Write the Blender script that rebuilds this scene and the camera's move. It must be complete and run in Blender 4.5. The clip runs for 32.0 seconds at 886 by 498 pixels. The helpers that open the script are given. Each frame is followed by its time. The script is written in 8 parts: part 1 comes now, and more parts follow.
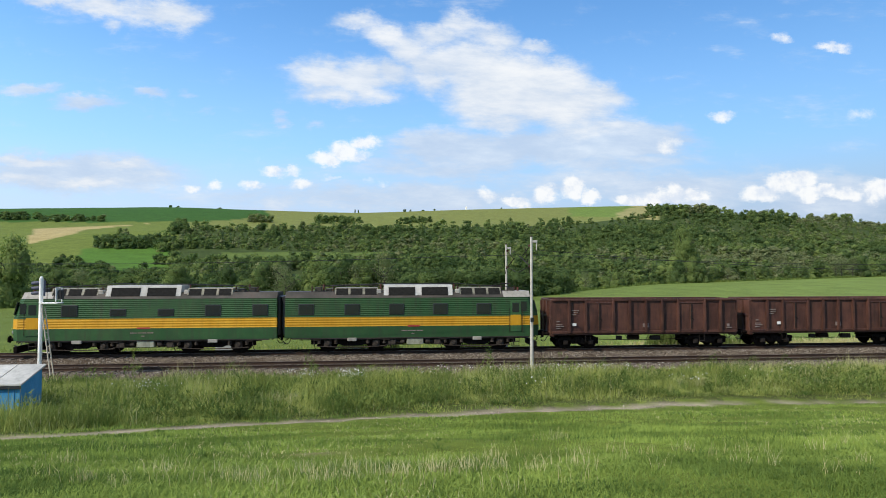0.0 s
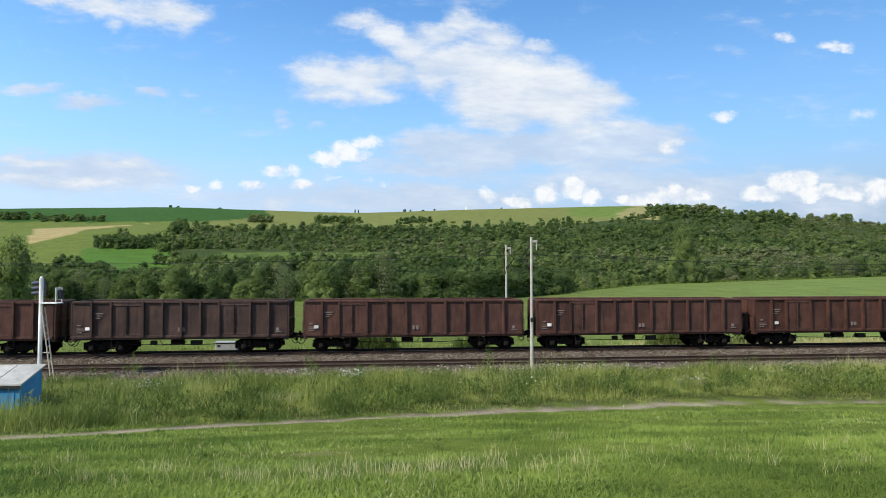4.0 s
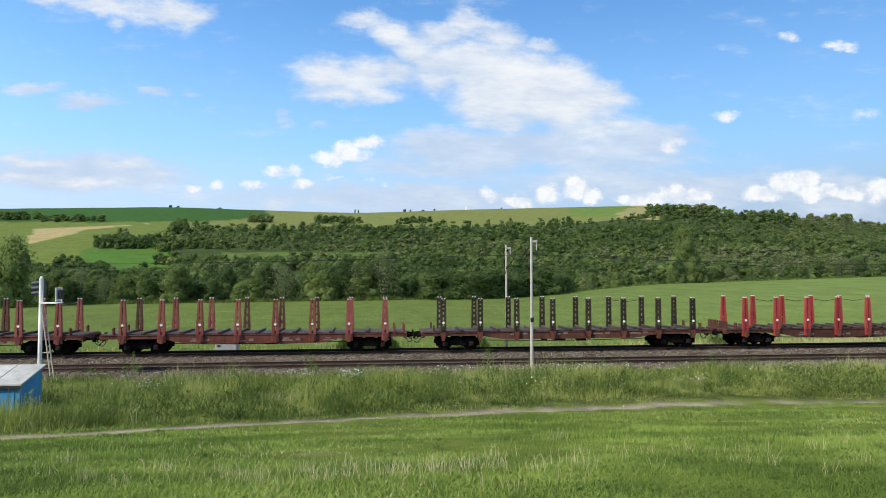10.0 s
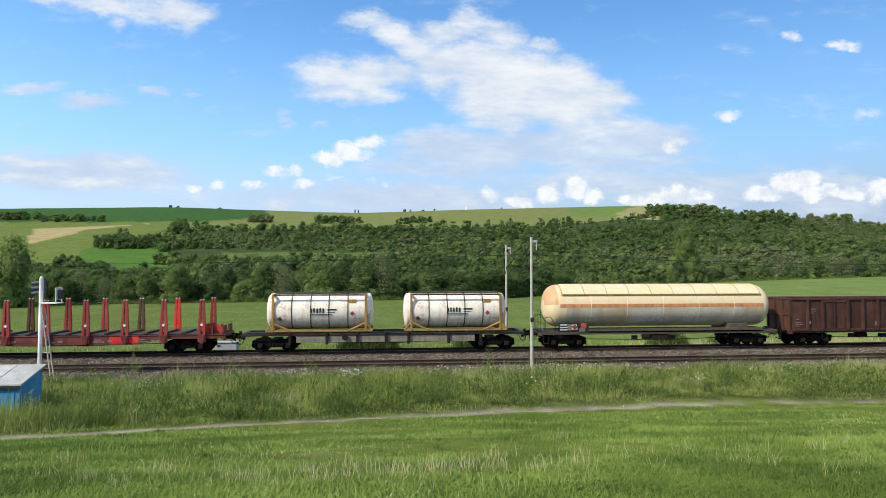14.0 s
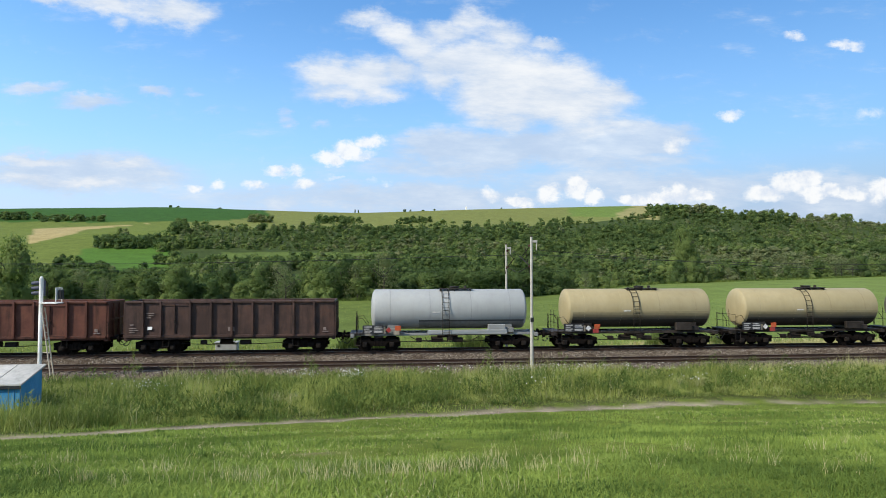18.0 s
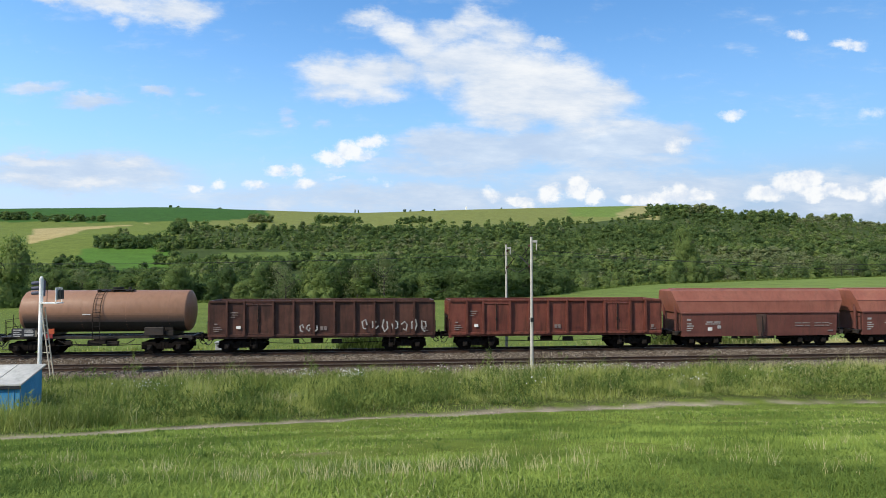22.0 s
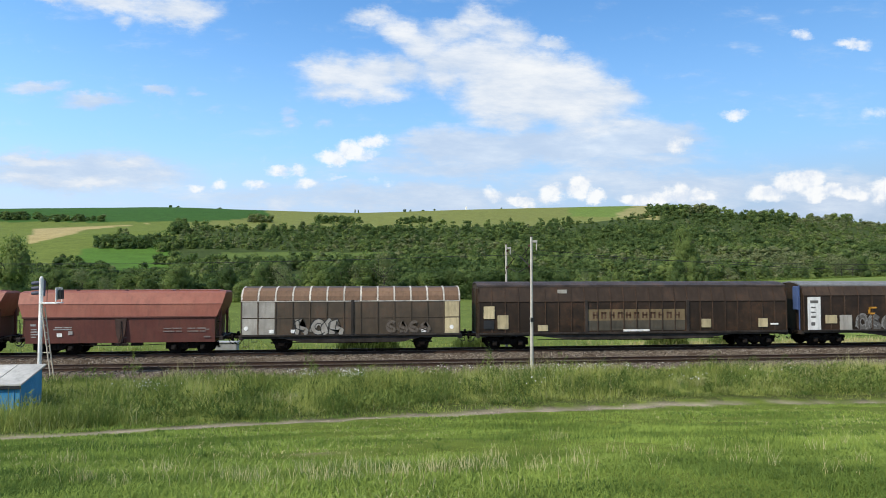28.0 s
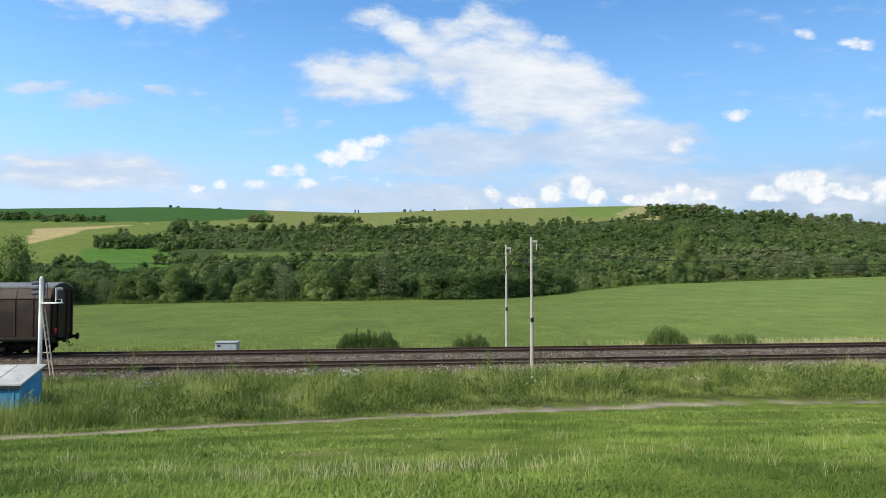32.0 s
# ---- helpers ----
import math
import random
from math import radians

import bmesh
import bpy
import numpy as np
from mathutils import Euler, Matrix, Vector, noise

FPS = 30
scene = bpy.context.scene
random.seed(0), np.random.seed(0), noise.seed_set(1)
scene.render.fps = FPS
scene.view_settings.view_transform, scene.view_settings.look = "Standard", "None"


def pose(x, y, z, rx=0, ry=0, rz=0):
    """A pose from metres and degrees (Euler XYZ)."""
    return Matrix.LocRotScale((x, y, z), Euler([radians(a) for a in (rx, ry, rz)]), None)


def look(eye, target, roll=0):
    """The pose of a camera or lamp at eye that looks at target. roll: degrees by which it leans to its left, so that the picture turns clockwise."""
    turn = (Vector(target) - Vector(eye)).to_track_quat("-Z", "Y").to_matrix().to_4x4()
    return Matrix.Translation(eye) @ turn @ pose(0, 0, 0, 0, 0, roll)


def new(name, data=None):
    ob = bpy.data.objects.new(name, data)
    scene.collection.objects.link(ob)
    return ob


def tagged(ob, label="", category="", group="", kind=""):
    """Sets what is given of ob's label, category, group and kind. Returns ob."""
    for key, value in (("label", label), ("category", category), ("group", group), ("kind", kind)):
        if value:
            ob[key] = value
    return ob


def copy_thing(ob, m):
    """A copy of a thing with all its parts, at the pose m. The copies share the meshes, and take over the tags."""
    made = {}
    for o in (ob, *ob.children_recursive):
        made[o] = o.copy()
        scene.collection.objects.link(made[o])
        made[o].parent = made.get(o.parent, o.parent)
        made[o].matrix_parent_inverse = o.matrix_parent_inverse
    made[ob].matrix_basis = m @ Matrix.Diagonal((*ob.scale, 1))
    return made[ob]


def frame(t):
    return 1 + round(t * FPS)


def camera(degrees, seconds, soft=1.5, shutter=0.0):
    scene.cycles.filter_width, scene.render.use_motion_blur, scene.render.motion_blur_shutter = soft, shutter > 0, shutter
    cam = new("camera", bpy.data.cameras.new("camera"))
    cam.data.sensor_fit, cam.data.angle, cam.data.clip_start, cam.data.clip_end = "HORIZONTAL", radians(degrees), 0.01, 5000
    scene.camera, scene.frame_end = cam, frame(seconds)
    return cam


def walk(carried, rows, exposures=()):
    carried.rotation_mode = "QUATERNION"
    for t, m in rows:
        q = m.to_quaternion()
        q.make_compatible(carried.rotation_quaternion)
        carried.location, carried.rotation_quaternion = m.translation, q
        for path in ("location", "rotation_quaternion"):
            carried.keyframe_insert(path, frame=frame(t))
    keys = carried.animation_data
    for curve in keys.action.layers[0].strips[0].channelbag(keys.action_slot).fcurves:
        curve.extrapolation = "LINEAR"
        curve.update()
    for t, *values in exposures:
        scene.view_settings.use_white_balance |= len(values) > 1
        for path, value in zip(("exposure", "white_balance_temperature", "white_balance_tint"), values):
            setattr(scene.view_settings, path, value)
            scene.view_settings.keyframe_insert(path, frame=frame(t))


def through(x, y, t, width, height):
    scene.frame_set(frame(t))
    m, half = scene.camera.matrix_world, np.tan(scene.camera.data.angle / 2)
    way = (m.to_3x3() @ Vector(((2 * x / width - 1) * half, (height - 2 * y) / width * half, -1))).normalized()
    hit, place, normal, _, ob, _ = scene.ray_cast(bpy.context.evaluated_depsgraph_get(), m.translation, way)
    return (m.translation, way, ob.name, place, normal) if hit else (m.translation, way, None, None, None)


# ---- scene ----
# World: x runs along the railway, y away from the camera, z = 0 at the far track's rail head.
EYE_Z = 5.4
YAW = 5.82
FOCAL = 1120.0 / 1568.0
cam = camera(70.0, 32.0, soft=0.9, shutter=0.08)
walk(cam, [(0.0, pose(0, 0, EYE_Z, 92.0, 0, -YAW)), (32.0, pose(0, 0, EYE_Z, 92.0, 0, -YAW))])
scene.view_settings.exposure = 0.0

TRACK_Y = 44.0      # axis of the far track, on which the train runs
NEAR_Y = 39.5       # axis of the near track
NEAR_Z = -0.2
SPEED = 18.608      # metres a second, towards -x
SUN_DIR = Vector((-0.68, -0.42, 0.68)).normalized()

# ---------------------------------------------------------------- light and sky
sun = new("sun", bpy.data.lights.new("sun", "SUN"))
sun.data.energy, sun.data.angle, sun.data.color = 4.7, radians(0.6), (1.0, 0.90, 0.75)
sun.matrix_world = look(SUN_DIR * 100, (0, 0, 0))

A = radians(YAW)
PITCH = radians(2.0)
FWD = Vector((math.sin(A) * math.cos(PITCH), math.cos(A) * math.cos(PITCH), math.sin(PITCH)))
RIGHT = Vector((math.cos(A), -math.sin(A), 0))
UP = RIGHT.cross(FWD)

world = bpy.data.worlds.new("world")
scene.world = world
world.use_nodes = True


class Nodes:
    """Short forms for building node trees."""

    def __init__(self, tree):
        self.t = tree
        tree.nodes.clear()

    def n(self, kind, ins=(), **props):
        nd = self.t.nodes.new(kind)
        if "operation" in props:
            nd.operation = props["operation"]
        if "use_clamp" in props:
            nd.use_clamp = props["use_clamp"]
        if "interpolation_type" in props:
            nd.interpolation_type = props["interpolation_type"]
        if "vector_type" in props:
            nd.vector_type = props["vector_type"]
        if "attribute_name" in props:
            nd.attribute_name = props["attribute_name"]
        for k, v in (ins.items() if isinstance(ins, dict) else enumerate(ins)):
            if v is None:
                continue
            if isinstance(v, bpy.types.NodeSocket):
                self.t.links.new(v, nd.inputs[k])
            else:
                nd.inputs[k].default_value = (*v, 1) if nd.inputs[k].type == "RGBA" and len(v) == 3 else v
        return nd

    def m(self, op, *ins, clamp=False):
        return self.n("ShaderNodeMath", ins, operation=op, use_clamp=clamp).outputs[0]

    def vm(self, op, *ins):
        nd = self.n("ShaderNodeVectorMath", ins, operation=op)
        return nd.outputs["Value"] if op in ("DOT_PRODUCT", "LENGTH") else nd.outputs[0]

    def noise(self, vec, scale, detail=4, rough=0.55):
        return self.n("ShaderNodeTexNoise", {"Vector": vec, "Scale": scale, "Detail": detail, "Roughness": rough}).outputs[0]

    def mix(self, fac, a, b, blend="MIX"):
        nd = self.t.nodes.new("ShaderNodeMix")
        nd.data_type, nd.blend_type = "RGBA", blend
        for sock, v in ((nd.inputs[0], fac), (nd.inputs[6], a), (nd.inputs[7], b)):
            if isinstance(v, bpy.types.NodeSocket):
                self.t.links.new(v, sock)
            elif sock.type == "RGBA":
                sock.default_value = (*v[:3], 1)
            else:
                sock.default_value = v
        return nd.outputs[2]

    def ramp(self, v, lo, hi, a=0.0, b=1.0):
        return self.n("ShaderNodeMapRange", {0: v, 1: lo, 2: hi, 3: a, 4: b}, interpolation_type="SMOOTHSTEP").outputs[0]


def build_sky():
    g = Nodes(world.node_tree)
    follow = g.n("ShaderNodeTexCoord")
    follow.object = cloud_drift
    fixed = g.n("ShaderNodeTexCoord").outputs["Generated"]
    # the cloud layer slides level overhead: far, low clouds shift less than high ones
    slide = g.vm("SUBTRACT", fixed, follow.outputs["Object"])
    lift = g.n("ShaderNodeSeparateXYZ", (fixed,)).outputs[2]
    slid = g.vm("SCALE", slide, None)
    g.t.links.new(lift, slid.node.inputs["Scale"])
    coord = g.vm("SUBTRACT", fixed, slid)
    sky = g.n("ShaderNodeTexSky")
    sky.sky_type, sky.sun_disc = "NISHITA", False
    sky.sun_elevation, sky.sun_rotation = math.asin(SUN_DIR.z), math.atan2(SUN_DIR.x, SUN_DIR.y)
    sky.air_density, sky.dust_density, sky.ozone_density, sky.altitude = 1.0, 0.6, 1.6, 200
    depth = g.m("MAXIMUM", g.m("ABSOLUTE", g.vm("DOT_PRODUCT", coord, FWD)), 0.08)
    u = g.m("DIVIDE", g.vm("DOT_PRODUCT", coord, RIGHT), depth)
    v = g.m("DIVIDE", g.vm("DOT_PRODUCT", coord, UP), depth)
    plane = g.n("ShaderNodeCombineXYZ", (u, v, 0.0)).outputs[0]
    # ragged edges: two scales of warping
    warp = g.n("ShaderNodeTexNoise", {"Vector": g.vm("MULTIPLY", plane, (1.0, 1.7, 1.0)), "Scale": 13.0, "Detail": 7.0, "Roughness": 0.68}).outputs["Color"]
    warp = g.vm("SCALE", g.vm("SUBTRACT", warp, (0.5, 0.5, 0.5)), None)
    warp.node.inputs["Scale"].default_value = 0.05
    p = g.vm("ADD", plane, warp)
    layers = {"puff": None, "veil": None, "heap": None}
    last = [None]

    def blob(layer, x, y, a, b, amp=1.0, turn=0.0):
        loc = ((x - 784) / 1120, (441 - y) / 1120, 0)
        after = p if last[0] is None else g.vm("MULTIPLY_ADD", last[0], (1e-9, 1e-9, 1e-9), p)
        q = g.n("ShaderNodeMapping", {"Vector": after, "Location": loc, "Rotation": (0, 0, radians(turn)), "Scale": (a / 1120, b / 1120, 1)},
                vector_type="TEXTURE").outputs[0]
        d = g.vm("LENGTH", q)
        val = g.n("ShaderNodeMapRange", {0: d, 1: 1.45, 2: 0.1, 3: 0.0, 4: amp}, interpolation_type="SMOOTHSTEP").outputs[0]
        layers[layer] = val if layers[layer] is None else g.m("SMOOTH_MAX", layers[layer], val, 0.2)
        last[0] = layers[layer]

    # the large cloud in the middle
    for x, y, a, b, amp, turn in ((650, 36, 66, 20, 0.85, -4), (700, 62, 56, 30, 1.0, -22), (745, 88, 66, 40, 1.05, -20), (790, 60, 90, 30, 0.95, 0), (832, 36, 44, 30, 0.95, 0),
                                  (885, 62, 66, 36, 0.95, -10), (965, 80, 52, 16, 0.85, -6)):
        blob("puff", x, y, a, b, amp, turn)
    for x, y, a, b, amp, turn in ((785, 112, 70, 44, 1.1, 0), (775, 146, 46, 34, 0.95, 0), (850, 112, 100, 56, 1.2, 0), (915, 138, 125, 62, 1.3, -5), (1000, 136, 92, 46, 1.2, -16), (1066, 162, 84, 28, 1.0, -12),
                                  (880, 176, 100, 50, 1.15, 0), (990, 182, 140, 48, 1.15, -4), (900, 216, 96, 22, 0.9, 0), (1030, 218, 130, 28, 0.8, -3)):
        blob("puff", x, y, a, b, amp, turn)
    for x, y, a, b, amp in ((535, 116, 44, 16, 0.75), (590, 136, 78, 42, 1.1), (645, 140, 78, 46, 1.15), (705, 128, 58, 32, 0.95), (600, 166, 84, 24, 0.95), (685, 170, 52, 16, 0.8), (745, 150, 50, 16, 0.45)):
        blob("puff", x, y, a, b, amp)
    for x, y, a, b, amp, turn in ((930, 165, 150, 65, 0.95, -5), (1010, 185, 130, 55, 0.8, -8), (900, 205, 110, 36, 0.7, 0), (1090, 165, 60, 30, 0.7, -10),
                                  (1120, 225, 110, 26, 0.8, -5), (800, 262, 170, 40, 0.95, 0), (960, 258, 210, 46, 1.05, 4), (1150, 250, 160, 40, 1.0, 0)):
        blob("veil", x, y, a, b, amp, turn)
    # upper left cloud
    for x, y, a, b, amp in ((200, 8, 120, 30, 1.0), (300, 20, 100, 34, 1.0), (345, 30, 50, 28, 0.9), (110, -5, 90, 18, 0.9), (215, 42, 26, 14, 0.7)):
        blob("puff", x, y, a, b, amp)
    # small single clouds
    for x, y, a, b, amp in ((1402, 63, 26, 14, 0.95), (1492, 78, 48, 12, 1.05), (1292, 204, 34, 13, 1.05), (1192, 258, 28, 22, 1.0), (585, 276, 34, 16, 1.45), (618, 264, 40, 17, 1.45),
                            (656, 250, 34, 19, 1.4), (640, 272, 40, 12, 1.05), (1545, 200, 50, 20, 0.7)):
        blob("heap", x, y, a, b, amp)
    for x, y, a, b, amp in ((490, 304, 30, 10, 1.2), (452, 327, 24, 11, 1.2), (540, 320, 28, 12, 1.25), (380, 326, 22, 11, 1.1), (342, 329, 20, 9, 1.1), (520, 304, 24, 9, 1.0), (592, 312, 20, 7, 1.0),
                            (660, 318, 18, 8, 0.7), (690, 321, 18, 7, 0.7), (590, 308, 24, 7, 0.6)):
        blob("heap", x, y, a, b, amp)
    # cumulus bank along the skyline
    for x, y, a, b, amp in ((920, 355, 40, 14, 1.7), (972, 345, 26, 24, 1.75), (1020, 334, 26, 24, 1.8), (1050, 350, 26, 13, 1.5), (865, 345, 22, 20, 1.1),
                            (1125, 355, 46, 13, 1.65), (1168, 344, 30, 19, 1.75), (1200, 340, 24, 20, 1.7), (1238, 343, 34, 17, 1.7)):
        blob("heap", x, y, a, b, amp)
    for x, y, a, b, amp in ((1352, 340, 40, 20, 1.7), (1392, 326, 34, 24, 1.8), (1424, 320, 30, 24, 1.8), (1440, 342, 40, 14, 1.6), (1472, 336, 22, 16, 1.6), (1508, 343, 34, 14, 1.55), (1562, 334, 34, 24, 1.7),
                            (1640, 325, 70, 36, 1.0)):
        blob("heap", x, y, a, b, amp)
    for x, y, a, b, amp in ((60, 284, 100, 12, 0.9), (155, 322, 75, 12, 0.95), (50, 318, 70, 13, 0.8), (230, 290, 80, 14, 0.8), (290, 308, 60, 10, 0.6),
                            (490, 357, 60, 16, 0.6), (580, 362, 60, 14, 0.6)):
        blob("puff", x, y, a, b, amp)
    for x, y, a, b, amp in ((60, 155, 80, 16, 0.7), (160, 182, 90, 18, 0.8), (275, 165, 50, 14, 0.7), (340, 162, 30, 10, 0.45), (505, 210, 24, 18, 0.65),
                            (565, 216, 24, 14, 0.5), (380, 196, 24, 12, 0.4), (270, 210, 30, 8, 0.4)):
        blob("veil", x, y, a, b, amp)
    for x, y, a, b, amp in ((130, 305, 260, 46, 1.0), (700, 350, 420, 42, 0.8), (1180, 330, 460, 48, 0.78), (800, 295, 240, 46, 0.75), (1500, 345, 300, 55, 0.8), (1080, 285, 260, 34, 0.7)):
        blob("veil", x, y, a, b, amp)
    # unseen clouds outside those named above, thickened to whiten the ambient light
    stretched = g.vm("MULTIPLY", plane, (1.0, 2.6, 1.0))
    other = g.ramp(g.noise(stretched, 2.3, 6, 0.6), 0.40, 0.62)
    away = g.ramp(g.vm("LENGTH", g.vm("MULTIPLY", plane, (0.85, 1.2, 0))), 0.72, 1.0)
    fine = g.noise(g.vm("MULTIPLY", g.n("ShaderNodeMapping", {"Vector": plane, "Rotation": (0, 0, radians(6))}).outputs[0], (1.0, 2.9, 1.0)), 12.0, 8, 0.64)
    curl = g.noise(plane, 46.0, 5, 0.6)
    broad = g.noise(g.vm("MULTIPLY", plane, (1.0, 3.6, 1.0)), 5.5, 6, 0.62)
    puff = g.m("MAXIMUM", layers["puff"], g.m("MULTIPLY", other, away))
    puff_a = g.m("MULTIPLY", g.ramp(g.m("ADD", puff, g.m("MULTIPLY", g.m("SUBTRACT", g.m("ADD", g.m("MULTIPLY", fine, 0.72), g.m("MULTIPLY", curl, 0.28)), 0.5), 1.35)), 0.18, 1.05), 0.93)
    veil_a = g.m("MULTIPLY", g.ramp(g.m("ADD", layers["veil"], g.m("MULTIPLY", g.m("SUBTRACT", broad, 0.5), 1.7)), 0.2, 0.85), 0.85)
    # clear sky tone towards the skyline, from the sky model plus haze
    elev = g.n("ShaderNodeSeparateXYZ", (fixed,)).outputs[2]
    haze = g.ramp(elev, 0.02, 0.42, 1.0, 0.0)
    sunward = g.n("ShaderNodeMapRange", {0: g.vm("DOT_PRODUCT", fixed, RIGHT), 1: -0.6, 2: 0.6, 3: 1.19, 4: 0.82}).outputs[0]
    clear = g.mix(1.0, sky.outputs[0], (SKY_GAIN[0], SKY_GAIN[1], SKY_GAIN[2]), "MULTIPLY")
    clear = g.mix(g.m("MULTIPLY", haze, 0.75), clear, HAZE)
    clear = g.mix(g.ramp(elev, 0.06, 0.20, 0.85, 0.0), clear, LOW_HAZE)
    paler = g.vm("SCALE", clear, None)
    g.t.links.new(sunward, paler.node.inputs["Scale"])
    clear = paler
    lumps = g.m("ADD", g.m("MULTIPLY", g.noise(plane, 30.0, 6, 0.62), 0.6), g.m("MULTIPLY", curl, 0.4))
    heap_a = g.m("MULTIPLY", g.ramp(g.m("ADD", layers["heap"], g.m("MULTIPLY", g.m("SUBTRACT", lumps, 0.5), 1.9)), 0.34, 1.3), 0.92)
    heap_tint = g.mix(g.ramp(lumps, 0.36, 0.56), (7.4, 8.1, 9.2), (9.9, 10.0, 10.0))
    shade = g.ramp(g.m("ADD", g.m("MULTIPLY", broad, 0.8), g.m("ADD", g.m("MULTIPLY", fine, 0.5), g.m("MULTIPLY", puff, 0.12))), 0.52, 1.02)
    tint = g.mix(shade, CLOUD_DARK, CLOUD_LIGHT)
    veil_tint = g.mix(shade, VEIL_DARK, VEIL_LIGHT)
    col = g.mix(veil_a, clear, veil_tint)
    col = g.mix(puff_a, col, tint)
    col = g.mix(heap_a, col, heap_tint)
    # below the skyline the light of open country
    low = g.ramp(elev, -0.06, -0.005)
    col = g.mix(low, (1.0, 1.1, 0.6), col)
    bg = g.n("ShaderNodeBackground", {"Color": col, "Strength": 0.1})
    g.n("ShaderNodeOutputWorld", (bg.outputs[0],))


SKY_GAIN = (1.15, 1.8, 2.25)
HAZE = (4.4, 6.7, 9.4)
LOW_HAZE = (5.4, 6.6, 8.5)
CLOUD_DARK, CLOUD_LIGHT = (5.9, 6.95, 8.5), (9.4, 9.6, 9.8)
VEIL_DARK, VEIL_LIGHT = (5.5, 6.6, 8.3), (8.2, 8.9, 9.7)
cloud_drift = new("cloud_drift")

build_sky()

# ---------------------------------------------------------------- materials
def material(name):
    mt = bpy.data.materials.new(name)
    mt.use_nodes = True
    return mt, Nodes(mt.node_tree)


def finish(g, color, rough=0.6, metal=0.0, bump=None, strength=0.3, distance=0.02, spec=0.5):
    ins = {"Base Color": color, "Roughness": rough, "Metallic": metal, "Specular IOR Level": spec}
    if bump is not None:
        ins["Normal"] = g.n("ShaderNodeBump", {"Strength": strength, "Distance": distance, "Height": bump}).outputs[0]
    bsdf = g.n("ShaderNodeBsdfPrincipled", ins)
    g.n("ShaderNodeOutputMaterial", (bsdf.outputs[0],))
    return bsdf


def paint(name, base, worn=None, rust=(0.10, 0.045, 0.022), dirt=(0.045, 0.038, 0.03), rust_amount=0.5, dirt_amount=0.5, rough=0.55, metal=0.0, vary=0.16, scale=1.0):
    """Weathered paint on steel: two scales of patchiness, streaks that run down, rust and grime."""
    mt, g = material(name)
    pos = g.n("ShaderNodeTexCoord").outputs["Object"]
    rnd = g.n("ShaderNodeObjectInfo").outputs["Random"]
    pos = g.vm("ADD", pos, g.n("ShaderNodeCombineXYZ", (g.m("MULTIPLY", rnd, 37.0), g.m("MULTIPLY", rnd, 11.0), 0.0)).outputs[0])
    big = g.noise(pos, 0.9 * scale, 5, 0.6)
    small = g.noise(pos, 14.0 * scale, 5, 0.65)
    streak = g.noise(g.vm("MULTIPLY", pos, (3.4, 3.4, 0.45)), 1.1 * scale, 6, 0.66)
    worn = worn or tuple(min(1, c * 1.35 + 0.02) for c in base)
    col = g.mix(g.ramp(big, 0.35, 0.7), base, worn)
    col = g.mix(g.m("MULTIPLY", g.ramp(streak, 0.42, 0.72), dirt_amount), col, dirt)
    col = g.mix(g.m("MULTIPLY", g.ramp(g.m("ADD", g.m("MULTIPLY", big, 0.5), g.m("MULTIPLY", small, 0.5)), 0.5, 0.66), rust_amount), col, rust)
    tone = g.n("ShaderNodeMapRange", {0: rnd, 3: 1.0 - vary, 4: 1.0 + vary}).outputs[0]
    col = g.vm("SCALE", col, None)
    col.node.inputs["Scale"].default_value = 1.0
    g.t.links.new(tone, col.node.inputs["Scale"])
    finish(g, col, g.ramp(small, 0.3, 0.7, rough - 0.12, rough + 0.15), metal, g.m("ADD", g.m("MULTIPLY", big, 0.7), g.m("MULTIPLY", small, 0.3)), 0.25, 0.03, 0.22)
    return mt


def plain(name, base, rough=0.6, metal=0.0, vary=0.25, scale=6.0, spec=0.5):
    mt, g = material(name)
    pos = g.n("ShaderNodeTexCoord").outputs["Object"]
    nz = g.noise(pos, scale, 5, 0.6)
    col = g.mix(g.ramp(nz, 0.3, 0.75), tuple(c * (1 - vary) for c in base), tuple(min(1, c * (1 + vary)) for c in base))
    finish(g, col, rough, metal, nz, 0.15, 0.01, spec)
    return mt


def leaf(name, dark, light, through=0.35, scale=0.16):
    """Foliage: colour varies from leaf to leaf and from plant to plant; part of the light passes through."""
    mt, g = material(name)
    geo = g.n("ShaderNodeNewGeometry")
    isl = geo.outputs["Random Per Island"]
    patch = g.noise(geo.outputs["Position"], scale, 3, 0.6)
    col = g.mix(g.m("ADD", g.m("MULTIPLY", isl, 0.25), g.m("MULTIPLY", g.ramp(patch, 0.37, 0.63), 0.75)), dark, light)
    d = g.n("ShaderNodeBsdfPrincipled", {"Base Color": col, "Roughness": 0.8, "Specular IOR Level": 0.08})
    t = g.n("ShaderNodeBsdfTranslucent", {"Color": g.mix(0.5, col, (0.25, 0.40, 0.08))})
    s = g.n("ShaderNodeMixShader", (through, d.outputs[0], t.outputs[0]))
    g.n("ShaderNodeOutputMaterial", (s.outputs[0],))
    return mt


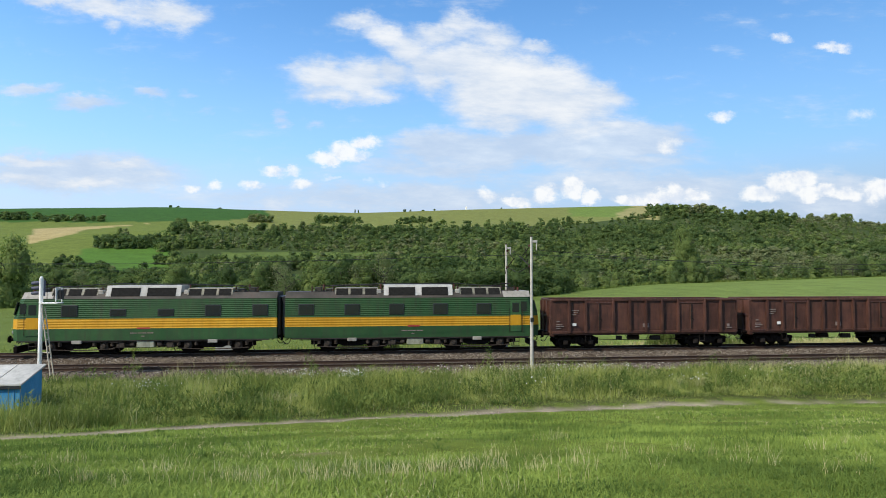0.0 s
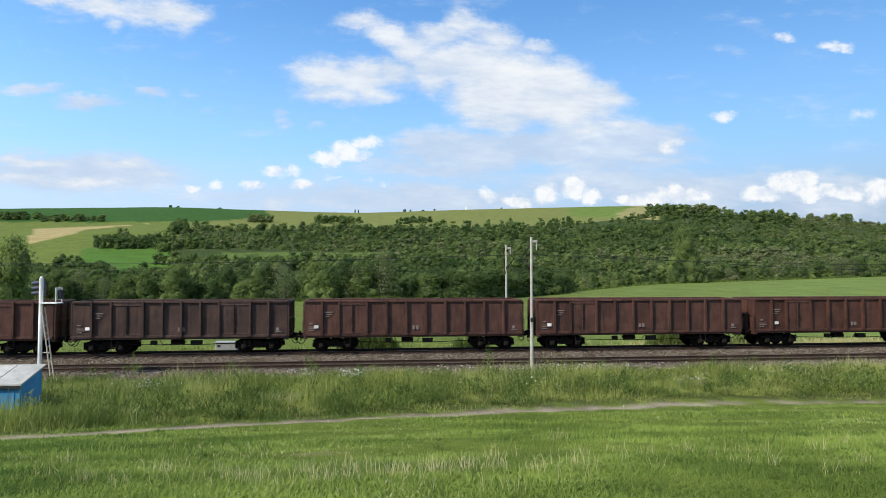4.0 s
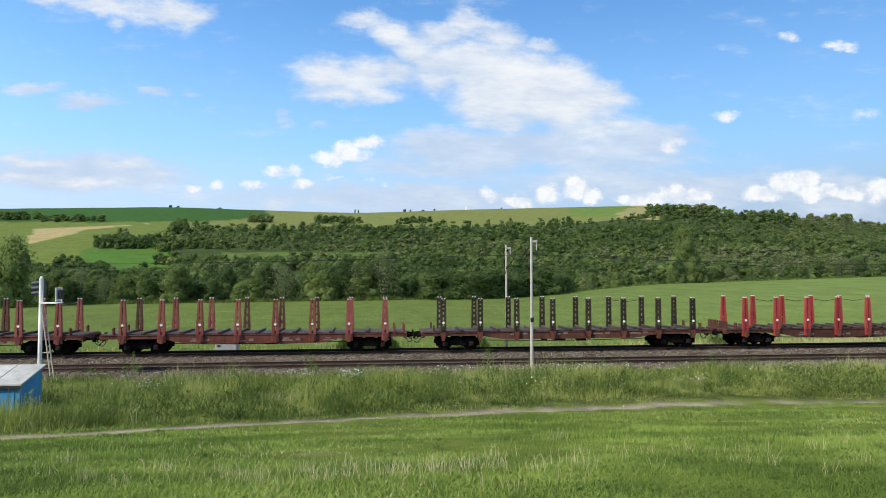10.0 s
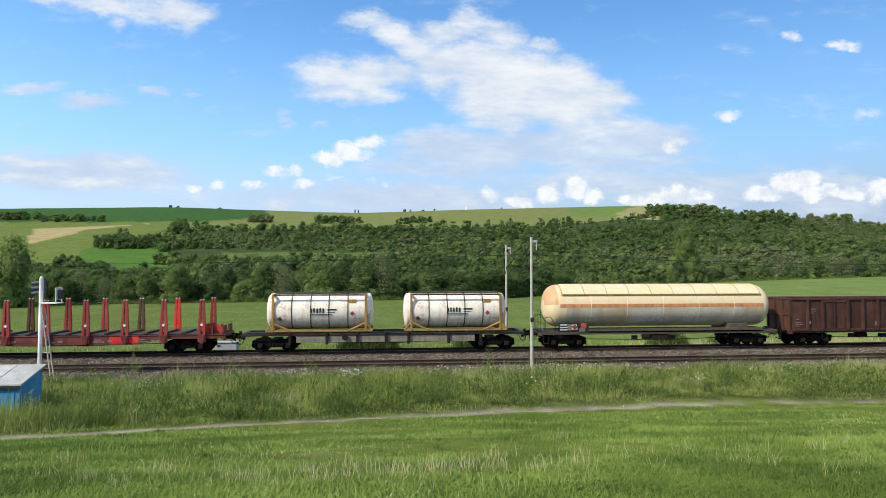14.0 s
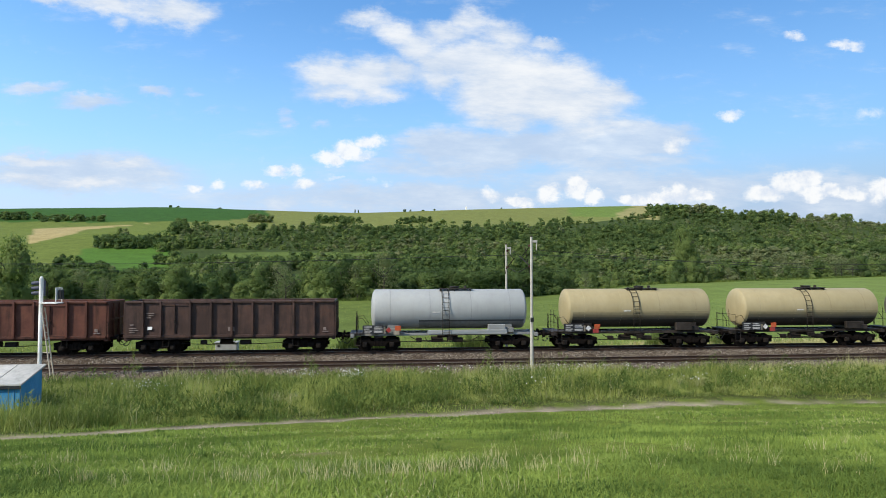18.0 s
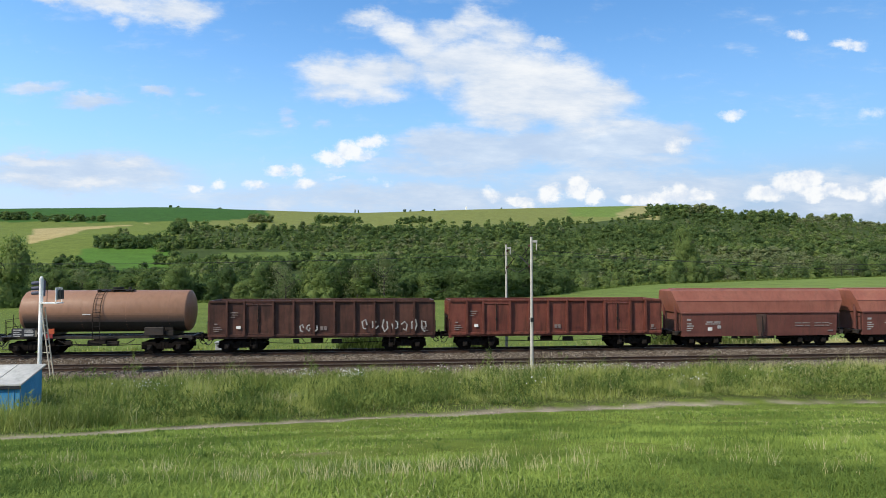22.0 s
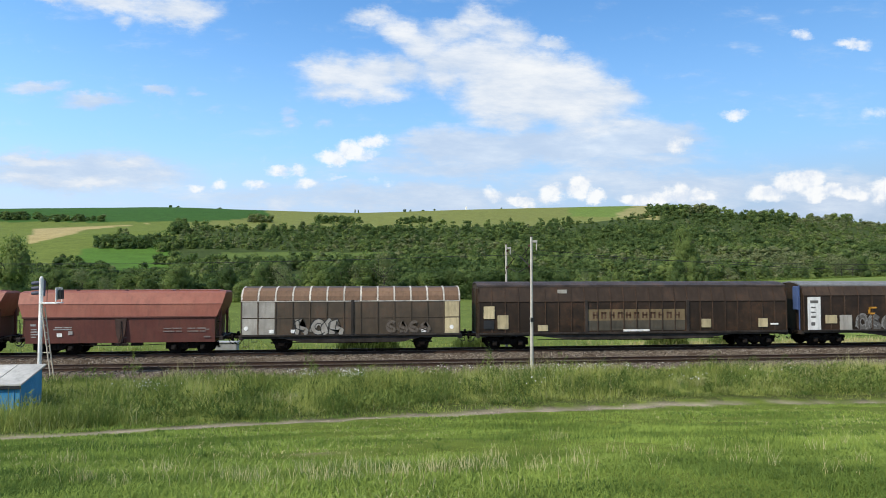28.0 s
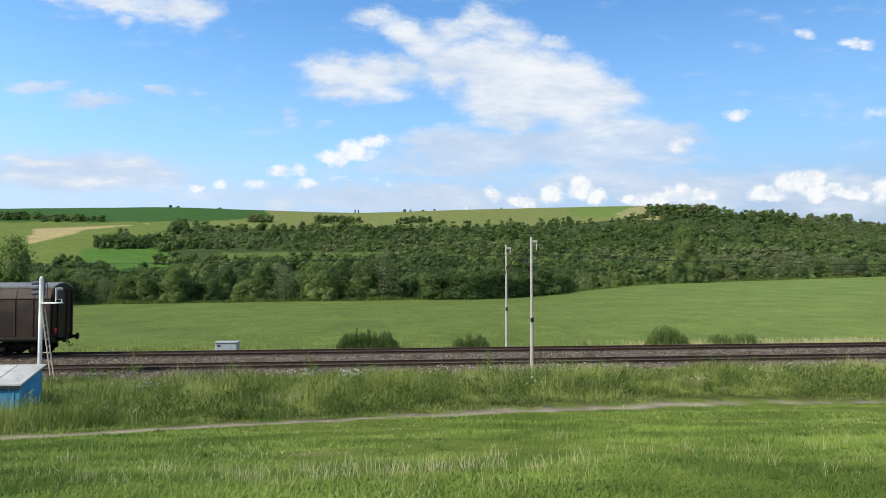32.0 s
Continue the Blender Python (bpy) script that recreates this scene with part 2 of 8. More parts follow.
def ground_material():
    """Land cover comes from the sheet's own attribute; grain and patches on top."""
    mt, g = material("ground_cover")
    base = g.n("ShaderNodeAttribute", attribute_name="cover").outputs["Color"]
    pos = g.n("ShaderNodeNewGeometry").outputs["Position"]
    a = g.noise(pos, 0.12, 5, 0.6)
    b = g.noise(pos, 2.5, 6, 0.7)
    c = g.noise(pos, 24.0, 4, 0.7)
    e = g.noise(g.vm("MULTIPLY", pos, (1.0, 0.35, 1.0)), 0.55, 6, 0.75)
    mixv = g.m("ADD", g.m("MULTIPLY", g.m("ADD", a, e), 0.25), g.m("ADD", g.m("MULTIPLY", b, 0.32), g.m("MULTIPLY", c, 0.18)))
    tone = g.ramp(mixv, 0.34, 0.66, 0.62, 1.35)
    col = g.vm("SCALE", base, None)
    g.t.links.new(tone, col.node.inputs["Scale"])
    finish(g, col, 0.9, 0.0, g.m("ADD", b, c), 0.5, 0.05, 0.05)
    return mt


def ballast_material():
    mt, g = material("ballast_stone")
    pos = g.n("ShaderNodeNewGeometry").outputs["Position"]
    cell = g.n("ShaderNodeTexVoronoi", {"Vector": pos, "Scale": 16.0})
    tone = g.n("ShaderNodeSeparateColor", (cell.outputs["Color"],)).outputs[0]
    col = g.mix(g.m("POWER", tone, 1.7), (0.045, 0.035, 0.025), (0.29, 0.24, 0.18))
    col = g.mix(g.ramp(g.noise(pos, 0.8, 5, 0.6), 0.45, 0.7), col, (0.07, 0.05, 0.034))
    finish(g, col, 0.95, 0.0, cell.outputs["Distance"], 0.9, 0.05, 0.05)
    return mt


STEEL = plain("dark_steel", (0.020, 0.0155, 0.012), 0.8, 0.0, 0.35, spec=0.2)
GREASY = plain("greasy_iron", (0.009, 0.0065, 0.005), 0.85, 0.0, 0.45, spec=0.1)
RAIL = paint("rusty_rail_steel", (0.035, 0.02, 0.014), (0.055, 0.032, 0.02), rust_amount=0.2, rough=0.7)
RAIL_TOP = plain("polished_rail_head", (0.14, 0.105, 0.08), 0.55, 0.2, 0.2)
SLEEPER = plain("grey_concrete", (0.10, 0.078, 0.06), 0.9, 0, 0.3)
MAST_WHITE = plain("galvanised_white_steel", (0.44, 0.41, 0.35), 0.6, 0.0, 0.15, 3.0)
WHITE = paint("dirty_white_paint", (0.72, 0.71, 0.67), rust_amount=0.15, dirt_amount=0.3)
STENCIL = plain("white_stencil_paint", (0.62, 0.60, 0.56), 0.7, 0, 0.2)
STENCIL_FAINT = plain("faded_stencil_paint", (0.20, 0.155, 0.135), 0.8, 0, 0.3)
BLACK = plain("black_paint", (0.010, 0.010, 0.010), 0.5, 0, 0.2)
BROWN_DARK = paint("dark_brown_wagon_paint", (0.063, 0.028, 0.0205), (0.102, 0.045, 0.033), dirt=(0.026, 0.017, 0.013), dirt_amount=0.7)
BROWN = paint("brown_wagon_paint", (0.088, 0.034, 0.023), (0.14, 0.055, 0.037), dirt=(0.028, 0.017, 0.012), dirt_amount=0.7)
BROWN_DULL = paint("dull_brown_wagon_paint", (0.072, 0.034, 0.026), (0.112, 0.052, 0.040), dirt=(0.027, 0.018, 0.014), dirt_amount=0.7)
BROWN_ORANGE = paint("rust_orange_wagon_paint", (0.13, 0.047, 0.027), (0.19, 0.072, 0.041), dirt=(0.04, 0.022, 0.014), dirt_amount=0.6)
BROWN_RED = paint("red_brown_wagon_paint", (0.125, 0.037, 0.026), (0.18, 0.056, 0.039), dirt=(0.035, 0.018, 0.013), dirt_amount=0.65)
BROWN_GREY = paint("grey_brown_wagon_paint", (0.056, 0.034, 0.027), (0.088, 0.053, 0.043), dirt=(0.022, 0.016, 0.012), dirt_amount=0.65)
RED = paint("red_stake_paint", (0.30, 0.036, 0.034), (0.38, 0.06, 0.052), rust_amount=0.35, dirt_amount=0.4)
RED_FRESH = paint("fresh_red_paint", (0.58, 0.022, 0.018), rust_amount=0.1, dirt_amount=0.2)
DECK = paint("worn_timber_deck", (0.062, 0.043, 0.032), (0.10, 0.07, 0.052), dirt_amount=0.6)
GREY_PAINT = paint("grey_frame_paint", (0.225, 0.195, 0.145), rust_amount=0.35, dirt_amount=0.5)
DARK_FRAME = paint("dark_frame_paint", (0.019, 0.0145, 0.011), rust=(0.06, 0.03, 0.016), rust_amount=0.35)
SILVER = paint("silver_grey_tank_paint", (0.285, 0.295, 0.285), (0.315, 0.325, 0.315), rust_amount=0.03, dirt_amount=0.07, rough=0.5)
BEIGE = paint("beige_tank_paint", (0.335, 0.278, 0.150), (0.37, 0.31, 0.175), rust_amount=0.03, dirt_amount=0.08, rough=0.5)
SALMON = paint("salmon_tank_paint", (0.27, 0.142, 0.086), (0.305, 0.168, 0.106), rust_amount=0.08, dirt_amount=0.14, rough=0.5)
CAMO_GREY = paint("dark_grey_tank_paint", (0.086, 0.078, 0.060), (0.118, 0.108, 0.086), rust_amount=0.2, dirt_amount=0.3)
CAMO_TAN = paint("tan_patch_paint", (0.20, 0.165, 0.095), rust_amount=0.1, dirt_amount=0.3)
TANK_WHITE = paint("rust_streaked_white_tank_paint", (0.78, 0.69, 0.55), (0.83, 0.79, 0.71), rust=(0.36, 0.17, 0.07), rust_amount=0.8, dirt_amount=0.5, dirt=(0.46, 0.32, 0.19))
CREAM = paint("cream_gas_tank_paint", (0.82, 0.64, 0.36), (0.86, 0.76, 0.52), rust=(0.55, 0.30, 0.12), rust_amount=0.4, dirt_amount=0.1, dirt=(0.35, 0.24, 0.14))
ORANGE_BAND = paint("orange_band_paint", (0.50, 0.20, 0.08), (0.58, 0.28, 0.13), rust_amount=0.3)
OCHRE = paint("ochre_frame_paint", (0.31, 0.175, 0.042), rust_amount=0.35, dirt_amount=0.4)
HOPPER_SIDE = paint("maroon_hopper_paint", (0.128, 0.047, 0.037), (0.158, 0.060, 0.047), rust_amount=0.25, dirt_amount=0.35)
# lighter copy of the maroon: the sun on the folded top, put into colour
HOPPER_TOP = paint("lit_maroon_hopper_paint", (0.235, 0.082, 0.056), (0.285, 0.108, 0.074), rust_amount=0.2, dirt_amount=0.25)
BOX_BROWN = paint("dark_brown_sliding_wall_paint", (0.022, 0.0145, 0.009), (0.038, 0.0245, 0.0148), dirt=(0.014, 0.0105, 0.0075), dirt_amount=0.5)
BOX_OLIVE = paint("grimy_olive_brown_paint", (0.060, 0.045, 0.030), (0.088, 0.068, 0.047), dirt_amount=0.6)
TAN_PANEL = paint("yellowed_panel_paint", (0.46, 0.38, 0.22), rust_amount=0.3, dirt_amount=0.4)
GREEN = paint("green_locomotive_paint", (0.025, 0.078, 0.026), (0.036, 0.10, 0.034), rust_amount=0.12, dirt_amount=0.45, rough=0.6)
YELLOW = paint("yellow_band_paint", (0.45, 0.225, 0.012), (0.52, 0.28, 0.02), rust_amount=0.1, dirt_amount=0.22, dirt=(0.16, 0.08, 0.015), rough=0.45)
ROOF_GREY = paint("grey_roof_paint", (0.042, 0.037, 0.029), rust_amount=0.3, dirt_amount=0.5)
LIGHT_GREY = paint("light_grey_cowl_paint", (0.30, 0.28, 0.24), rust_amount=0.15, dirt_amount=0.35)
HUT_BLUE = paint("blue_hut_paint", (0.045, 0.24, 0.44), rust_amount=0.1, dirt_amount=0.3)
HUT_ROOF = paint("weathered_light_roof_sheet", (0.42, 0.41, 0.37), rust_amount=0.1, dirt_amount=0.3)
CONCRETE = plain("light_concrete", (0.34, 0.36, 0.38), 0.85, 0, 0.15)
BALLAST = ballast_material()
GROUND = ground_material()
GRASS = leaf("meadow_grass", (0.100, 0.150, 0.030), (0.30, 0.388, 0.085), 0.26, 0.35)
GRASS_TALL = leaf("tall_verge_grass", (0.098, 0.134, 0.029), (0.415, 0.445, 0.125), 0.25, 0.45)
STRAW = leaf("dry_straw", (0.50, 0.44, 0.22), (0.68, 0.60, 0.34), 0.3, 0.5)
LEAF_DARK = leaf("dark_leaves", (0.045, 0.076, 0.0265), (0.100, 0.142, 0.047), 0.34, 0.07)
LEAF_MID = leaf("green_leaves", (0.080, 0.118, 0.0357), (0.174, 0.225, 0.069), 0.34, 0.09)
LEAF_GREY = leaf("grey_green_leaves", (0.1012, 0.1196, 0.0540), (0.1898, 0.2093, 0.0978), 0.3, 0.12)
BARK = plain("dark_bark", (0.055, 0.045, 0.036), 0.95, 0, 0.4)
PETAL = plain("white_petals", (0.75, 0.75, 0.70), 0.7, 0, 0.1)


def window_glass():
    mt, g = material("dark_window_glass")
    finish(g, (0.02, 0.024, 0.024), 0.08, 0.0, None, spec=0.6)
    return mt


GLASS = window_glass()

# ---------------------------------------------------------------- mesh helpers
class Geo:
    """Collects vertices and faces of one part."""

    def __init__(self):
        self.v, self.f, self.me = [], [], None

    def add(self, vs, fs):
        k = len(self.v)
        self.v += [tuple(p) for p in vs]
        self.f += [tuple(i + k for i in f) for f in fs]
        return self

    def box(self, x0, x1, y0, y1, z0, z1, c=0.0):
        if c <= 0:
            vs = [(x, y, z) for x in (x0, x1) for y in (y0, y1) for z in (z0, z1)]
            return self.add(vs, [(0, 1, 3, 2), (4, 6, 7, 5), (0, 4, 5, 1), (2, 3, 7, 6), (0, 2, 6, 4), (1, 5, 7, 3)])
        c = min(c, 0.45 * (x1 - x0), 0.45 * (y1 - y0), 0.45 * (z1 - z0))
        vs, at = [], {}
        for sx in (0, 1):
            for sy in (0, 1):
                for sz in (0, 1):
                    x, y, z = (x0, x1)[sx], (y0, y1)[sy], (z0, z1)[sz]
                    ix, iy, iz = (x0 + c, x1 - c)[sx], (y0 + c, y1 - c)[sy], (z0 + c, z1 - c)[sz]
                    for ax, p in enumerate(((x, iy, iz), (ix, y, iz), (ix, iy, z))):
                        at[sx, sy, sz, ax] = len(vs)
                        vs.append(p)
        loop = ((0, 0), (0, 1), (1, 1), (1, 0))
        fs = []
        for s in (0, 1):
            fs.append([at[s, a, b, 0] for a, b in loop])
            fs.append([at[a, s, b, 1] for a, b in loop])
            fs.append([at[a, b, s, 2] for a, b in loop])
        for a in (0, 1):
            for b in (0, 1):
                fs.append([at[a, b, 0, 0], at[a, b, 1, 0], at[a, b, 1, 1], at[a, b, 0, 1]])
                fs.append([at[a, 0, b, 0], at[a, 1, b, 0], at[a, 1, b, 2], at[a, 0, b, 2]])
                fs.append([at[0, a, b, 1], at[1, a, b, 1], at[1, a, b, 2], at[0, a, b, 2]])
                for d in (0, 1):
                    fs.append([at[a, b, d, k] for k in (0, 1, 2)])
        return self.add(vs, fs)

    def cyl(self, p, q, r, n=10, r2=None):
        p, q = Vector(p), Vector(q)
        r2 = r if r2 is None else r2
        t = (q - p).normalized()
        a = t.orthogonal().normalized()
        b = t.cross(a)
        vs = [c + (a * math.cos(k * math.tau / n) + b * math.sin(k * math.tau / n)) * rr for c, rr in ((p, r), (q, r2)) for k in range(n)]
        fs = [(k, (k + 1) % n, n + (k + 1) % n, n + k) for k in range(n)] + [tuple(range(n)), tuple(range(n, 2 * n))]
        return self.add(vs, fs)

    def tube(self, pts, r, n=6):
        """A bent rod in one piece."""
        pts = [Vector(p) for p in pts]
        way = [(q - p).normalized() for p, q in zip(pts, pts[1:])]
        a = way[0].orthogonal().normalized()
        vs = []
        for i, p in enumerate(pts):
            t = way[0] if i == 0 else way[-1] if i == len(pts) - 1 else (way[i - 1] + way[i])
            t = t.normalized() if t.length > 1e-4 else way[i]
            a = a - t * a.dot(t)
            a = a.normalized() if a.length > 1e-4 else t.orthogonal().normalized()
            b = t.cross(a)
            vs += [p + (a * math.cos(k * math.tau / n) + b * math.sin(k * math.tau / n)) * r for k in range(n)]
        fs = [(i * n + k, i * n + (k + 1) % n, (i + 1) * n + (k + 1) % n, (i + 1) * n + k) for i in range(len(pts) - 1) for k in range(n)]
        m = (len(pts) - 1) * n
        return self.add(vs, fs + [tuple(range(n)), tuple(range(m, m + n))])

    def prism(self, prof, x0, x1):
        """A profile of (y, z) pulled along x."""
        n = len(prof)
        vs = [(x, y, z) for x in (x0, x1) for y, z in prof]
        return self.add(vs, [(k, (k + 1) % n, n + (k + 1) % n, n + k) for k in range(n)] + [tuple(range(n)), tuple(range(n, 2 * n))])

    def plate(self, prof, y0, y1):
        """A profile of (x, z) pulled along y."""
        n = len(prof)
        vs = [(x, y, z) for y in (y0, y1) for x, z in prof]
        return self.add(vs, [(k, (k + 1) % n, n + (k + 1) % n, n + k) for k in range(n)] + [tuple(range(n)), tuple(range(n, 2 * n))])

    def lathe(self, prof, y, z, n=32, a0=0.0, a1=math.tau):
        """(x, r) pairs turned round a line along x."""
        full = a1 - a0 > 6.28
        m = n if full else n + 1
        vs = [(x, y + r * math.cos(a0 + (a1 - a0) * k / n), z + r * math.sin(a0 + (a1 - a0) * k / n)) for x, r in prof for k in range(m)]
        fs = []
        for i in range(len(prof) - 1):
            for k in range(n):
                k2 = (k + 1) % m
                fs.append((i * m + k, i * m + k2, (i + 1) * m + k2, (i + 1) * m + k))
        return self.add(vs, fs)

    def mesh(self, name, smooth=True):
        if self.me is None:
            me = bpy.data.meshes.new(name)
            me.from_pydata(self.v, [], self.f)
            bm = bmesh.new()
            bm.from_mesh(me)
            bmesh.ops.recalc_face_normals(bm, faces=bm.faces)
            bm.to_mesh(me)
            bm.free()
            if smooth:
                me.shade_smooth()
                me.set_sharp_from_angle(angle=radians(24.5))
            self.me = me
        return self.me


def part(name, geo, mat, parent, label="", at=None):
    """One mesh object under a thing or a part; a Geo used again shares its mesh."""
    me = geo.mesh(name)
    if not me.materials:
        me.materials.append(mat)
    ob = new(name, me)
    ob.parent = parent
    if at is not None:
        ob.matrix_basis = at if isinstance(at, Matrix) else Matrix.Translation(at)
    if label:
        ob["label"] = label
    return ob


def thing(name, label, category, group="", kind="", m=None):
    ob = new(name)
    ob.empty_display_size = 0.3
    tagged(ob, label, category, group, kind)
    if m is not None:
        ob.matrix_basis = m
    return ob


def solid(name, geo, mat, label, category, group="", kind="", m=None):
    """A thing that is a single mesh."""
    ob = part(name, geo, mat, None)
    tagged(ob, label, category, group, kind)
    if m is not None:
        ob.matrix_basis = m
    return ob


def arrays(name, verts, faces, mats, smooth=False, pick=None):
    """A large mesh from numpy arrays; every face has the same number of corners."""
    me = bpy.data.meshes.new(name)
    n, k = faces.shape
    me.vertices.add(len(verts))
    me.vertices.foreach_set("co", np.asarray(verts, np.float32).ravel())
    me.loops.add(n * k)
    me.loops.foreach_set("vertex_index", np.asarray(faces, np.int32).ravel())
    me.polygons.add(n)
    me.polygons.foreach_set("loop_start", np.arange(0, n * k, k, dtype=np.int32))
    me.polygons.foreach_set("loop_total", np.full(n, k, np.int32))
    for mt in mats:
        me.materials.append(mt)
    if pick is not None:
        me.polygons.foreach_set("material_index", np.asarray(pick, np.int32))
    me.polygons.foreach_set("use_smooth", np.full(n, smooth, bool))
    me.update(calc_edges=True)
    return me


# ---------------------------------------------------------------- the lie of the land
def curve(keys, vals, blur):
    """A smooth curve through a few key values."""
    lo, hi = keys[0] - 4 * blur, keys[-1] + 4 * blur
    grid = np.linspace(lo, hi, 1500)
    raw = np.interp(grid, keys, vals)
    k = max(1, int(blur / (grid[1] - grid[0])))
    ker = np.hanning(2 * k + 3)
    ker /= ker.sum()
    pad = np.concatenate([np.full(k + 1, raw[0]), raw, np.full(k + 1, raw[-1])])
    table = np.convolve(pad, ker, "valid")
    return lambda q: np.interp(q, grid, table)


NEAR_PROFILE = curve([-300, -60, 0, 5, 12, 17.8, 21.4, 24.6, 33, 36, 50], [9.0, 5.2, 3.85, 3.6, 2.2, 0.98, 0.41, -0.13, -0.55, -0.75, -0.75], 1.6)
EDGE_Y = curve([-200, 880, 1150, 1550, 2200], [117, 119, 172, 190, 200], 60)          # where the field ends and the trees begin
EDGE_E = curve([-200, 0, 880, 960, 1150, 1550, 2200], [-0.056, -0.0545, -0.043, -0.037, -0.021, -0.009, 0.0], 40)
MID_E = curve([-400, 0, 350, 600, 1000, 1200, 1568, 2000], [0.055, 0.058, 0.066, 0.066, 0.072, 0.093, 0.073, 0.05], 60)
TOP_E = curve([-400, 0, 300, 560, 640, 850, 1150, 1300, 1568, 2000], [0.096, 0.099, 0.1015, 0.0935, 0.092, 0.098, 0.104, 0.09, 0.074, 0.06], 50)


def bearing(x, y):
    """Bearing and distance from the viewpoint, as a scale across the hillside."""
    y = np.maximum(y, 1.0)
    ang = np.clip(np.arctan2(x, y) - A, -1.1, 1.1)
    return 784 + 1120 * np.tan(ang), np.clip(y * math.cos(A) + x * math.sin(A), 0.6 * y, 1.7 * y)


def x_at(b, y):
    """The x of a point at distance y on a bearing."""
    return y * math.tan(math.atan((b - 784) / 1120) + A)


def land(x, y):
    x, y = np.asarray(x, float), np.asarray(y, float)
    b, w = bearing(x, y)
    b = np.clip(b, -390, 2190)
    near = NEAR_PROFILE(y)
    yt = EDGE_Y(b)
    z_edge = EYE_Z + (yt * w / np.maximum(y, 1)) * EDGE_E(b)
    s = np.clip((y - 50) / (yt - 50), 0, 1)
    field = -0.75 + (z_edge + 0.75) * s
    m = np.clip((y - yt) / (400 - yt), 0, 1)
    e = EDGE_E(b) + (MID_E(b) - EDGE_E(b)) * (0.55 * m + 0.45 * m * m * (3 - 2 * m))
    n = np.clip((y - 400) / 450, 0, 1)
    e = e + (TOP_E(b) - MID_E(b)) * n * n * (3 - 2 * n)
    hill = EYE_Z + np.where(y > 850, w * 850 / np.maximum(y, 1), w) * e
    return np.where(y < 50, near, np.where(y < yt, field, hill))


PATH = curve([-40, -14, -10.1, -8.4, -7.0, -4.9, -2.8, 0.6, 2.5, 5.1, 8.6, 12.1, 15.1, 21.6, 40], [9, 14.2, 18.0, 19.2, 20.2, 21.1, 21.9, 23.8, 24.2, 24.6, 25.0, 25.6, 25.5, 25.0, 24.0], 0.9)


def path_y(x):
    """The trodden footpath's line."""
    return PATH(x) + 0.1 * np.sin(np.asarray(x) * 1.7)


def path_off(x, y):
    """How far a point lies from the path's middle, in path half-widths; the edges are ragged."""
    return np.abs(y - path_y(x) + 0.3 * bump_noise(x, y, 2.2, 12)) / (0.85 + 0.3 * bump_noise(x, y, 0.9, 13) + 0.25 * bump_noise(x, y, 4.0, 15)) * (1 + 0.9 * np.clip((np.asarray(x) - 3) / 9, 0, 1))


def in_field(b, v, pts):
    """Is the point of the hillside inside this field?"""
    inside = np.zeros(b.shape, bool)
    for (x0, y0), (x1, y1) in zip(pts, pts[1:] + pts[:1]):
        if y0 == y1:
            continue
        inside ^= ((y0 > v) != (y1 > v)) & (b < (x1 - x0) * (v - y0) / (y1 - y0) + x0)
    return inside


def bump_noise(x, y, s, seed):
    """Cheap smooth noise, -1 to 1."""
    rs = np.random.RandomState(seed)
    out = np.zeros(np.broadcast(x, y).shape)
    for k in range(6):
        a, ph = rs.uniform(0, math.tau), rs.uniform(0, math.tau)
        f = s * (0.6 + 1.3 * k / 3)
        out += np.sin((x * math.cos(a) + y * math.sin(a)) * f + ph) / (1 + 0.5 * k)
    return out / 2.6


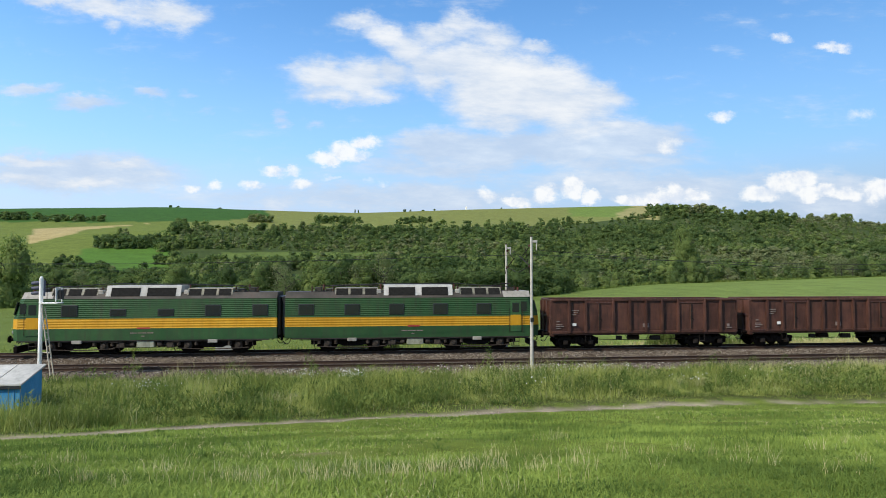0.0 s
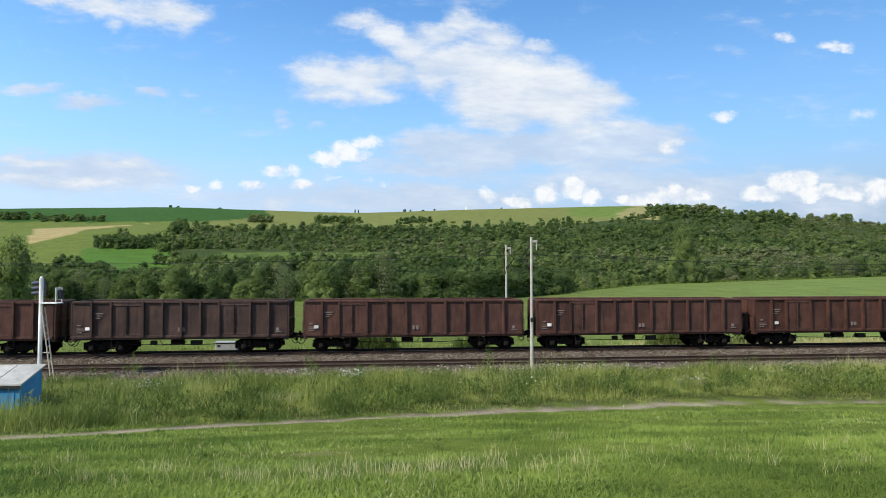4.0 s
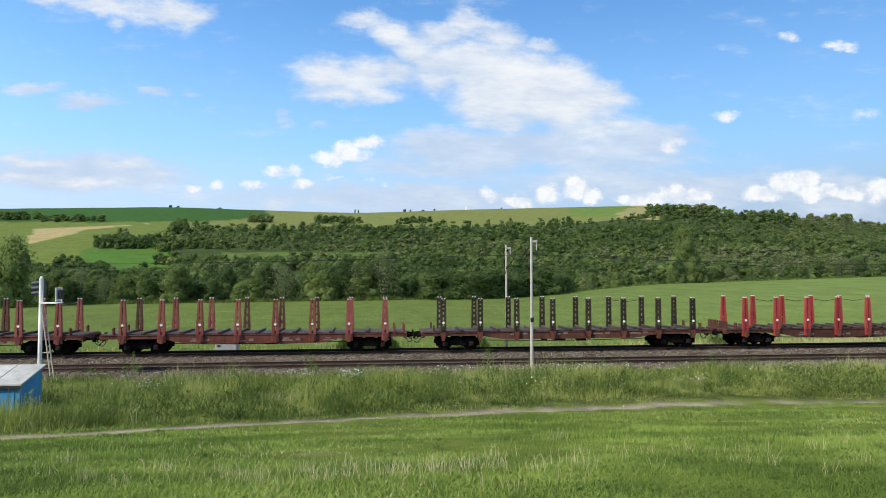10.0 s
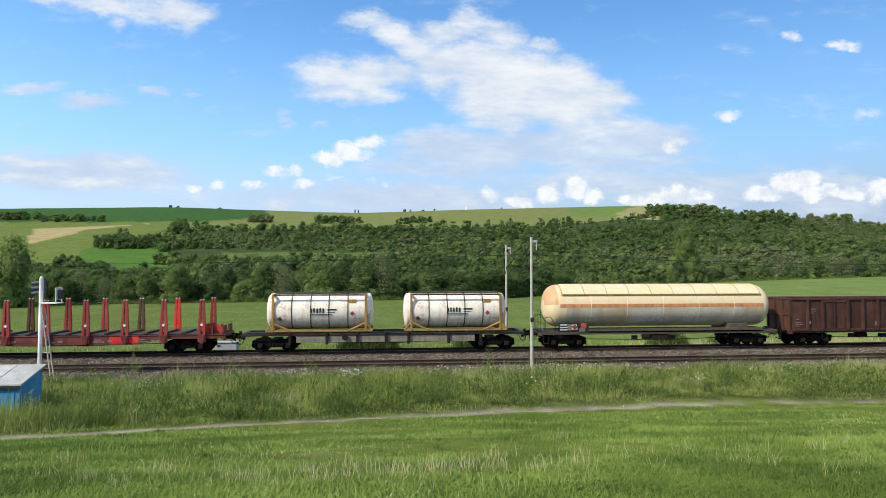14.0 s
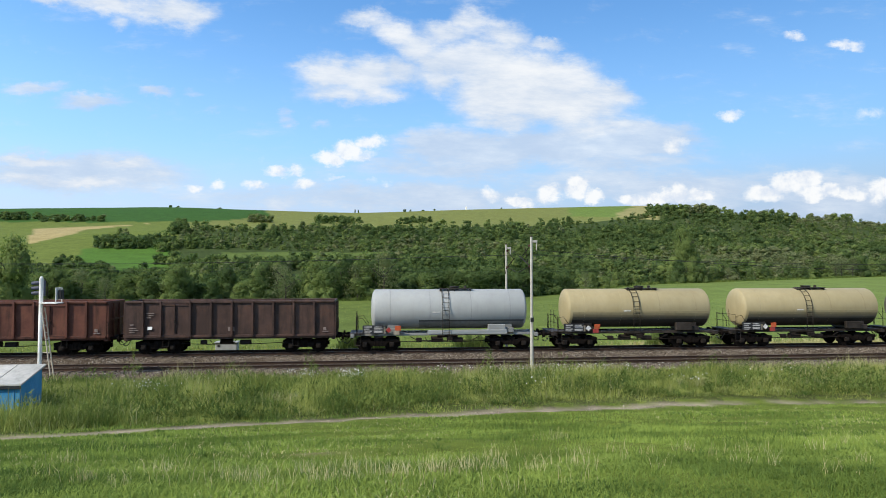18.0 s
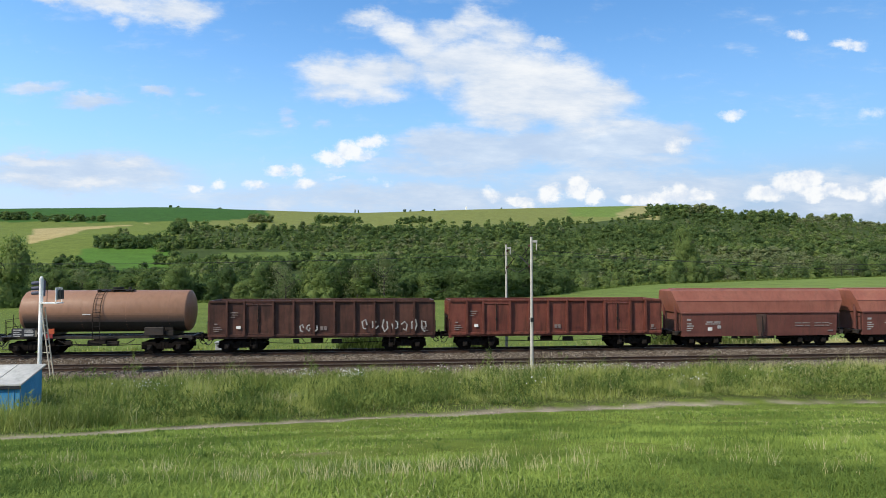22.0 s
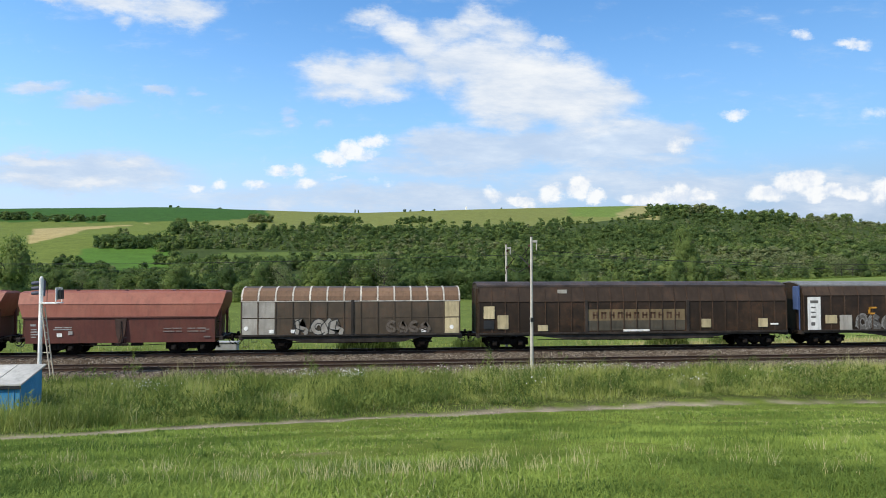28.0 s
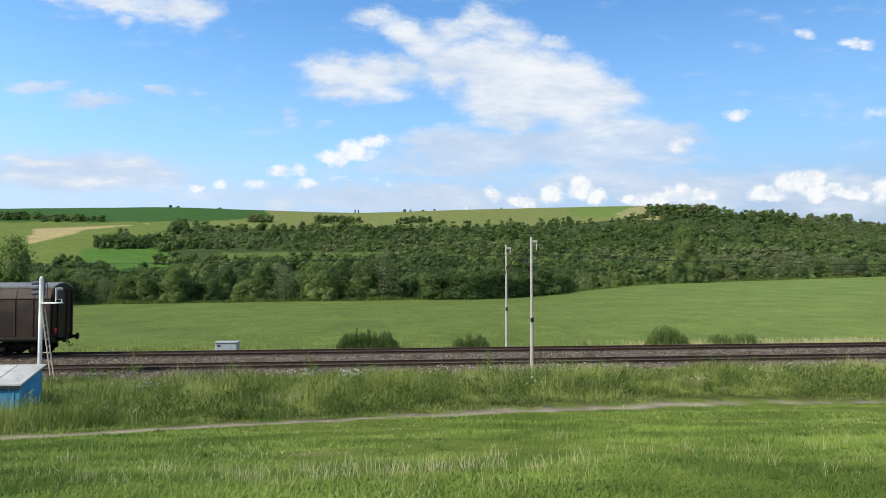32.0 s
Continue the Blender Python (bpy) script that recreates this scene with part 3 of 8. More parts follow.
def build_ground():
    front = np.arange(-60, 60.01, 0.32)
    back = np.arange(65, 295.1, 5.0)
    ang = np.radians(np.concatenate([front, back])) + A
    rad = np.concatenate([[0.0], np.geomspace(0.03, 1.0, 6), np.geomspace(1.3, 60, 120), np.geomspace(61.5, 200, 60), np.geomspace(202, 520, 130), np.geomspace(535, 1000, 24), np.geomspace(1060, 4700, 14)])
    aa, rr = np.meshgrid(ang, rad[1:])
    x, y = rr * np.sin(aa), rr * np.cos(aa)
    z = land(x, y)
    near = rr < 45
    z = z + np.where(near, 0.05 * bump_noise(x, y, 1.1, 3), 0) * np.clip((rr - 2) / 6, 0, 1)
    b, w = bearing(x, y)
    v = 480 - 1120 * (z - EYE_Z) / w
    cover = np.empty((*x.shape, 4))
    cover[...] = (0.125, 0.16, 0.026, 1)                                              # mown meadow

    def put(mask, c):
        cover[mask, :3] = c
    put((y < 38) & (y > path_y(x) + 1.0), (0.075, 0.088, 0.024))      # verge
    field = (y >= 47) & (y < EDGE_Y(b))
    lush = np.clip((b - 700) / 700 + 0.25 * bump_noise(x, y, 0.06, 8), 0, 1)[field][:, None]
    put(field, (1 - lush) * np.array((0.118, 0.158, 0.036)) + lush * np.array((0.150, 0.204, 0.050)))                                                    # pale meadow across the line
    put(field & (y < 52.5 + 1.5 * bump_noise(x, y, 0.6, 9)) & (b > 1180 + 200 * bump_noise(x, y, 0.3, 10)), (0.26, 0.23, 0.10))
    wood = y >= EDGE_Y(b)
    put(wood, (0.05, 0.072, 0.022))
    bb, vv = b + 5 * bump_noise(x, y, 0.05, 5), v + 2.0 * bump_noise(x, y, 0.05, 6)
    put(wood & (y > 408), (0.168, 0.186, 0.052))                                        # ripening field on the top
    put(wood & in_field(bb, vv, [(-200, 340), (420, 340), (480, 381), (300, 398), (-200, 398)]), (0.042, 0.10, 0.02))
    put(wood & in_field(bb, vv, [(-200, 396), (310, 391), (320, 470), (-200, 520)]), (0.13, 0.165, 0.035))
    put(wood & in_field(bb, vv, [(58, 405), (262, 395.5), (150, 408), (50, 432)]), (0.36, 0.29, 0.13))
    put(wood & in_field(bb, vv, [(150, 440), (300, 436), (300, 482), (120, 482)]), (0.075, 0.15, 0.025))
    put(wood & in_field(bb, vv, [(1000, 340), (1160, 340), (1160, 384), (1080, 384), (1010, 384)]), (0.13, 0.19, 0.04))
    put(wood & in_field(bb, vv, [(1085, 384), (1120, 366), (1165, 363), (1165, 388)]), (0.27, 0.25, 0.10))
    put(wood & in_field(bb, vv, [(1240, 425), (1330, 448), (1400, 462), (1300, 464), (1230, 440)]), (0.11, 0.13, 0.045))
    put(wood & in_field(bb, vv, [(392, 448), (690, 446), (700, 462), (400, 466)]), (0.10, 0.14, 0.035))
    # trodden path: pale earth with ragged grass edges
    off = path_off(x, y)
    t = np.clip(1.6 - off * 1.3, 0, 1)[..., None] * (rr < 80)[..., None] * np.clip(1.2 - 0.5 * np.clip((x - 13) / 6, 0, 1) - 0.3 * bump_noise(x, y, 1.3, 17), 0, 1)[..., None]
    cover[..., :3] = cover[..., :3] * (1 - t) + np.array((0.35, 0.29, 0.205)) * t * (0.85 + 0.25 * bump_noise(x, y, 3.1, 14))[..., None]
    z = z - 0.05 * t[..., 0]
    for pb, py, wide, deep in ((143, 7.0, 0.34, 0.16), (281, 7.0, 0.22, 0.1), (931, 11.6, 0.8, 0.22), (560, 9.4, 0.4, 0.16)):
        bare = np.exp(-((x - x_at(pb, py)) / wide) ** 2 - ((y - py) / deep) ** 2)[..., None] * 0.8
        cover[..., :3] = cover[..., :3] * (1 - bare) + np.array((0.27, 0.21, 0.13)) * bare
    n_r, n_a = x.shape
    verts = np.concatenate([[[0, 0, float(land(0, 0))]], np.stack([x, y, z], -1).reshape(-1, 3)])
    i, j = np.meshgrid(np.arange(n_r - 1), np.arange(n_a), indexing="ij")
    j2 = (j + 1) % n_a
    idx = lambda r, c: 1 + r * n_a + c
    quads = np.stack([idx(i, j), idx(i, j2), idx(i + 1, j2), idx(i + 1, j)], -1).reshape(-1, 4)
    c = np.arange(0, n_a, 2)
    caps = np.stack([np.zeros_like(c), idx(0, (c + 2) % n_a), idx(0, (c + 1) % n_a), idx(0, c)], -1)
    quads = np.concatenate([quads, caps])
    me = arrays("ground", verts, quads[:, ::-1], [GROUND], smooth=True)
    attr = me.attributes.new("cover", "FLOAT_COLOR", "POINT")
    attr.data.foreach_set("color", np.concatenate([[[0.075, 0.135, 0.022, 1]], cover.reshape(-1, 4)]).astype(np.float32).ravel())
    ob = new("ground", me)
    tagged(ob, "rolling grassland with a trodden earth path, fields and hillside", "ground", kind="structure")
    return ob


build_ground()


# ---------------------------------------------------------------- railway
def build_track():
    bed = Geo()
    prof = [(35.6, -1.0), (36.9, -0.58), (37.3, -0.42), (41.6, -0.42), (42.2, -0.22), (46.0, -0.22), (46.5, -0.35), (47.4, -0.95)]
    xs = list(np.arange(-700, 701, 20.0))
    vs = [(x, y, z) for x in xs for y, z in prof]
    n = len(prof)
    bed.add(vs, [(i * n + k, i * n + k + 1, (i + 1) * n + k + 1, (i + 1) * n + k) for i in range(len(xs) - 1) for k in range(n - 1)])
    me = bed.mesh("ballast_bed")
    if me.polygons[0].normal.z < 0:
        me.flip_normals()
    ob = solid("ballast_bed", bed, BALLAST, "grey-brown crushed stone ballast under two railway tracks", "ballast", kind="structure")
    # loose stones standing proud of the bed
    rs = np.random.RandomState(4)
    cnt = 26000
    x = rs.uniform(-34, 62, cnt)
    y = rs.choice([0, 1, 2], cnt, p=[0.34, 0.5, 0.16])
    y = np.where(y == 0, rs.uniform(36.2, 39.0, cnt), np.where(y == 1, rs.uniform(40.3, 43.3, cnt), rs.uniform(44.6, 47.0, cnt)))
    z = np.interp(y, [p[0] for p in prof], [p[1] for p in prof])
    s = rs.uniform(0.025, 0.06, cnt)
    base = np.array([(1, 0, 0), (-0.5, 0.87, 0), (-0.5, -0.87, 0), (0.1, 0.1, 0.9)])
    jit = rs.uniform(0.6, 1.4, (cnt, 4, 3)) * base[None]
    th = rs.uniform(0, math.tau, cnt)
    rx = jit[..., 0] * np.cos(th)[:, None] - jit[..., 1] * np.sin(th)[:, None]
    ry = jit[..., 0] * np.sin(th)[:, None] + jit[..., 1] * np.cos(th)[:, None]
    verts = np.stack([rx, ry, jit[..., 2]], -1) * s[:, None, None] + np.stack([x, y, z - 0.005], -1)[:, None, :]
    tri = np.array([(0, 1, 3), (1, 2, 3), (2, 0, 3)])
    faces = (np.arange(cnt)[:, None, None] * 4 + tri[None]).reshape(-1, 3)
    st, g = material("loose_ballast_stone")
    isl = g.n("ShaderNodeNewGeometry").outputs["Random Per Island"]
    finish(g, g.mix(g.m("POWER", isl, 2.2), (0.05, 0.036, 0.026), (0.50, 0.44, 0.37)), 0.95, spec=0.1)
    ob = new("ballast_stones", arrays("ballast_stones", verts.reshape(-1, 3), faces, [st]))
    tagged(ob, "loose pale and brown ballast stones between the rails", "stones", kind="stuff")
    for name, yc, zc in (("track_far", TRACK_Y, 0.0), ("track_near", NEAR_Y, NEAR_Z)):
        tr = thing(name, "rusty railway track with steel rails on concrete sleepers", "railway track", kind="structure")
        rail, head = Geo(), Geo()
        foot = [(-0.07, -0.17), (0.07, -0.17), (0.07, -0.155), (0.012, -0.13), (0.012, -0.045), (0.036, -0.035), (0.036, -0.006), (-0.036, -0.006),
                (-0.036, -0.035), (-0.012, -0.045), (-0.012, -0.13), (-0.07, -0.155)]
        rail.prism(foot, -700, 700)
        head.box(-700, 700, -0.03, 0.03, -0.006, 0.0)
        for dy in (-0.7535, 0.7535):
            r = part("rail", rail, RAIL, tr, at=(0, yc + dy, zc))
            part("rail_head", head, RAIL_TOP, r)
        sl = Geo().box(-0.13, 0.13, -1.25, 1.25, -0.32, -0.172, 0.02)
        far = Geo()
        for k in range(-1080, 1081):
            xx = k * 0.61
            if -36 < xx < 60:
                part("sleeper", sl, SLEEPER, tr, at=(xx, yc, zc))
            else:
                far.box(xx - 0.13, xx + 0.13, -1.25, 1.25, -0.32, -0.172)
        part("distant_sleepers", far, SLEEPER, tr, at=(0, yc, zc))


build_track()

# ---------------------------------------------------------------- plants
def blades(x, y, z, h, width, lean, rs, spread=1.0):
    """Bent grass blades: five corners, three triangles each."""
    n = len(x)
    a = rs.uniform(0, math.tau, n)
    px, py = np.cos(a) * width * 0.5, np.sin(a) * width * 0.5
    la = rs.uniform(0, math.tau, n)
    lx, ly = np.cos(la) * lean * h * spread, np.sin(la) * lean * h * spread
    v = np.empty((n, 5, 3))
    v[:, 0] = np.stack([x - px, y - py, z - 0.02], -1)
    v[:, 1] = np.stack([x + px, y + py, z - 0.02], -1)
    v[:, 2] = np.stack([x - px * 0.8 + lx * 0.35, y - py * 0.8 + ly * 0.35, z + h * 0.55], -1)
    v[:, 3] = np.stack([x + px * 0.8 + lx * 0.35, y + py * 0.8 + ly * 0.35, z + h * 0.55], -1)
    v[:, 4] = np.stack([x + lx, y + ly, z + h * (1 - 0.35 * lean)], -1)
    tri = np.array([(0, 1, 3), (0, 3, 2), (2, 3, 4)])
    f = (np.arange(n)[:, None, None] * 5 + tri[None]).reshape(-1, 3)
    return v.reshape(-1, 3), f


def spikes(x, y, z, h, width, lean, rs):
    """Blades too far off to show their bend: one triangle each."""
    n = len(x)
    a, la = rs.uniform(0, math.tau, n), rs.uniform(0, math.tau, n)
    px, py = np.cos(a) * width * 0.6, np.sin(a) * width * 0.6
    v = np.empty((n, 3, 3))
    v[:, 0] = np.stack([x - px, y - py, z - 0.02], -1)
    v[:, 1] = np.stack([x + px, y + py, z - 0.02], -1)
    v[:, 2] = np.stack([x + np.cos(la) * lean * h * 0.8, y + np.sin(la) * lean * h * 0.8, z + h * (1 - 0.3 * lean)], -1)
    return v.reshape(-1, 3), np.arange(n * 3).reshape(-1, 3)


def wedge(rs, n, d0, d1, power=1.0, half=0.76):
    """Points of the ground in the viewed wedge, thinner with distance."""
    u = rs.uniform(0, 1, n)
    d = (d0 ** (1 - power) + u * (d1 ** (1 - power) - d0 ** (1 - power))) ** (1 / (1 - power)) if power != 1 else d0 * (d1 / d0) ** u
    s = rs.uniform(-half, half, n) * d
    return d * math.sin(A) + s * math.cos(A), d * math.cos(A) - s * math.sin(A), d


def tussocks(cx, cy, count, radius, h, width, rs):
    """Fans of long blades that lean outwards from their roots; h is the height of each fan."""
    n = len(cx) * count
    a, out = rs.uniform(0, math.tau, n), np.sqrt(rs.uniform(0, 1, n))
    rad, hh = np.repeat(radius, count), np.repeat(h, count) * rs.uniform(0.55, 1.15, n)
    x, y = np.repeat(cx, count) + np.cos(a) * out * rad * 0.5, np.repeat(cy, count) + np.sin(a) * out * rad * 0.5
    z = land(x, y) - 0.02
    lx, ly = np.cos(a) * out * rad + rs.normal(0, 0.05, n), np.sin(a) * out * rad + rs.normal(0, 0.05, n)
    px, py = -np.sin(a) * width * 0.5, np.cos(a) * width * 0.5
    v = np.empty((n, 5, 3))
    v[:, 0] = np.stack([x - px, y - py, z], -1)
    v[:, 1] = np.stack([x + px, y + py, z], -1)
    v[:, 2] = np.stack([x - px * 0.8 + lx * 0.4, y - py * 0.8 + ly * 0.4, z + hh * 0.65], -1)
    v[:, 3] = np.stack([x + px * 0.8 + lx * 0.4, y + py * 0.8 + ly * 0.4, z + hh * 0.65], -1)
    v[:, 4] = np.stack([x + lx * 1.1, y + ly * 1.1, z + hh * (1 - 0.3 * out)], -1)
    tri = np.array([(0, 1, 3), (0, 3, 2), (2, 3, 4)])
    return v.reshape(-1, 3), (np.arange(n)[:, None, None] * 5 + tri[None]).reshape(-1, 3)


def join(pieces):
    vs, fs, ms, k = [], [], [], 0
    for v, f, m in pieces:
        vs.append(v), fs.append(f + k), ms.append(np.full(len(f), m))
        k += len(v)
    return np.concatenate(vs), np.concatenate(fs), np.concatenate(ms)


def build_meadow():
    rs = np.random.RandomState(11)
    x, y, d = wedge(rs, 225000, 4.2, 27, 1.3)
    edge = path_off(x, y)
    keep = (edge > 1.0 + 0.25 * rs.uniform(-1, 1, len(x))) & (y < path_y(x) + 2.2)
    for pb, py, wide, deep in ((143, 7.0, 0.34, 0.16), (281, 7.0, 0.22, 0.1), (931, 11.6, 0.8, 0.22), (560, 9.4, 0.4, 0.16)):
        keep &= ((x - x_at(pb, py)) / wide) ** 2 + ((y - py) / deep) ** 2 > rs.uniform(0.2, 1.4, len(x))
    x, y, d, edge = x[keep], y[keep], d[keep], edge[keep]
    patch = 0.5 + 0.5 * bump_noise(x, y, 0.8, 21)
    tuft = np.clip(bump_noise(x, y, 2.6, 22), 0, 1)
    h = (0.035 + 0.06 * patch + 0.05 * tuft) * rs.uniform(0.5, 1.3, len(x)) * np.clip(edge / 2.2, 0.4, 1)
    pick = np.where(0.7 * bump_noise(x, y, 0.5, 23) + 0.7 * bump_noise(x, y, 2.1, 28) + rs.uniform(-0.5, 0.5, len(x)) > 0.55, 2, 0)
    near = d < 8.5
    lean = rs.uniform(0.3, 1.1, len(x))
    v, f = blades(x[near], y[near], land(x[near], y[near]), h[near], 0.005 + 0.0008 * d[near], lean[near], rs)
    vs, fs = spikes(x[~near], y[~near], land(x[~near], y[~near]), h[~near], 0.006 + 0.0012 * d[~near], lean[~near], rs)
    # dry stalks in loose tufts
    spots = [(545, 6.9, 0.12), (640, 6.9, 0.2), (668, 6.6, 0.16), (700, 6.5, 0.14), (745, 6.9, 0.15), (772, 6.7, 0.2), (792, 6.6, 0.16), (828, 6.9, 0.2), (880, 6.8, 0.12), (420, 6.6, 0.16), (300, 7.2, 0.1),
             (452, 6.3, 0.15), (160, 6.8, 0.3), (560, 6.2, 0.25), (930, 6.4, 0.3), (1010, 6.9, 0.2), (980, 11.5, 0.7), (130, 9.0, 0.5), (610, 6.4, 0.3)]
    b = np.concatenate([np.repeat([q[0] for q in spots], 4), rs.uniform(60, 1568, 40)])
    cy = np.concatenate([np.repeat([q[1] for q in spots], 4), rs.uniform(5.2, 9.0, 40)]) + rs.normal(0, 0.08, len(b))
    b = b + rs.normal(0, 9, len(b))
    cx = cy * np.tan(np.arctan((b - 784) / 1120) + A)
    k = 13
    sp = np.repeat(rs.uniform(0.03, 0.16, len(cx)), k)
    x2 = np.repeat(cx, k) + rs.normal(0, 1, len(cx) * k) * sp
    y2 = np.repeat(cy, k) + rs.normal(0, 1, len(cx) * k) * sp
    g2 = (*blades(x2, y2, land(x2, y2), rs.uniform(0.10, 0.29, len(x2)), 0.0042, rs.uniform(0.1, 0.75, len(x2)), rs), 1)
    x3, y3, d3 = wedge(rs, 7000, 5, 24, 1.0)
    keep = (np.abs(y3 - path_y(x3)) > 0.9) & (bump_noise(x3, y3, 0.7, 24) > 0.1) & (y3 < path_y(x3))
    x3, y3, d3 = x3[keep], y3[keep], d3[keep]
    g3 = (*blades(x3, y3, land(x3, y3), rs.uniform(0.04, 0.12, len(x3)), 0.004 + 0.0005 * d3, rs.uniform(0.4, 1.2, len(x3)), rs), 1)
    k0, k1 = near.sum() * 3, near.sum() * 3 + (~near).sum()
    tx, ty, td = wedge(rs, 900, 4.6, 21, 1.2)
    ok = (ty < path_y(tx) - 1.4) & (bump_noise(tx, ty, 1.3, 29) > 0.1)
    tx, ty = tx[ok], ty[ok]
    g4 = [(*tussocks(tx[k::2], ty[k::2], 34, rs.uniform(0.06, 0.2, len(tx[k::2])), rs.uniform(0.07, 0.17, len(tx[k::2])), 0.008, rs), mk) for k, mk in ((0, 2), (1, 0))]
    v, f, m = join([(v, f, 0), (vs, fs, 0), g2, g3] + g4)
    m[:k0] = np.repeat(pick[near], 3)
    m[k0:k1] = pick[~near]
    ob = new("meadow_grass", arrays("meadow_grass", v, f, [GRASS, STRAW, GRASS_DEEP], pick=m))
    tagged(ob, "short green mown meadow grass with dry stalks", "grass", kind="stuff")


def build_verge():
    rs = np.random.RandomState(12)
    n = 330000
    x = rs.uniform(-30, 46, n)
    y = rs.uniform(17, 36.3, n)
    b, w = bearing(x, y)
    lo = path_y(x) + 0.75
    rise = np.clip((y - lo - 0.9) / 1.8, 0, 1)
    keep = (y > lo) & (rs.uniform(0, 1, n) < 0.35 + 0.65 * rise) & (b > -60) & (b < 1640)
    keep &= ~((x < -16.5) & (y > 34.2)) & ~((x < x_at(40, 25.2)) & (y > 25.0) & (y < 27))
    x, y, rise = x[keep], y[keep], rise[keep]
    patch = np.clip(0.5 + 0.6 * bump_noise(x, y, 0.75, 31) + 0.3 * bump_noise(x, y, 2.3, 32), 0, 1.2)
    h = (0.09 + rise * (0.26 + 0.74 * patch + 0.42 * np.clip(bump_noise(x, y, 1.2, 35), 0, 1))) * rs.uniform(0.4, 1.2, len(x))
    h *= np.interp(y, [34.4, 35.6, 36.3], [1.0, 0.85, 0.4])
    m1 = np.where(0.8 * bump_noise(x, y, 0.45, 33) + 0.7 * bump_noise(x, y, 1.7, 34) + rs.uniform(-0.5, 0.5, len(x)) > 0.4, 3, 0)
    v1, f1 = spikes(x, y, land(x, y), h, 0.021, rs.uniform(0.15, 1.0, len(x)), rs)
    # pale seed heads
    pick = (rs.uniform(0, 1, len(x)) < np.interp(y, [29, 33, 35.8], [0.04, 0.10, 0.34])) & (bump_noise(x, y, 0.7, 37) > -0.1)
    g2 = (*blades(x[pick], y[pick], land(x[pick], y[pick]), h[pick] * 1.2 + 0.12, 0.014, rs.uniform(0.05, 0.5, pick.sum()), rs), 1)
    # leafy weeds in clumps
    cx, cy = rs.uniform(-27, 42, 760), rs.uniform(23, 35.2, 760)
    ok = cy > path_y(cx) + 2.2
    cx, cy = cx[ok], cy[ok]
    k = 150
    sx = np.repeat(rs.uniform(0.25, 1.1, len(cx)), k)
    tall = np.repeat(np.exp(rs.normal(-0.32, 0.35, len(cx))), k)
    ox, oy = rs.normal(0, 0.7, len(cx) * k), rs.normal(0, 0.6, len(cx) * k)
    tall = tall * np.exp(-0.7 * (ox ** 2 + oy ** 2))
    x2 = np.repeat(cx, k) + ox * sx
    y2 = np.repeat(cy, k) + oy * sx
    ok = (y2 > path_y(x2) + 1.2) & (y2 < 35.6) & ~((x2 < x_at(46, 25.2)) & (y2 > 24.4) & (y2 < 27))
    x2, y2, tall = x2[ok], y2[ok], tall[ok]
    g3 = (*spikes(x2, y2, land(x2, y2) + rs.uniform(0.2, 1, len(x2)) * tall, rs.uniform(0.08, 0.24, len(x2)), 0.05, rs.uniform(0.5, 1.4, len(x2)), rs), 2)
    # tussocks of long grass, in drifts
    tx, ty = rs.uniform(-24, 42, 2600), rs.uniform(21, 35.6, 2600)
    ok = (ty > path_y(tx) + 1.9) & (bump_noise(tx, ty, 0.6, 38) + 0.5 * rs.uniform(-1, 1, 2600) > -0.15) & ~((tx < x_at(46, 25.2)) & (ty > 24.2) & (ty < 27))
    tx, ty = tx[ok], ty[ok]
    th = rs.uniform(0.28, 0.68, len(tx)) * (1 + 0.35 * bump_noise(tx, ty, 0.9, 39)) * np.interp(ty - path_y(tx), [1.9, 4.0], [0.5, 1.0])
    g4 = [(*tussocks(tx[k::3], ty[k::3], 48, rs.uniform(0.25, 0.6, len(tx[k::3])), th[k::3], 0.02, rs), mk) for k, mk in ((0, 0), (1, 3), (2, 4))]
    # withered stands
    wb = np.repeat([1222, 1238, 1205, 505, 522, 300, 905, 455], 5) + rs.normal(0, 8, 40)
    wy = np.repeat([30.6, 30.2, 30.4, 27.4, 27.0, 34.6, 34.8, 34.9], 5) + rs.normal(0, 0.3, 40)
    g4.append((*tussocks(wy * np.tan(np.arctan((wb - 784) / 1120) + A), wy, 60, rs.uniform(0.15, 0.4, 40), rs.uniform(0.3, 0.7, 40), 0.022, rs), 1))
    v, f, m = join([(v1, f1, 0), g2, g3] + g4)
    m[:len(m1)] = m1
    ob = new("verge_grass", arrays("verge_grass", v, f, [GRASS_TALL, STRAW_GREEN, LEAF_WEED, GRASS_DEEP, GRASS_PALE], pick=m))
    tagged(ob, "tall unmown green verge grass with seed heads and weeds", "grass", kind="stuff")
    # white flower heads
    cl = [(612, 34.2, 90, 0.35), (632, 33.6, 80, 0.3), (540, 34.2, 70, 0.45), (265, 30.5, 30, 0.5), (860, 35.4, 70, 2.0), (1010, 35.5, 110, 1.6), (1120, 35.2, 40, 1.5), (770, 34.2, 14, 0.8), (985, 34.4, 22, 1.6), (930, 34.6, 18, 1.2), (265, 29.5, 16, 0.6), (1215, 29.5, 12, 0.5), (945, 28.8, 7, 0.3)]
    cl += [(bb, yy, 3, 1.0) for bb, yy in zip(rs.uniform(60, 1500, 10), rs.uniform(28, 34.8, 10))]
    fx = np.concatenate([rs.normal(yy * math.tan(math.atan((bb - 784) / 1120) + A), s, c) for bb, yy, c, s in cl])
    fy = np.concatenate([rs.normal(yy, 0.4, c) for bb, yy, c, s in cl])
    fz = land(fx, fy) + rs.uniform(0.45, 0.85, len(fx))
    s = rs.uniform(0.012, 0.032, len(fx))
    hexa = np.array([(math.cos(k * math.tau / 6), math.sin(k * math.tau / 6)) for k in range(6)])
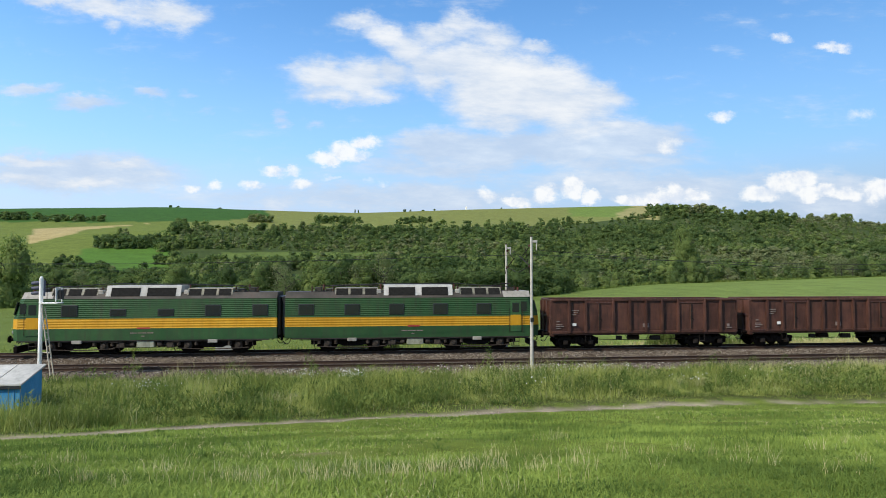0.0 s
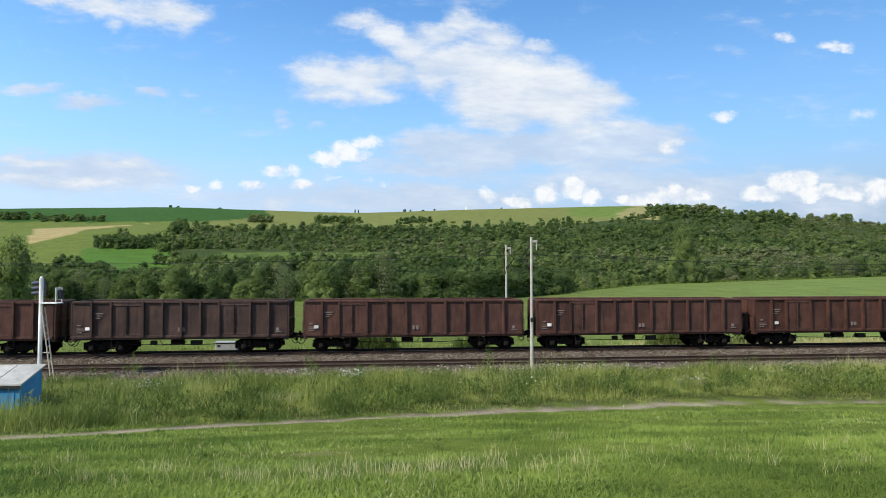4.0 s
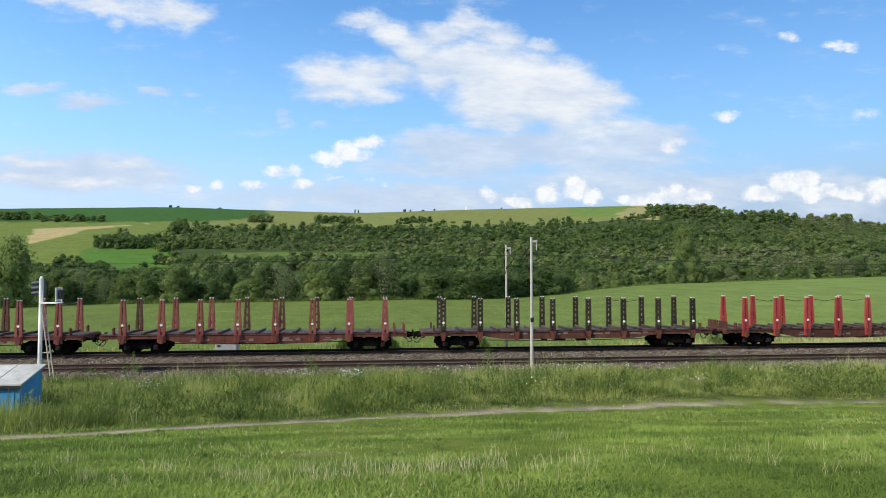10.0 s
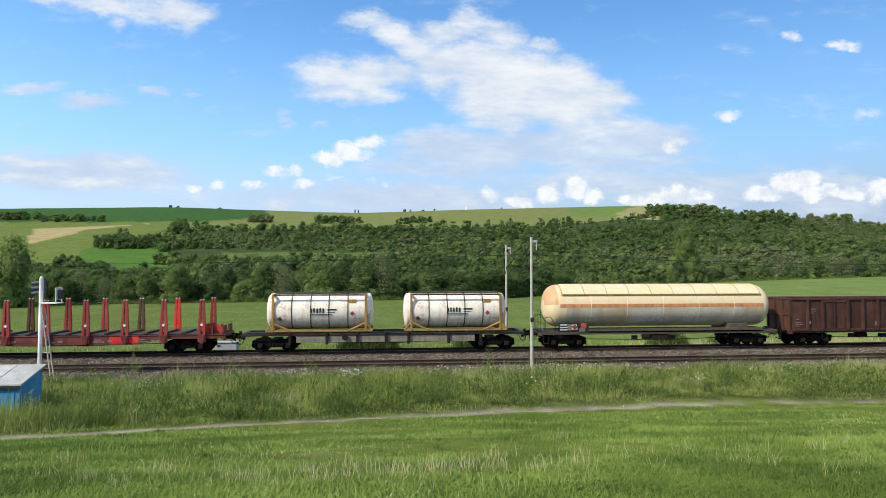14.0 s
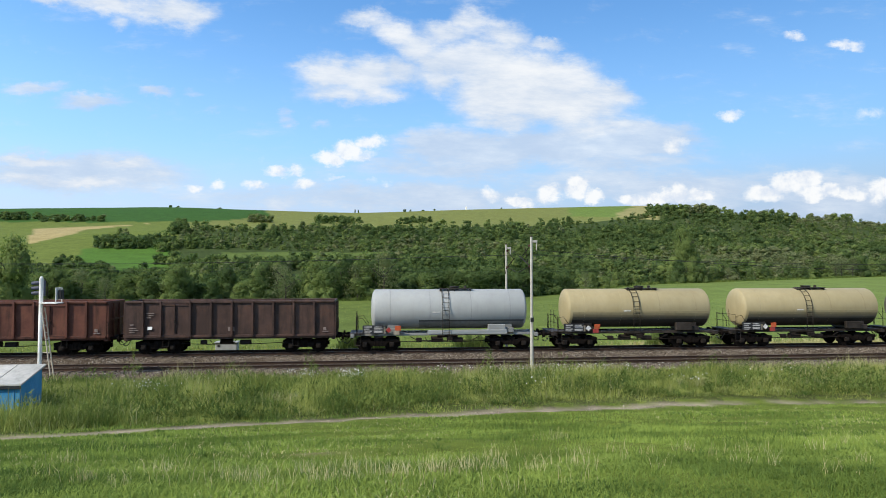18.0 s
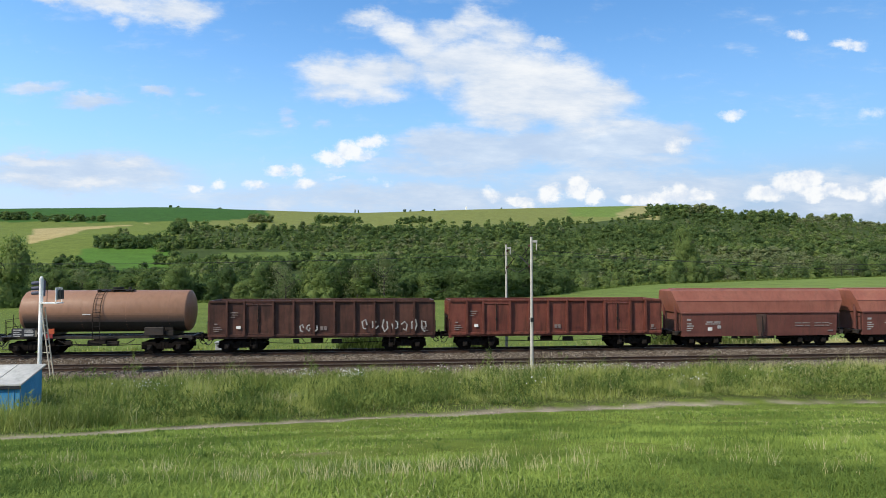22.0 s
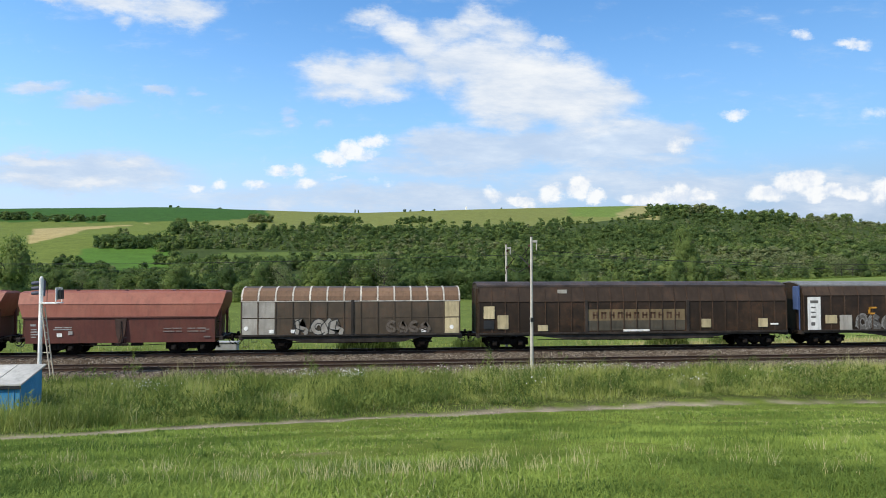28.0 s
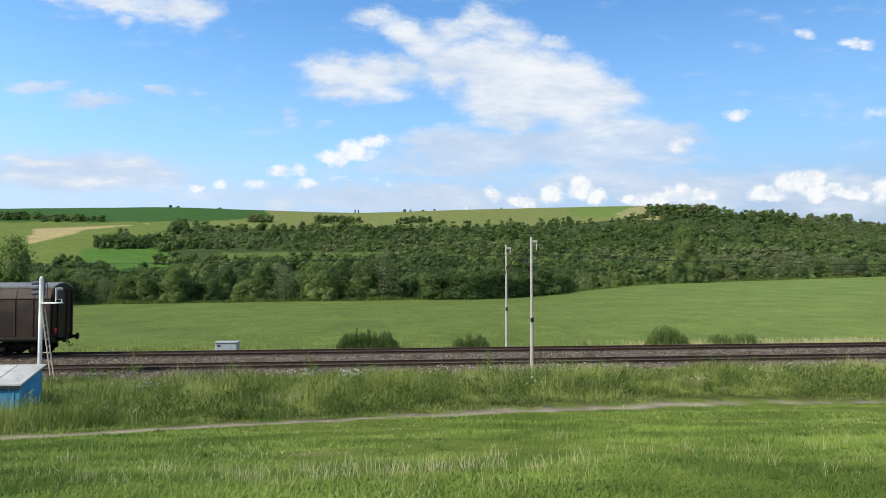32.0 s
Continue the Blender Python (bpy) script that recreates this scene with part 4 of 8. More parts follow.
    v = np.empty((len(fx), 7, 3))
    v[:, :6, 0] = fx[:, None] + hexa[None, :, 0] * s[:, None]
    v[:, :6, 1] = fy[:, None] + hexa[None, :, 1] * s[:, None] * 0.8
    v[:, :6, 2] = fz[:, None] + hexa[None, :, 1] * s[:, None] * 0.7
    v[:, 6] = np.stack([fx, fy - 0.01, fz + 0.03], -1)
    tri = np.array([(k, (k + 1) % 6, 6) for k in range(6)])
    f = (np.arange(len(fx))[:, None, None] * 7 + tri[None]).reshape(-1, 3)
    ob = new("wild_flowers", arrays("wild_flowers", v.reshape(-1, 3), f, [PETAL]))
    tagged(ob, "small white flower heads in the tall verge grass", "flowers", kind="stuff")


def ico(level):
    bm = bmesh.new()
    bmesh.ops.create_icosphere(bm, subdivisions=level, radius=1.0)
    v = np.array([q.co[:] for q in bm.verts])
    f = np.array([[q.index for q in face.verts] for face in bm.faces])
    bm.free()
    return v, f


ICO = {k: ico(k) for k in (1, 2)}


def heart(rs, lumps, level, size=0.86):
    """The dense inner foliage of a crown: rough lumps inside its leaf clumps."""
    bv, bf = ICO[level]
    vs, fs = [], []
    for k, (x, y, z, r) in enumerate(lumps):
        vs.append(bv * (r * size * rs.uniform(0.58, 1.22, len(bv)))[:, None] + np.array((x, y, z)))
        fs.append(bf + k * len(bv))
    return np.concatenate(vs), np.concatenate(fs)


def crown_cards(rs, count, size, lumps, tri=False):
    """Leaf clumps round several lumps of a crown of unit height, base at 0."""
    c = []
    for _ in range(lumps):
        a, hz = rs.uniform(0, math.tau), rs.uniform(0.08, 0.74)
        r = rs.uniform(0.05, 0.28) * (1.1 - hz)
        c.append((r * math.cos(a), r * math.sin(a), hz, rs.uniform(0.15, 0.27) * (1.25 - 0.6 * hz)))
    c = np.array(c)
    crown_cards.lumps = c
    k = rs.randint(0, lumps, count)
    d = rs.normal(0, 1, (count, 3))
    d /= np.linalg.norm(d, axis=1)[:, None]
    d[:, 2] = np.where(d[:, 2] < -0.75, -d[:, 2] * 0.5, d[:, 2])
    p = c[k, :3] + d * (c[k, 3] * rs.uniform(0.72, 1.12, count))[:, None]
    nrm = d + rs.normal(0, 0.34, (count, 3))
    nrm /= np.linalg.norm(nrm, axis=1)[:, None]
    t = np.cross(nrm, rs.normal(0, 1, (count, 3)))
    t /= np.linalg.norm(t, axis=1)[:, None]
    bt = np.cross(nrm, t)
    s = size * rs.uniform(0.5, 1.3, count)[:, None]
    if tri:
        v = np.stack([p - t * s * 1.1, p + t * s * 0.7 - bt * s * 0.8, p + t * s * 0.5 + bt * s * 0.9], 1)
        return v.reshape(-1, 3), np.arange(count * 3).reshape(-1, 3)
    v = np.stack([p - t * s, p - bt * s * 0.6, p + t * s, p + bt * s * 0.6], 1)
    return v.reshape(-1, 3), np.arange(count * 4).reshape(-1, 4)


def tree_kind(name, label, mat, height, wide, count, size, lumps, seed, stem=0.16):
    """A broadleaf tree or bush: tapered trunk, limbs, crown of many leaf clumps."""
    rs = np.random.RandomState(seed)
    ob = thing(name, label, "bush" if name == "bush" else "tree")
    g = Geo()
    r0 = 0.022 * height
    pts = [(0, 0, -0.4), (0.02 * height, 0, 0.2 * height), (-0.01 * height, 0.01 * height, 0.42 * height), (0.01 * height, 0, 0.68 * height)]
    for i, (p, q) in enumerate(zip(pts, pts[1:])):
        g.cyl(p, q, r0 * (1 - 0.28 * i), 7, r0 * (1 - 0.28 * (i + 1)))
    for k in range(7):
        a = rs.uniform(0, math.tau)
        h0 = rs.uniform(0.15, 0.55) * height
        e = (math.cos(a) * wide * 0.33, math.sin(a) * wide * 0.33, h0 + rs.uniform(0.12, 0.3) * height)
        g.cyl((0, 0, h0), e, r0 * 0.4, 5, r0 * 0.12)
    part("trunk", g, BARK, ob)
    v, f = crown_cards(rs, count, size, lumps)
    v = v * np.array((wide, wide, height * 0.98))
    cr = new("crown", arrays("crown", v, f, [mat]))
    cr.parent = ob
    if mat is not LEAF_GREY and count > 1000:
        v, f = heart(rs, crown_cards.lumps, 2, 0.6)
        core = new("inner_foliage", arrays("inner_foliage", v * np.array((wide, wide, height * 0.98)), f, [mat], smooth=True))
        core.parent = cr
    return ob


def distances(b, v):
    """How far off the hillside reaches this height on a bearing."""
    lo, hi = np.full(len(b), 120.0), np.full(len(b), 900.0)
    turn = np.tan(np.arctan((b - 784) / 1120) + A)
    for _ in range(30):
        mid = 0.5 * (lo + hi)
        bb, w = bearing(mid * turn, mid)
        low = 480 - 1120 * (land(mid * turn, mid) - EYE_Z) / w > v
        lo, hi = np.where(low, mid, lo), np.where(low, hi, mid)
    return lo


def far_trees(name, label, xs, ys, heights, mats, count, size, seed):
    """A wooded slope: many crowns, each of loose leaf clumps, in one mesh."""
    rs = np.random.RandomState(seed)
    base = []
    for _ in range(9):
        v, f = crown_cards(rs, count, size, 9, True)
        hv, hf = heart(rs, crown_cards.lumps[:5], 1, 0.72)
        base.append((np.concatenate([v, hv]), np.concatenate([f, hf + len(v)])))
    vs, fs, ms, total = [], [], [], 0
    zs = land(xs, ys)
    kind = bump_noise(xs, ys, 0.045, seed + 50) + rs.normal(0, 0.46, len(xs)) + 0.4 * np.clip((xs / ys - 0.3) / 0.25, 0, 1)
    kind = np.where(kind < 0.12, 0, np.where(kind < 0.8, 1, 2))
    for x, y, z, h, mk in zip(xs, ys, zs, heights, kind):
        a, wd = rs.uniform(0, math.tau), h * rs.uniform(1.05, 1.6)
        t, f = base[rs.randint(9)]
        c, s = math.cos(a) * wd, math.sin(a) * wd
        vs.append(np.stack([t[..., 0] * c - t[..., 1] * s + x, t[..., 0] * s + t[..., 1] * c + y, t[..., 2] * h + z - 0.12 * h], -1))
        fs.append(f + total)
        total += len(t)
        ms.append(np.full(len(f), mk))
    me = arrays(name, np.concatenate(vs), np.concatenate(fs), mats, smooth=True, pick=np.concatenate(ms))
    tagged(new(name, me), label, "wood", kind="stuff")


def wooded(b, v):
    """Where on the hillside trees and scrub grow."""
    w = in_field(b, v, [(310, 396), (440, 392), (480, 390), (560, 398), (700, 396), (880, 397), (1000, 394), (1080, 394), (1150, 376), (1200, 372), (1400, 374),
                        (1568, 392), (1800, 400), (1800, 505), (1150, 515), (900, 540), (300, 545), (300, 470)])
    w |= in_field(b, v, [(-250, 384), (60, 385), (190, 388), (195, 395), (-250, 396)])
    w |= in_field(b, v, [(172, 424), (215, 414), (250, 424), (300, 420), (300, 442), (180, 440)])
    w |= in_field(b, v, [(-250, 486), (90, 480), (300, 488), (320, 545), (-250, 550)])
    w &= ~in_field(b, v, [(250, 440), (480, 444), (690, 446), (700, 458), (600, 466), (430, 469), (250, 464)])
    w &= ~in_field(b, v, [(508, 478), (545, 478), (548, 512), (512, 512)])
    w &= ~in_field(b, v, [(596, 482), (616, 480), (612, 512), (594, 512)])
    return w


def build_woods():
    rs = np.random.RandomState(15)
    n = 11500
    b, v = rs.uniform(-150, 1740, n), rs.uniform(372, 540, n)
    keep = wooded(b, v)
    b, v = b[keep], v[keep]
    y = distances(b, v)
    keep = (y > EDGE_Y(b) + 5) & (y < 470)
    b, y = b[keep], y[keep]
    x = y * np.tan(np.arctan((b - 784) / 1120) + A)
    h = np.exp(rs.normal(1.40, 0.26, len(x))) * (1 + 0.5 * bump_noise(x, y, 0.05, 41))
    h = np.clip(h, 2.2, 8.0) * np.interp(y, [120, 200, 420], [0.8, 0.9, 1.15])
    far_trees("hillside_wood", "dense green broadleaf wood and scrub on the hillside", x, y, h, [LEAF_DARK, LEAF_MID, LEAF_GREY], 120, 0.058, 16)


def build_treeline():
    kinds = [tree_kind("tree", "dark green broadleaf tree at the field's far edge", LEAF_DARK, 7.0, 6.6, 2700, 0.023, 18, 61),
             tree_kind("tree", "fresh green broadleaf tree at the field's far edge", LEAF_MID, 6.2, 6.8, 2700, 0.023, 20, 62),
             tree_kind("tree", "thin grey-green tree with bare limbs at the field's far edge", LEAF_GREY, 7.0, 6.0, 1400, 0.020, 14, 63),
             tree_kind("tree", "low dark green bushy tree at the field's far edge", LEAF_DARK, 3.8, 6.0, 2300, 0.027, 16, 64)]
    rs = np.random.RandomState(17)
    spots = []
    for b0 in np.arange(-20, 1600, 17.0):
        b1 = b0 + rs.uniform(-7, 7)
        if 505 < b1 < 540 and rs.uniform() < 0.7:
            continue
        spots.append((b1, rs.uniform(0.5, 8), rs.uniform(0.65, 1.2) * (1.2 if 520 < b1 < 720 else 1.0)))
    low = [(b1, rs.uniform(-0.5, 1.5), rs.uniform(1.2, 1.65)) for b1 in np.arange(770, 1010, 15.0)]
    spots += low
    used = set()
    for b1, back, sc in spots:
        k = 3 if 700 < b1 < 960 and rs.uniform() < 0.3 else rs.choice(4, p=[0.34, 0.3, 0.2, 0.16])
        if 700 < b1 < 900:
            k = rs.choice([0, 1, 3])
        if (b1, back, sc) in low:
            k = 3
        if 1040 < b1 < 1200 or 1250 < b1 < 1440:
            sc *= 0.72
        ang = math.atan((b1 - 784) / 1120) + A
        yy = float(EDGE_Y(b1)) + back
        xx = yy * math.tan(ang)
        m = pose(xx, yy, float(land(xx, yy)) - 0.1, 0, 0, rs.uniform(0, 360)) @ Matrix.Diagonal((sc, sc, sc * rs.uniform(0.85, 1.15), 1))
        if k not in used:
            used.add(k)
            ob = kinds[k]
        else:
            ob = copy_thing(kinds[k], Matrix.Identity(4))
        ob.matrix_basis = m
        ob["group"] = "trees along the field's far edge"


GRASS_DEEP = leaf("deep_green_grass", (0.054, 0.098, 0.021), (0.145, 0.21, 0.046), 0.25, 0.5)
GRASS_PALE = leaf("pale_tussock_grass", (0.17, 0.20, 0.055), (0.36, 0.385, 0.13), 0.25, 0.5)
STRAW_GREEN = leaf("pale_seed_heads", (0.30, 0.30, 0.13), (0.50, 0.47, 0.24), 0.2, 0.5)
LEAF_WEED = leaf("weed_leaves", (0.0473, 0.0837, 0.0189), (0.176, 0.223, 0.054), 0.22, 0.6)
def build_hedges():
    """Dark hedges and spinneys between the far fields."""
    rs = np.random.RandomState(19)
    xs, ys, hs = [], [], []
    for b0, b1, v0, v1, n, h0, h1 in ((-60, 70, 386, 390, 46, 6, 11), (70, 195, 389, 393, 40, 4, 9), (170, 285, 428, 440, 60, 4.5, 8), (285, 320, 436, 446, 16, 4, 7), (272, 296, 462, 468, 8, 4, 6),
                                      (95, 150, 462, 474, 12, 3, 5), (300, 330, 396, 420, 22, 5, 9), (40, 200, 478, 484, 30, 3, 6), (560, 640, 391, 396, 20, 6, 10), (700, 760, 392, 397, 16, 5, 9),
                                      (1150, 1330, 372, 382, 90, 6, 11), (1330, 1600, 376, 396, 110, 5, 10), (440, 480, 388, 394, 20, 6, 10)):
        b = rs.uniform(b0, b1, n)
        y = distances(b, rs.uniform(v0, v1, n))
        xs.append(y * np.tan(np.arctan((b - 784) / 1120) + A)), ys.append(y), hs.append(rs.uniform(h0, h1, n))
    far_trees("far_hedges", "dark hedgerows and spinneys between distant fields", np.concatenate(xs), np.concatenate(ys), np.concatenate(hs), [LEAF_DARK, LEAF_MID, LEAF_GREY], 150, 0.06, 20)


def build_fringe():
    """Pale weeds where the far meadow meets the trees."""
    rs = np.random.RandomState(23)
    n = 26000
    b = rs.uniform(-40, 1620, n)
    y = EDGE_Y(b) + rs.normal(0.2, 0.8, n) + 0.5
    x = y * np.tan(np.arctan((b - 784) / 1120) + A)
    h = rs.uniform(0.2, 0.9, n) * (1 + 0.6 * bump_noise(x, y, 0.5, 24))
    v, f = spikes(x, y, land(x, y), np.maximum(h, 0.15), 0.14, rs.uniform(0.2, 0.9, n), rs)
    tagged(new("field_edge_weeds", arrays("field_edge_weeds", v, f, [LEAF_WEED])), "pale green weeds along the meadow's far edge", "weeds", kind="stuff")


def build_field_tufts():
    """Coarse tufts of the meadow across the line, and dry reeds at its near edge."""
    rs = np.random.RandomState(25)
    n = 70000
    y = 49.0 + 60 * rs.uniform(0, 1, n) ** 1.7
    b = rs.uniform(-30, 1600, n)
    x = y * np.tan(np.arctan((b - 784) / 1120) + A)
    keep = (y < EDGE_Y(b) - 1) & (bump_noise(x, y, 0.35, 26) + rs.uniform(-0.8, 0.8, n) > 0.1)
    x, y, b = x[keep], y[keep], b[keep]
    edge = np.clip((53.5 - y) / 3.0, 0, 1)
    reed = (rs.uniform(0, 1, len(x)) < edge * np.clip((b - 980) / 350, 0.05, 1))
    h = rs.uniform(0.05, 0.15, len(x)) + reed * rs.uniform(0.05, 0.5, len(x)) + edge * rs.uniform(0, 0.3, len(x))
    v, f = spikes(x, y, land(x, y), h, 0.06, rs.uniform(0.2, 0.9, len(x)), rs)
    pick = np.where(reed, 1, np.where(rs.uniform(0, 1, len(x)) < 0.06, 2, 0))
    tagged(new("field_grass", arrays("field_grass", v, f, [GRASS_TALL, STRAW_GREEN, GRASS_DEEP], pick=pick)), "coarse meadow grass with dry reeds beside the line", "grass", kind="stuff")


def build_path_stones():
    rs = np.random.RandomState(27)
    n = 6600
    x = rs.uniform(-18, 34, n)
    y = path_y(x) + rs.normal(0, 0.4, n)
    s = 0.012 * np.exp(rs.normal(0, 0.45, n))
    z = land(x, y) - 0.05
    base = np.array([(1, 0, 0), (-0.5, 0.87, 0), (-0.5, -0.87, 0), (0.1, 0.1, 1.0)])
    v = rs.uniform(0.6, 1.4, (n, 4, 3)) * base[None] * s[:, None, None] + np.stack([x, y, z], -1)[:, None, :]
    tri = np.array([(0, 1, 3), (1, 2, 3), (2, 0, 3)])
    f = (np.arange(n)[:, None, None] * 4 + tri[None]).reshape(-1, 3)
    mt, g = material("path_pebble")
    finish(g, g.mix(g.n("ShaderNodeNewGeometry").outputs["Random Per Island"], (0.16, 0.12, 0.08), (0.55, 0.48, 0.38)), 0.9, spec=0.1)
    tagged(new("path_pebbles", arrays("path_pebbles", v.reshape(-1, 3), f, [mt])), "small pebbles strewn on the earth path", "pebbles", kind="stuff")


build_field_tufts()
build_path_stones()
build_woods()
build_fringe()
build_hedges()
build_treeline()
build_verge()
build_meadow()

# ---------------------------------------------------------------- rolling stock, built about each vehicle's middle at rail height
TRAIN = []
SHARED = {}


def shared(key, make):
    """One mesh for all alike parts."""
    if key not in SHARED:
        SHARED[key] = make()
    return SHARED[key]


def wheelset_geo(r=0.46):
    g = Geo().cyl((0, -0.95, 0), (0, 0.95, 0), 0.085, 8)
    for s in (-1, 1):
        g.cyl((0, s * 0.685, 0), (0, s * 0.72, 0), r + 0.03, 24)
        g.cyl((0, s * 0.72, 0), (0, s * 0.815, 0), r, 24)
        g.cyl((0, s * 0.815, 0), (0, s * 0.835, 0), r * 0.82, 20, r * 0.34)
    return g


def bogie_geo(wb):
    g = Geo()
    h = wb / 2
    for s in (-1, 1):
        prof = [(-h - 0.5, 0.62), (-h - 0.45, 0.78), (-h + 0.35, 0.80), (-0.5, 0.70), (0.5, 0.70), (h - 0.35, 0.80), (h + 0.45, 0.78), (h + 0.5, 0.62),
                (h + 0.2, 0.58), (h - 0.25, 0.60), (0.45, 0.36), (-0.45, 0.36), (-h + 0.25, 0.60), (-h - 0.2, 0.58)]
        g.plate(prof, s * 1.0 - 0.06, s * 1.0 + 0.06)
        for dx in (-0.22, 0.0, 0.22):
            g.cyl((dx, s * 1.0, 0.42), (dx, s * 1.0, 0.74), 0.085, 8)
        for e in (-1, 1):
            g.box(e * (h + 0.52) - 0.08, e * (h + 0.52) + 0.08, s * 0.75 - 0.08, s * 0.75 + 0.08, 0.32, 0.62, 0.02)
    g.box(-0.3, 0.3, -1.05, 1.05, 0.62, 0.86, 0.03)
    for e in (-1, 1):
        g.box(e * (h + 0.5) - 0.05, e * (h + 0.5) + 0.05, -0.95, 0.95, 0.66, 0.78)
    return g


def bogie(parent, x, wb=1.8, r=0.46):
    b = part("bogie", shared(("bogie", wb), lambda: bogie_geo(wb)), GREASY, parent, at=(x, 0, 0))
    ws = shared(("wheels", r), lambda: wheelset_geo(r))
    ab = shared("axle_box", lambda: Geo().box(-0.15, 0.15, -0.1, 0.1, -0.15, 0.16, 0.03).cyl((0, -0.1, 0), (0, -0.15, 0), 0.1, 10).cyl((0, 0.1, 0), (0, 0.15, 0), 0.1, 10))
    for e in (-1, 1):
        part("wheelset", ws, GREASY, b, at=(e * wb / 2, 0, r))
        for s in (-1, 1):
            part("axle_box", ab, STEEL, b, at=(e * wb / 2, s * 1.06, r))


def running_ends(parent, length, mat=DARK_FRAME):
    """Buffers, screw couplings and brake hoses at both ends."""
    def buf():
        g = Geo().cyl((0, 0, 0), (-0.42, 0, 0), 0.11, 12).cyl((-0.30, 0, 0), (-0.56, 0, 0), 0.075, 10)
        g.cyl((-0.55, 0, 0), (-0.61, 0, 0), 0.235, 18, 0.215).box(-0.03, 0.03, -0.19, 0.19, -0.19, 0.19, 0.01)
        return g

    def coup():
        g = Geo().box(-0.32, 0.05, -0.05, 0.05, -0.06, 0.08, 0.02)
        return g.tube([(-0.30, 0, -0.02), (-0.46, 0.05, -0.16), (-0.5, 0, -0.34), (-0.36, -0.05, -0.24), (-0.2, 0, -0.1)], 0.03, 6)

    def hose():
        return Geo().tube([(0, 0, 0), (-0.12, 0.02, -0.12), (-0.22, 0.03, -0.32), (-0.36, 0.02, -0.42), (-0.5, 0, -0.36)], 0.028, 6).cyl((-0.48, 0, -0.36), (-0.56, 0, -0.3), 0.045, 8)
    bg, cg, hg = shared("buffer", buf), shared("coupling", coup), shared("hose", hose)
    for e, turn in ((-1, 0), (1, 180)):
        x = e * (length / 2 - 0.61)
        for s in (-1, 1):
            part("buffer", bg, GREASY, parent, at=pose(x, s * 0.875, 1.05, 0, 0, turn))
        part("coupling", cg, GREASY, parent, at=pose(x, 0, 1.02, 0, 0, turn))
        part("brake_hose", hg, BLACK, parent, at=pose(x, e * 0.32, 0.9, 0, 0, turn))


def underframe(parent, length, mat, sill=(0.98, 1.20), belly=0.0, half=1.30):
    """Side sills, cross members, centre sill; brake gear beneath."""
    h = length / 2 - 0.62
    g = Geo()
    for s in (-1, 1):
        if belly:
            q = h * 0.62
            prof = [(-h, sill[0]), (-q, sill[0]), (-q * 0.72, sill[0] - belly), (q * 0.72, sill[0] - belly), (q, sill[0]), (h, sill[0]), (h, sill[1]), (-h, sill[1])]
            g.plate(prof, s * 1.32 - 0.05, s * 1.32 + 0.05)
            g.box(-h, h, s * 1.32 - 0.10, s * 1.32 + 0.10, sill[1] - 0.05, sill[1], 0.01)
        else:
            g.box(-h, h, s * half - 0.07, s * half + 0.07, sill[0], sill[1], 0.015)
    g.box(-h, h, -0.2, 0.2, sill[0] - 0.06, sill[1] - 0.02)
    for e in (-1, 1):
        g.box(e * h - 0.12, e * h + 0.12, -1.36, 1.36, sill[0] - 0.08, sill[1], 0.02)
    for k in range(-4, 5):
        g.box(k * h / 5 - 0.05, k * h / 5 + 0.05, -half + 0.02, half - 0.02, sill[0], sill[1] - 0.04)
    part("underframe", g, mat, parent)
    br = Geo().cyl((-0.9, -0.4, 0.72), (-0.1, -0.4, 0.72), 0.2, 14).box(0.5, 1.2, -1.15, -0.85, 0.58, 0.88, 0.02).box(-2.0, -1.6, -1.2, -1.0, 0.62, 0.9, 0.02)
    br.tube([(-h * 0.62, -0.9, 0.68), (-1.6, -1.1, 0.62), (1.4, -1.1, 0.62), (h * 0.62, -0.9, 0.7)], 0.025, 5)
    br.tube([(-1.4, -1.22, 0.95), (-1.2, -1.22, 0.66), (0.1, -1.22, 0.64), (0.3, -1.22, 0.95)], 0.022, 5)
    part("brake_gear", br, STEEL, parent)


def vehicle(name, label, category, length, group=""):
    ob = thing(name, label, category, group)
    ob["length"] = length
    return ob


def bars(parent, name, mat, x, y, z, rows, label=""):
    """Lines of lettering that cannot be read, as bars: rows of (dx, dz, width, height)."""
    g = Geo()
    for dx, dz, w, h in rows:
        g.box(x + dx, x + dx + w, y - 0.004, y + 0.01, z + dz, z + dz + h)
    return part(name, g, mat, parent, label)


def dished(w, h, seed, deep=0.03):
    """A sheet panel, pressed and dented."""
    rs = random.Random(seed)
    nx, nz = 5, 5
    vs = []
    dent = [(rs.uniform(0.2, 0.8), rs.uniform(0.2, 0.8), rs.uniform(-0.03, 0.035), rs.uniform(0.04, 0.12)) for _ in range(3)]
    for j in range(nz + 1):
        for i in range(nx + 1):
            u, v = i / nx, j / nz
            d = deep * 0.6 * math.sin(u * math.pi) * math.sin(v * math.pi)
            d += sum(a * math.exp(-((u - p) ** 2 + (v - q) ** 2) / s) for p, q, a, s in dent) * min(1, 6 * u * (1 - u)) * min(1, 6 * v * (1 - v))
            vs.append(((u - 0.5) * w, d, v * h))
    fs = [(j * (nx + 1) + i, j * (nx + 1) + i + 1, (j + 1) * (nx + 1) + i + 1, (j + 1) * (nx + 1) + i) for j in range(nz) for i in range(nx)]
    k = len(vs)
    rim = [(-w / 2, 0.06, 0), (w / 2, 0.06, 0), (w / 2, 0.06, h), (-w / 2, 0.06, h)]
    g = Geo().add(vs, fs)
    return g.add(rim, [(0, 1, 2, 3)])


BAY = {"s": 1.17, "m": 1.40, "D": 1.95}


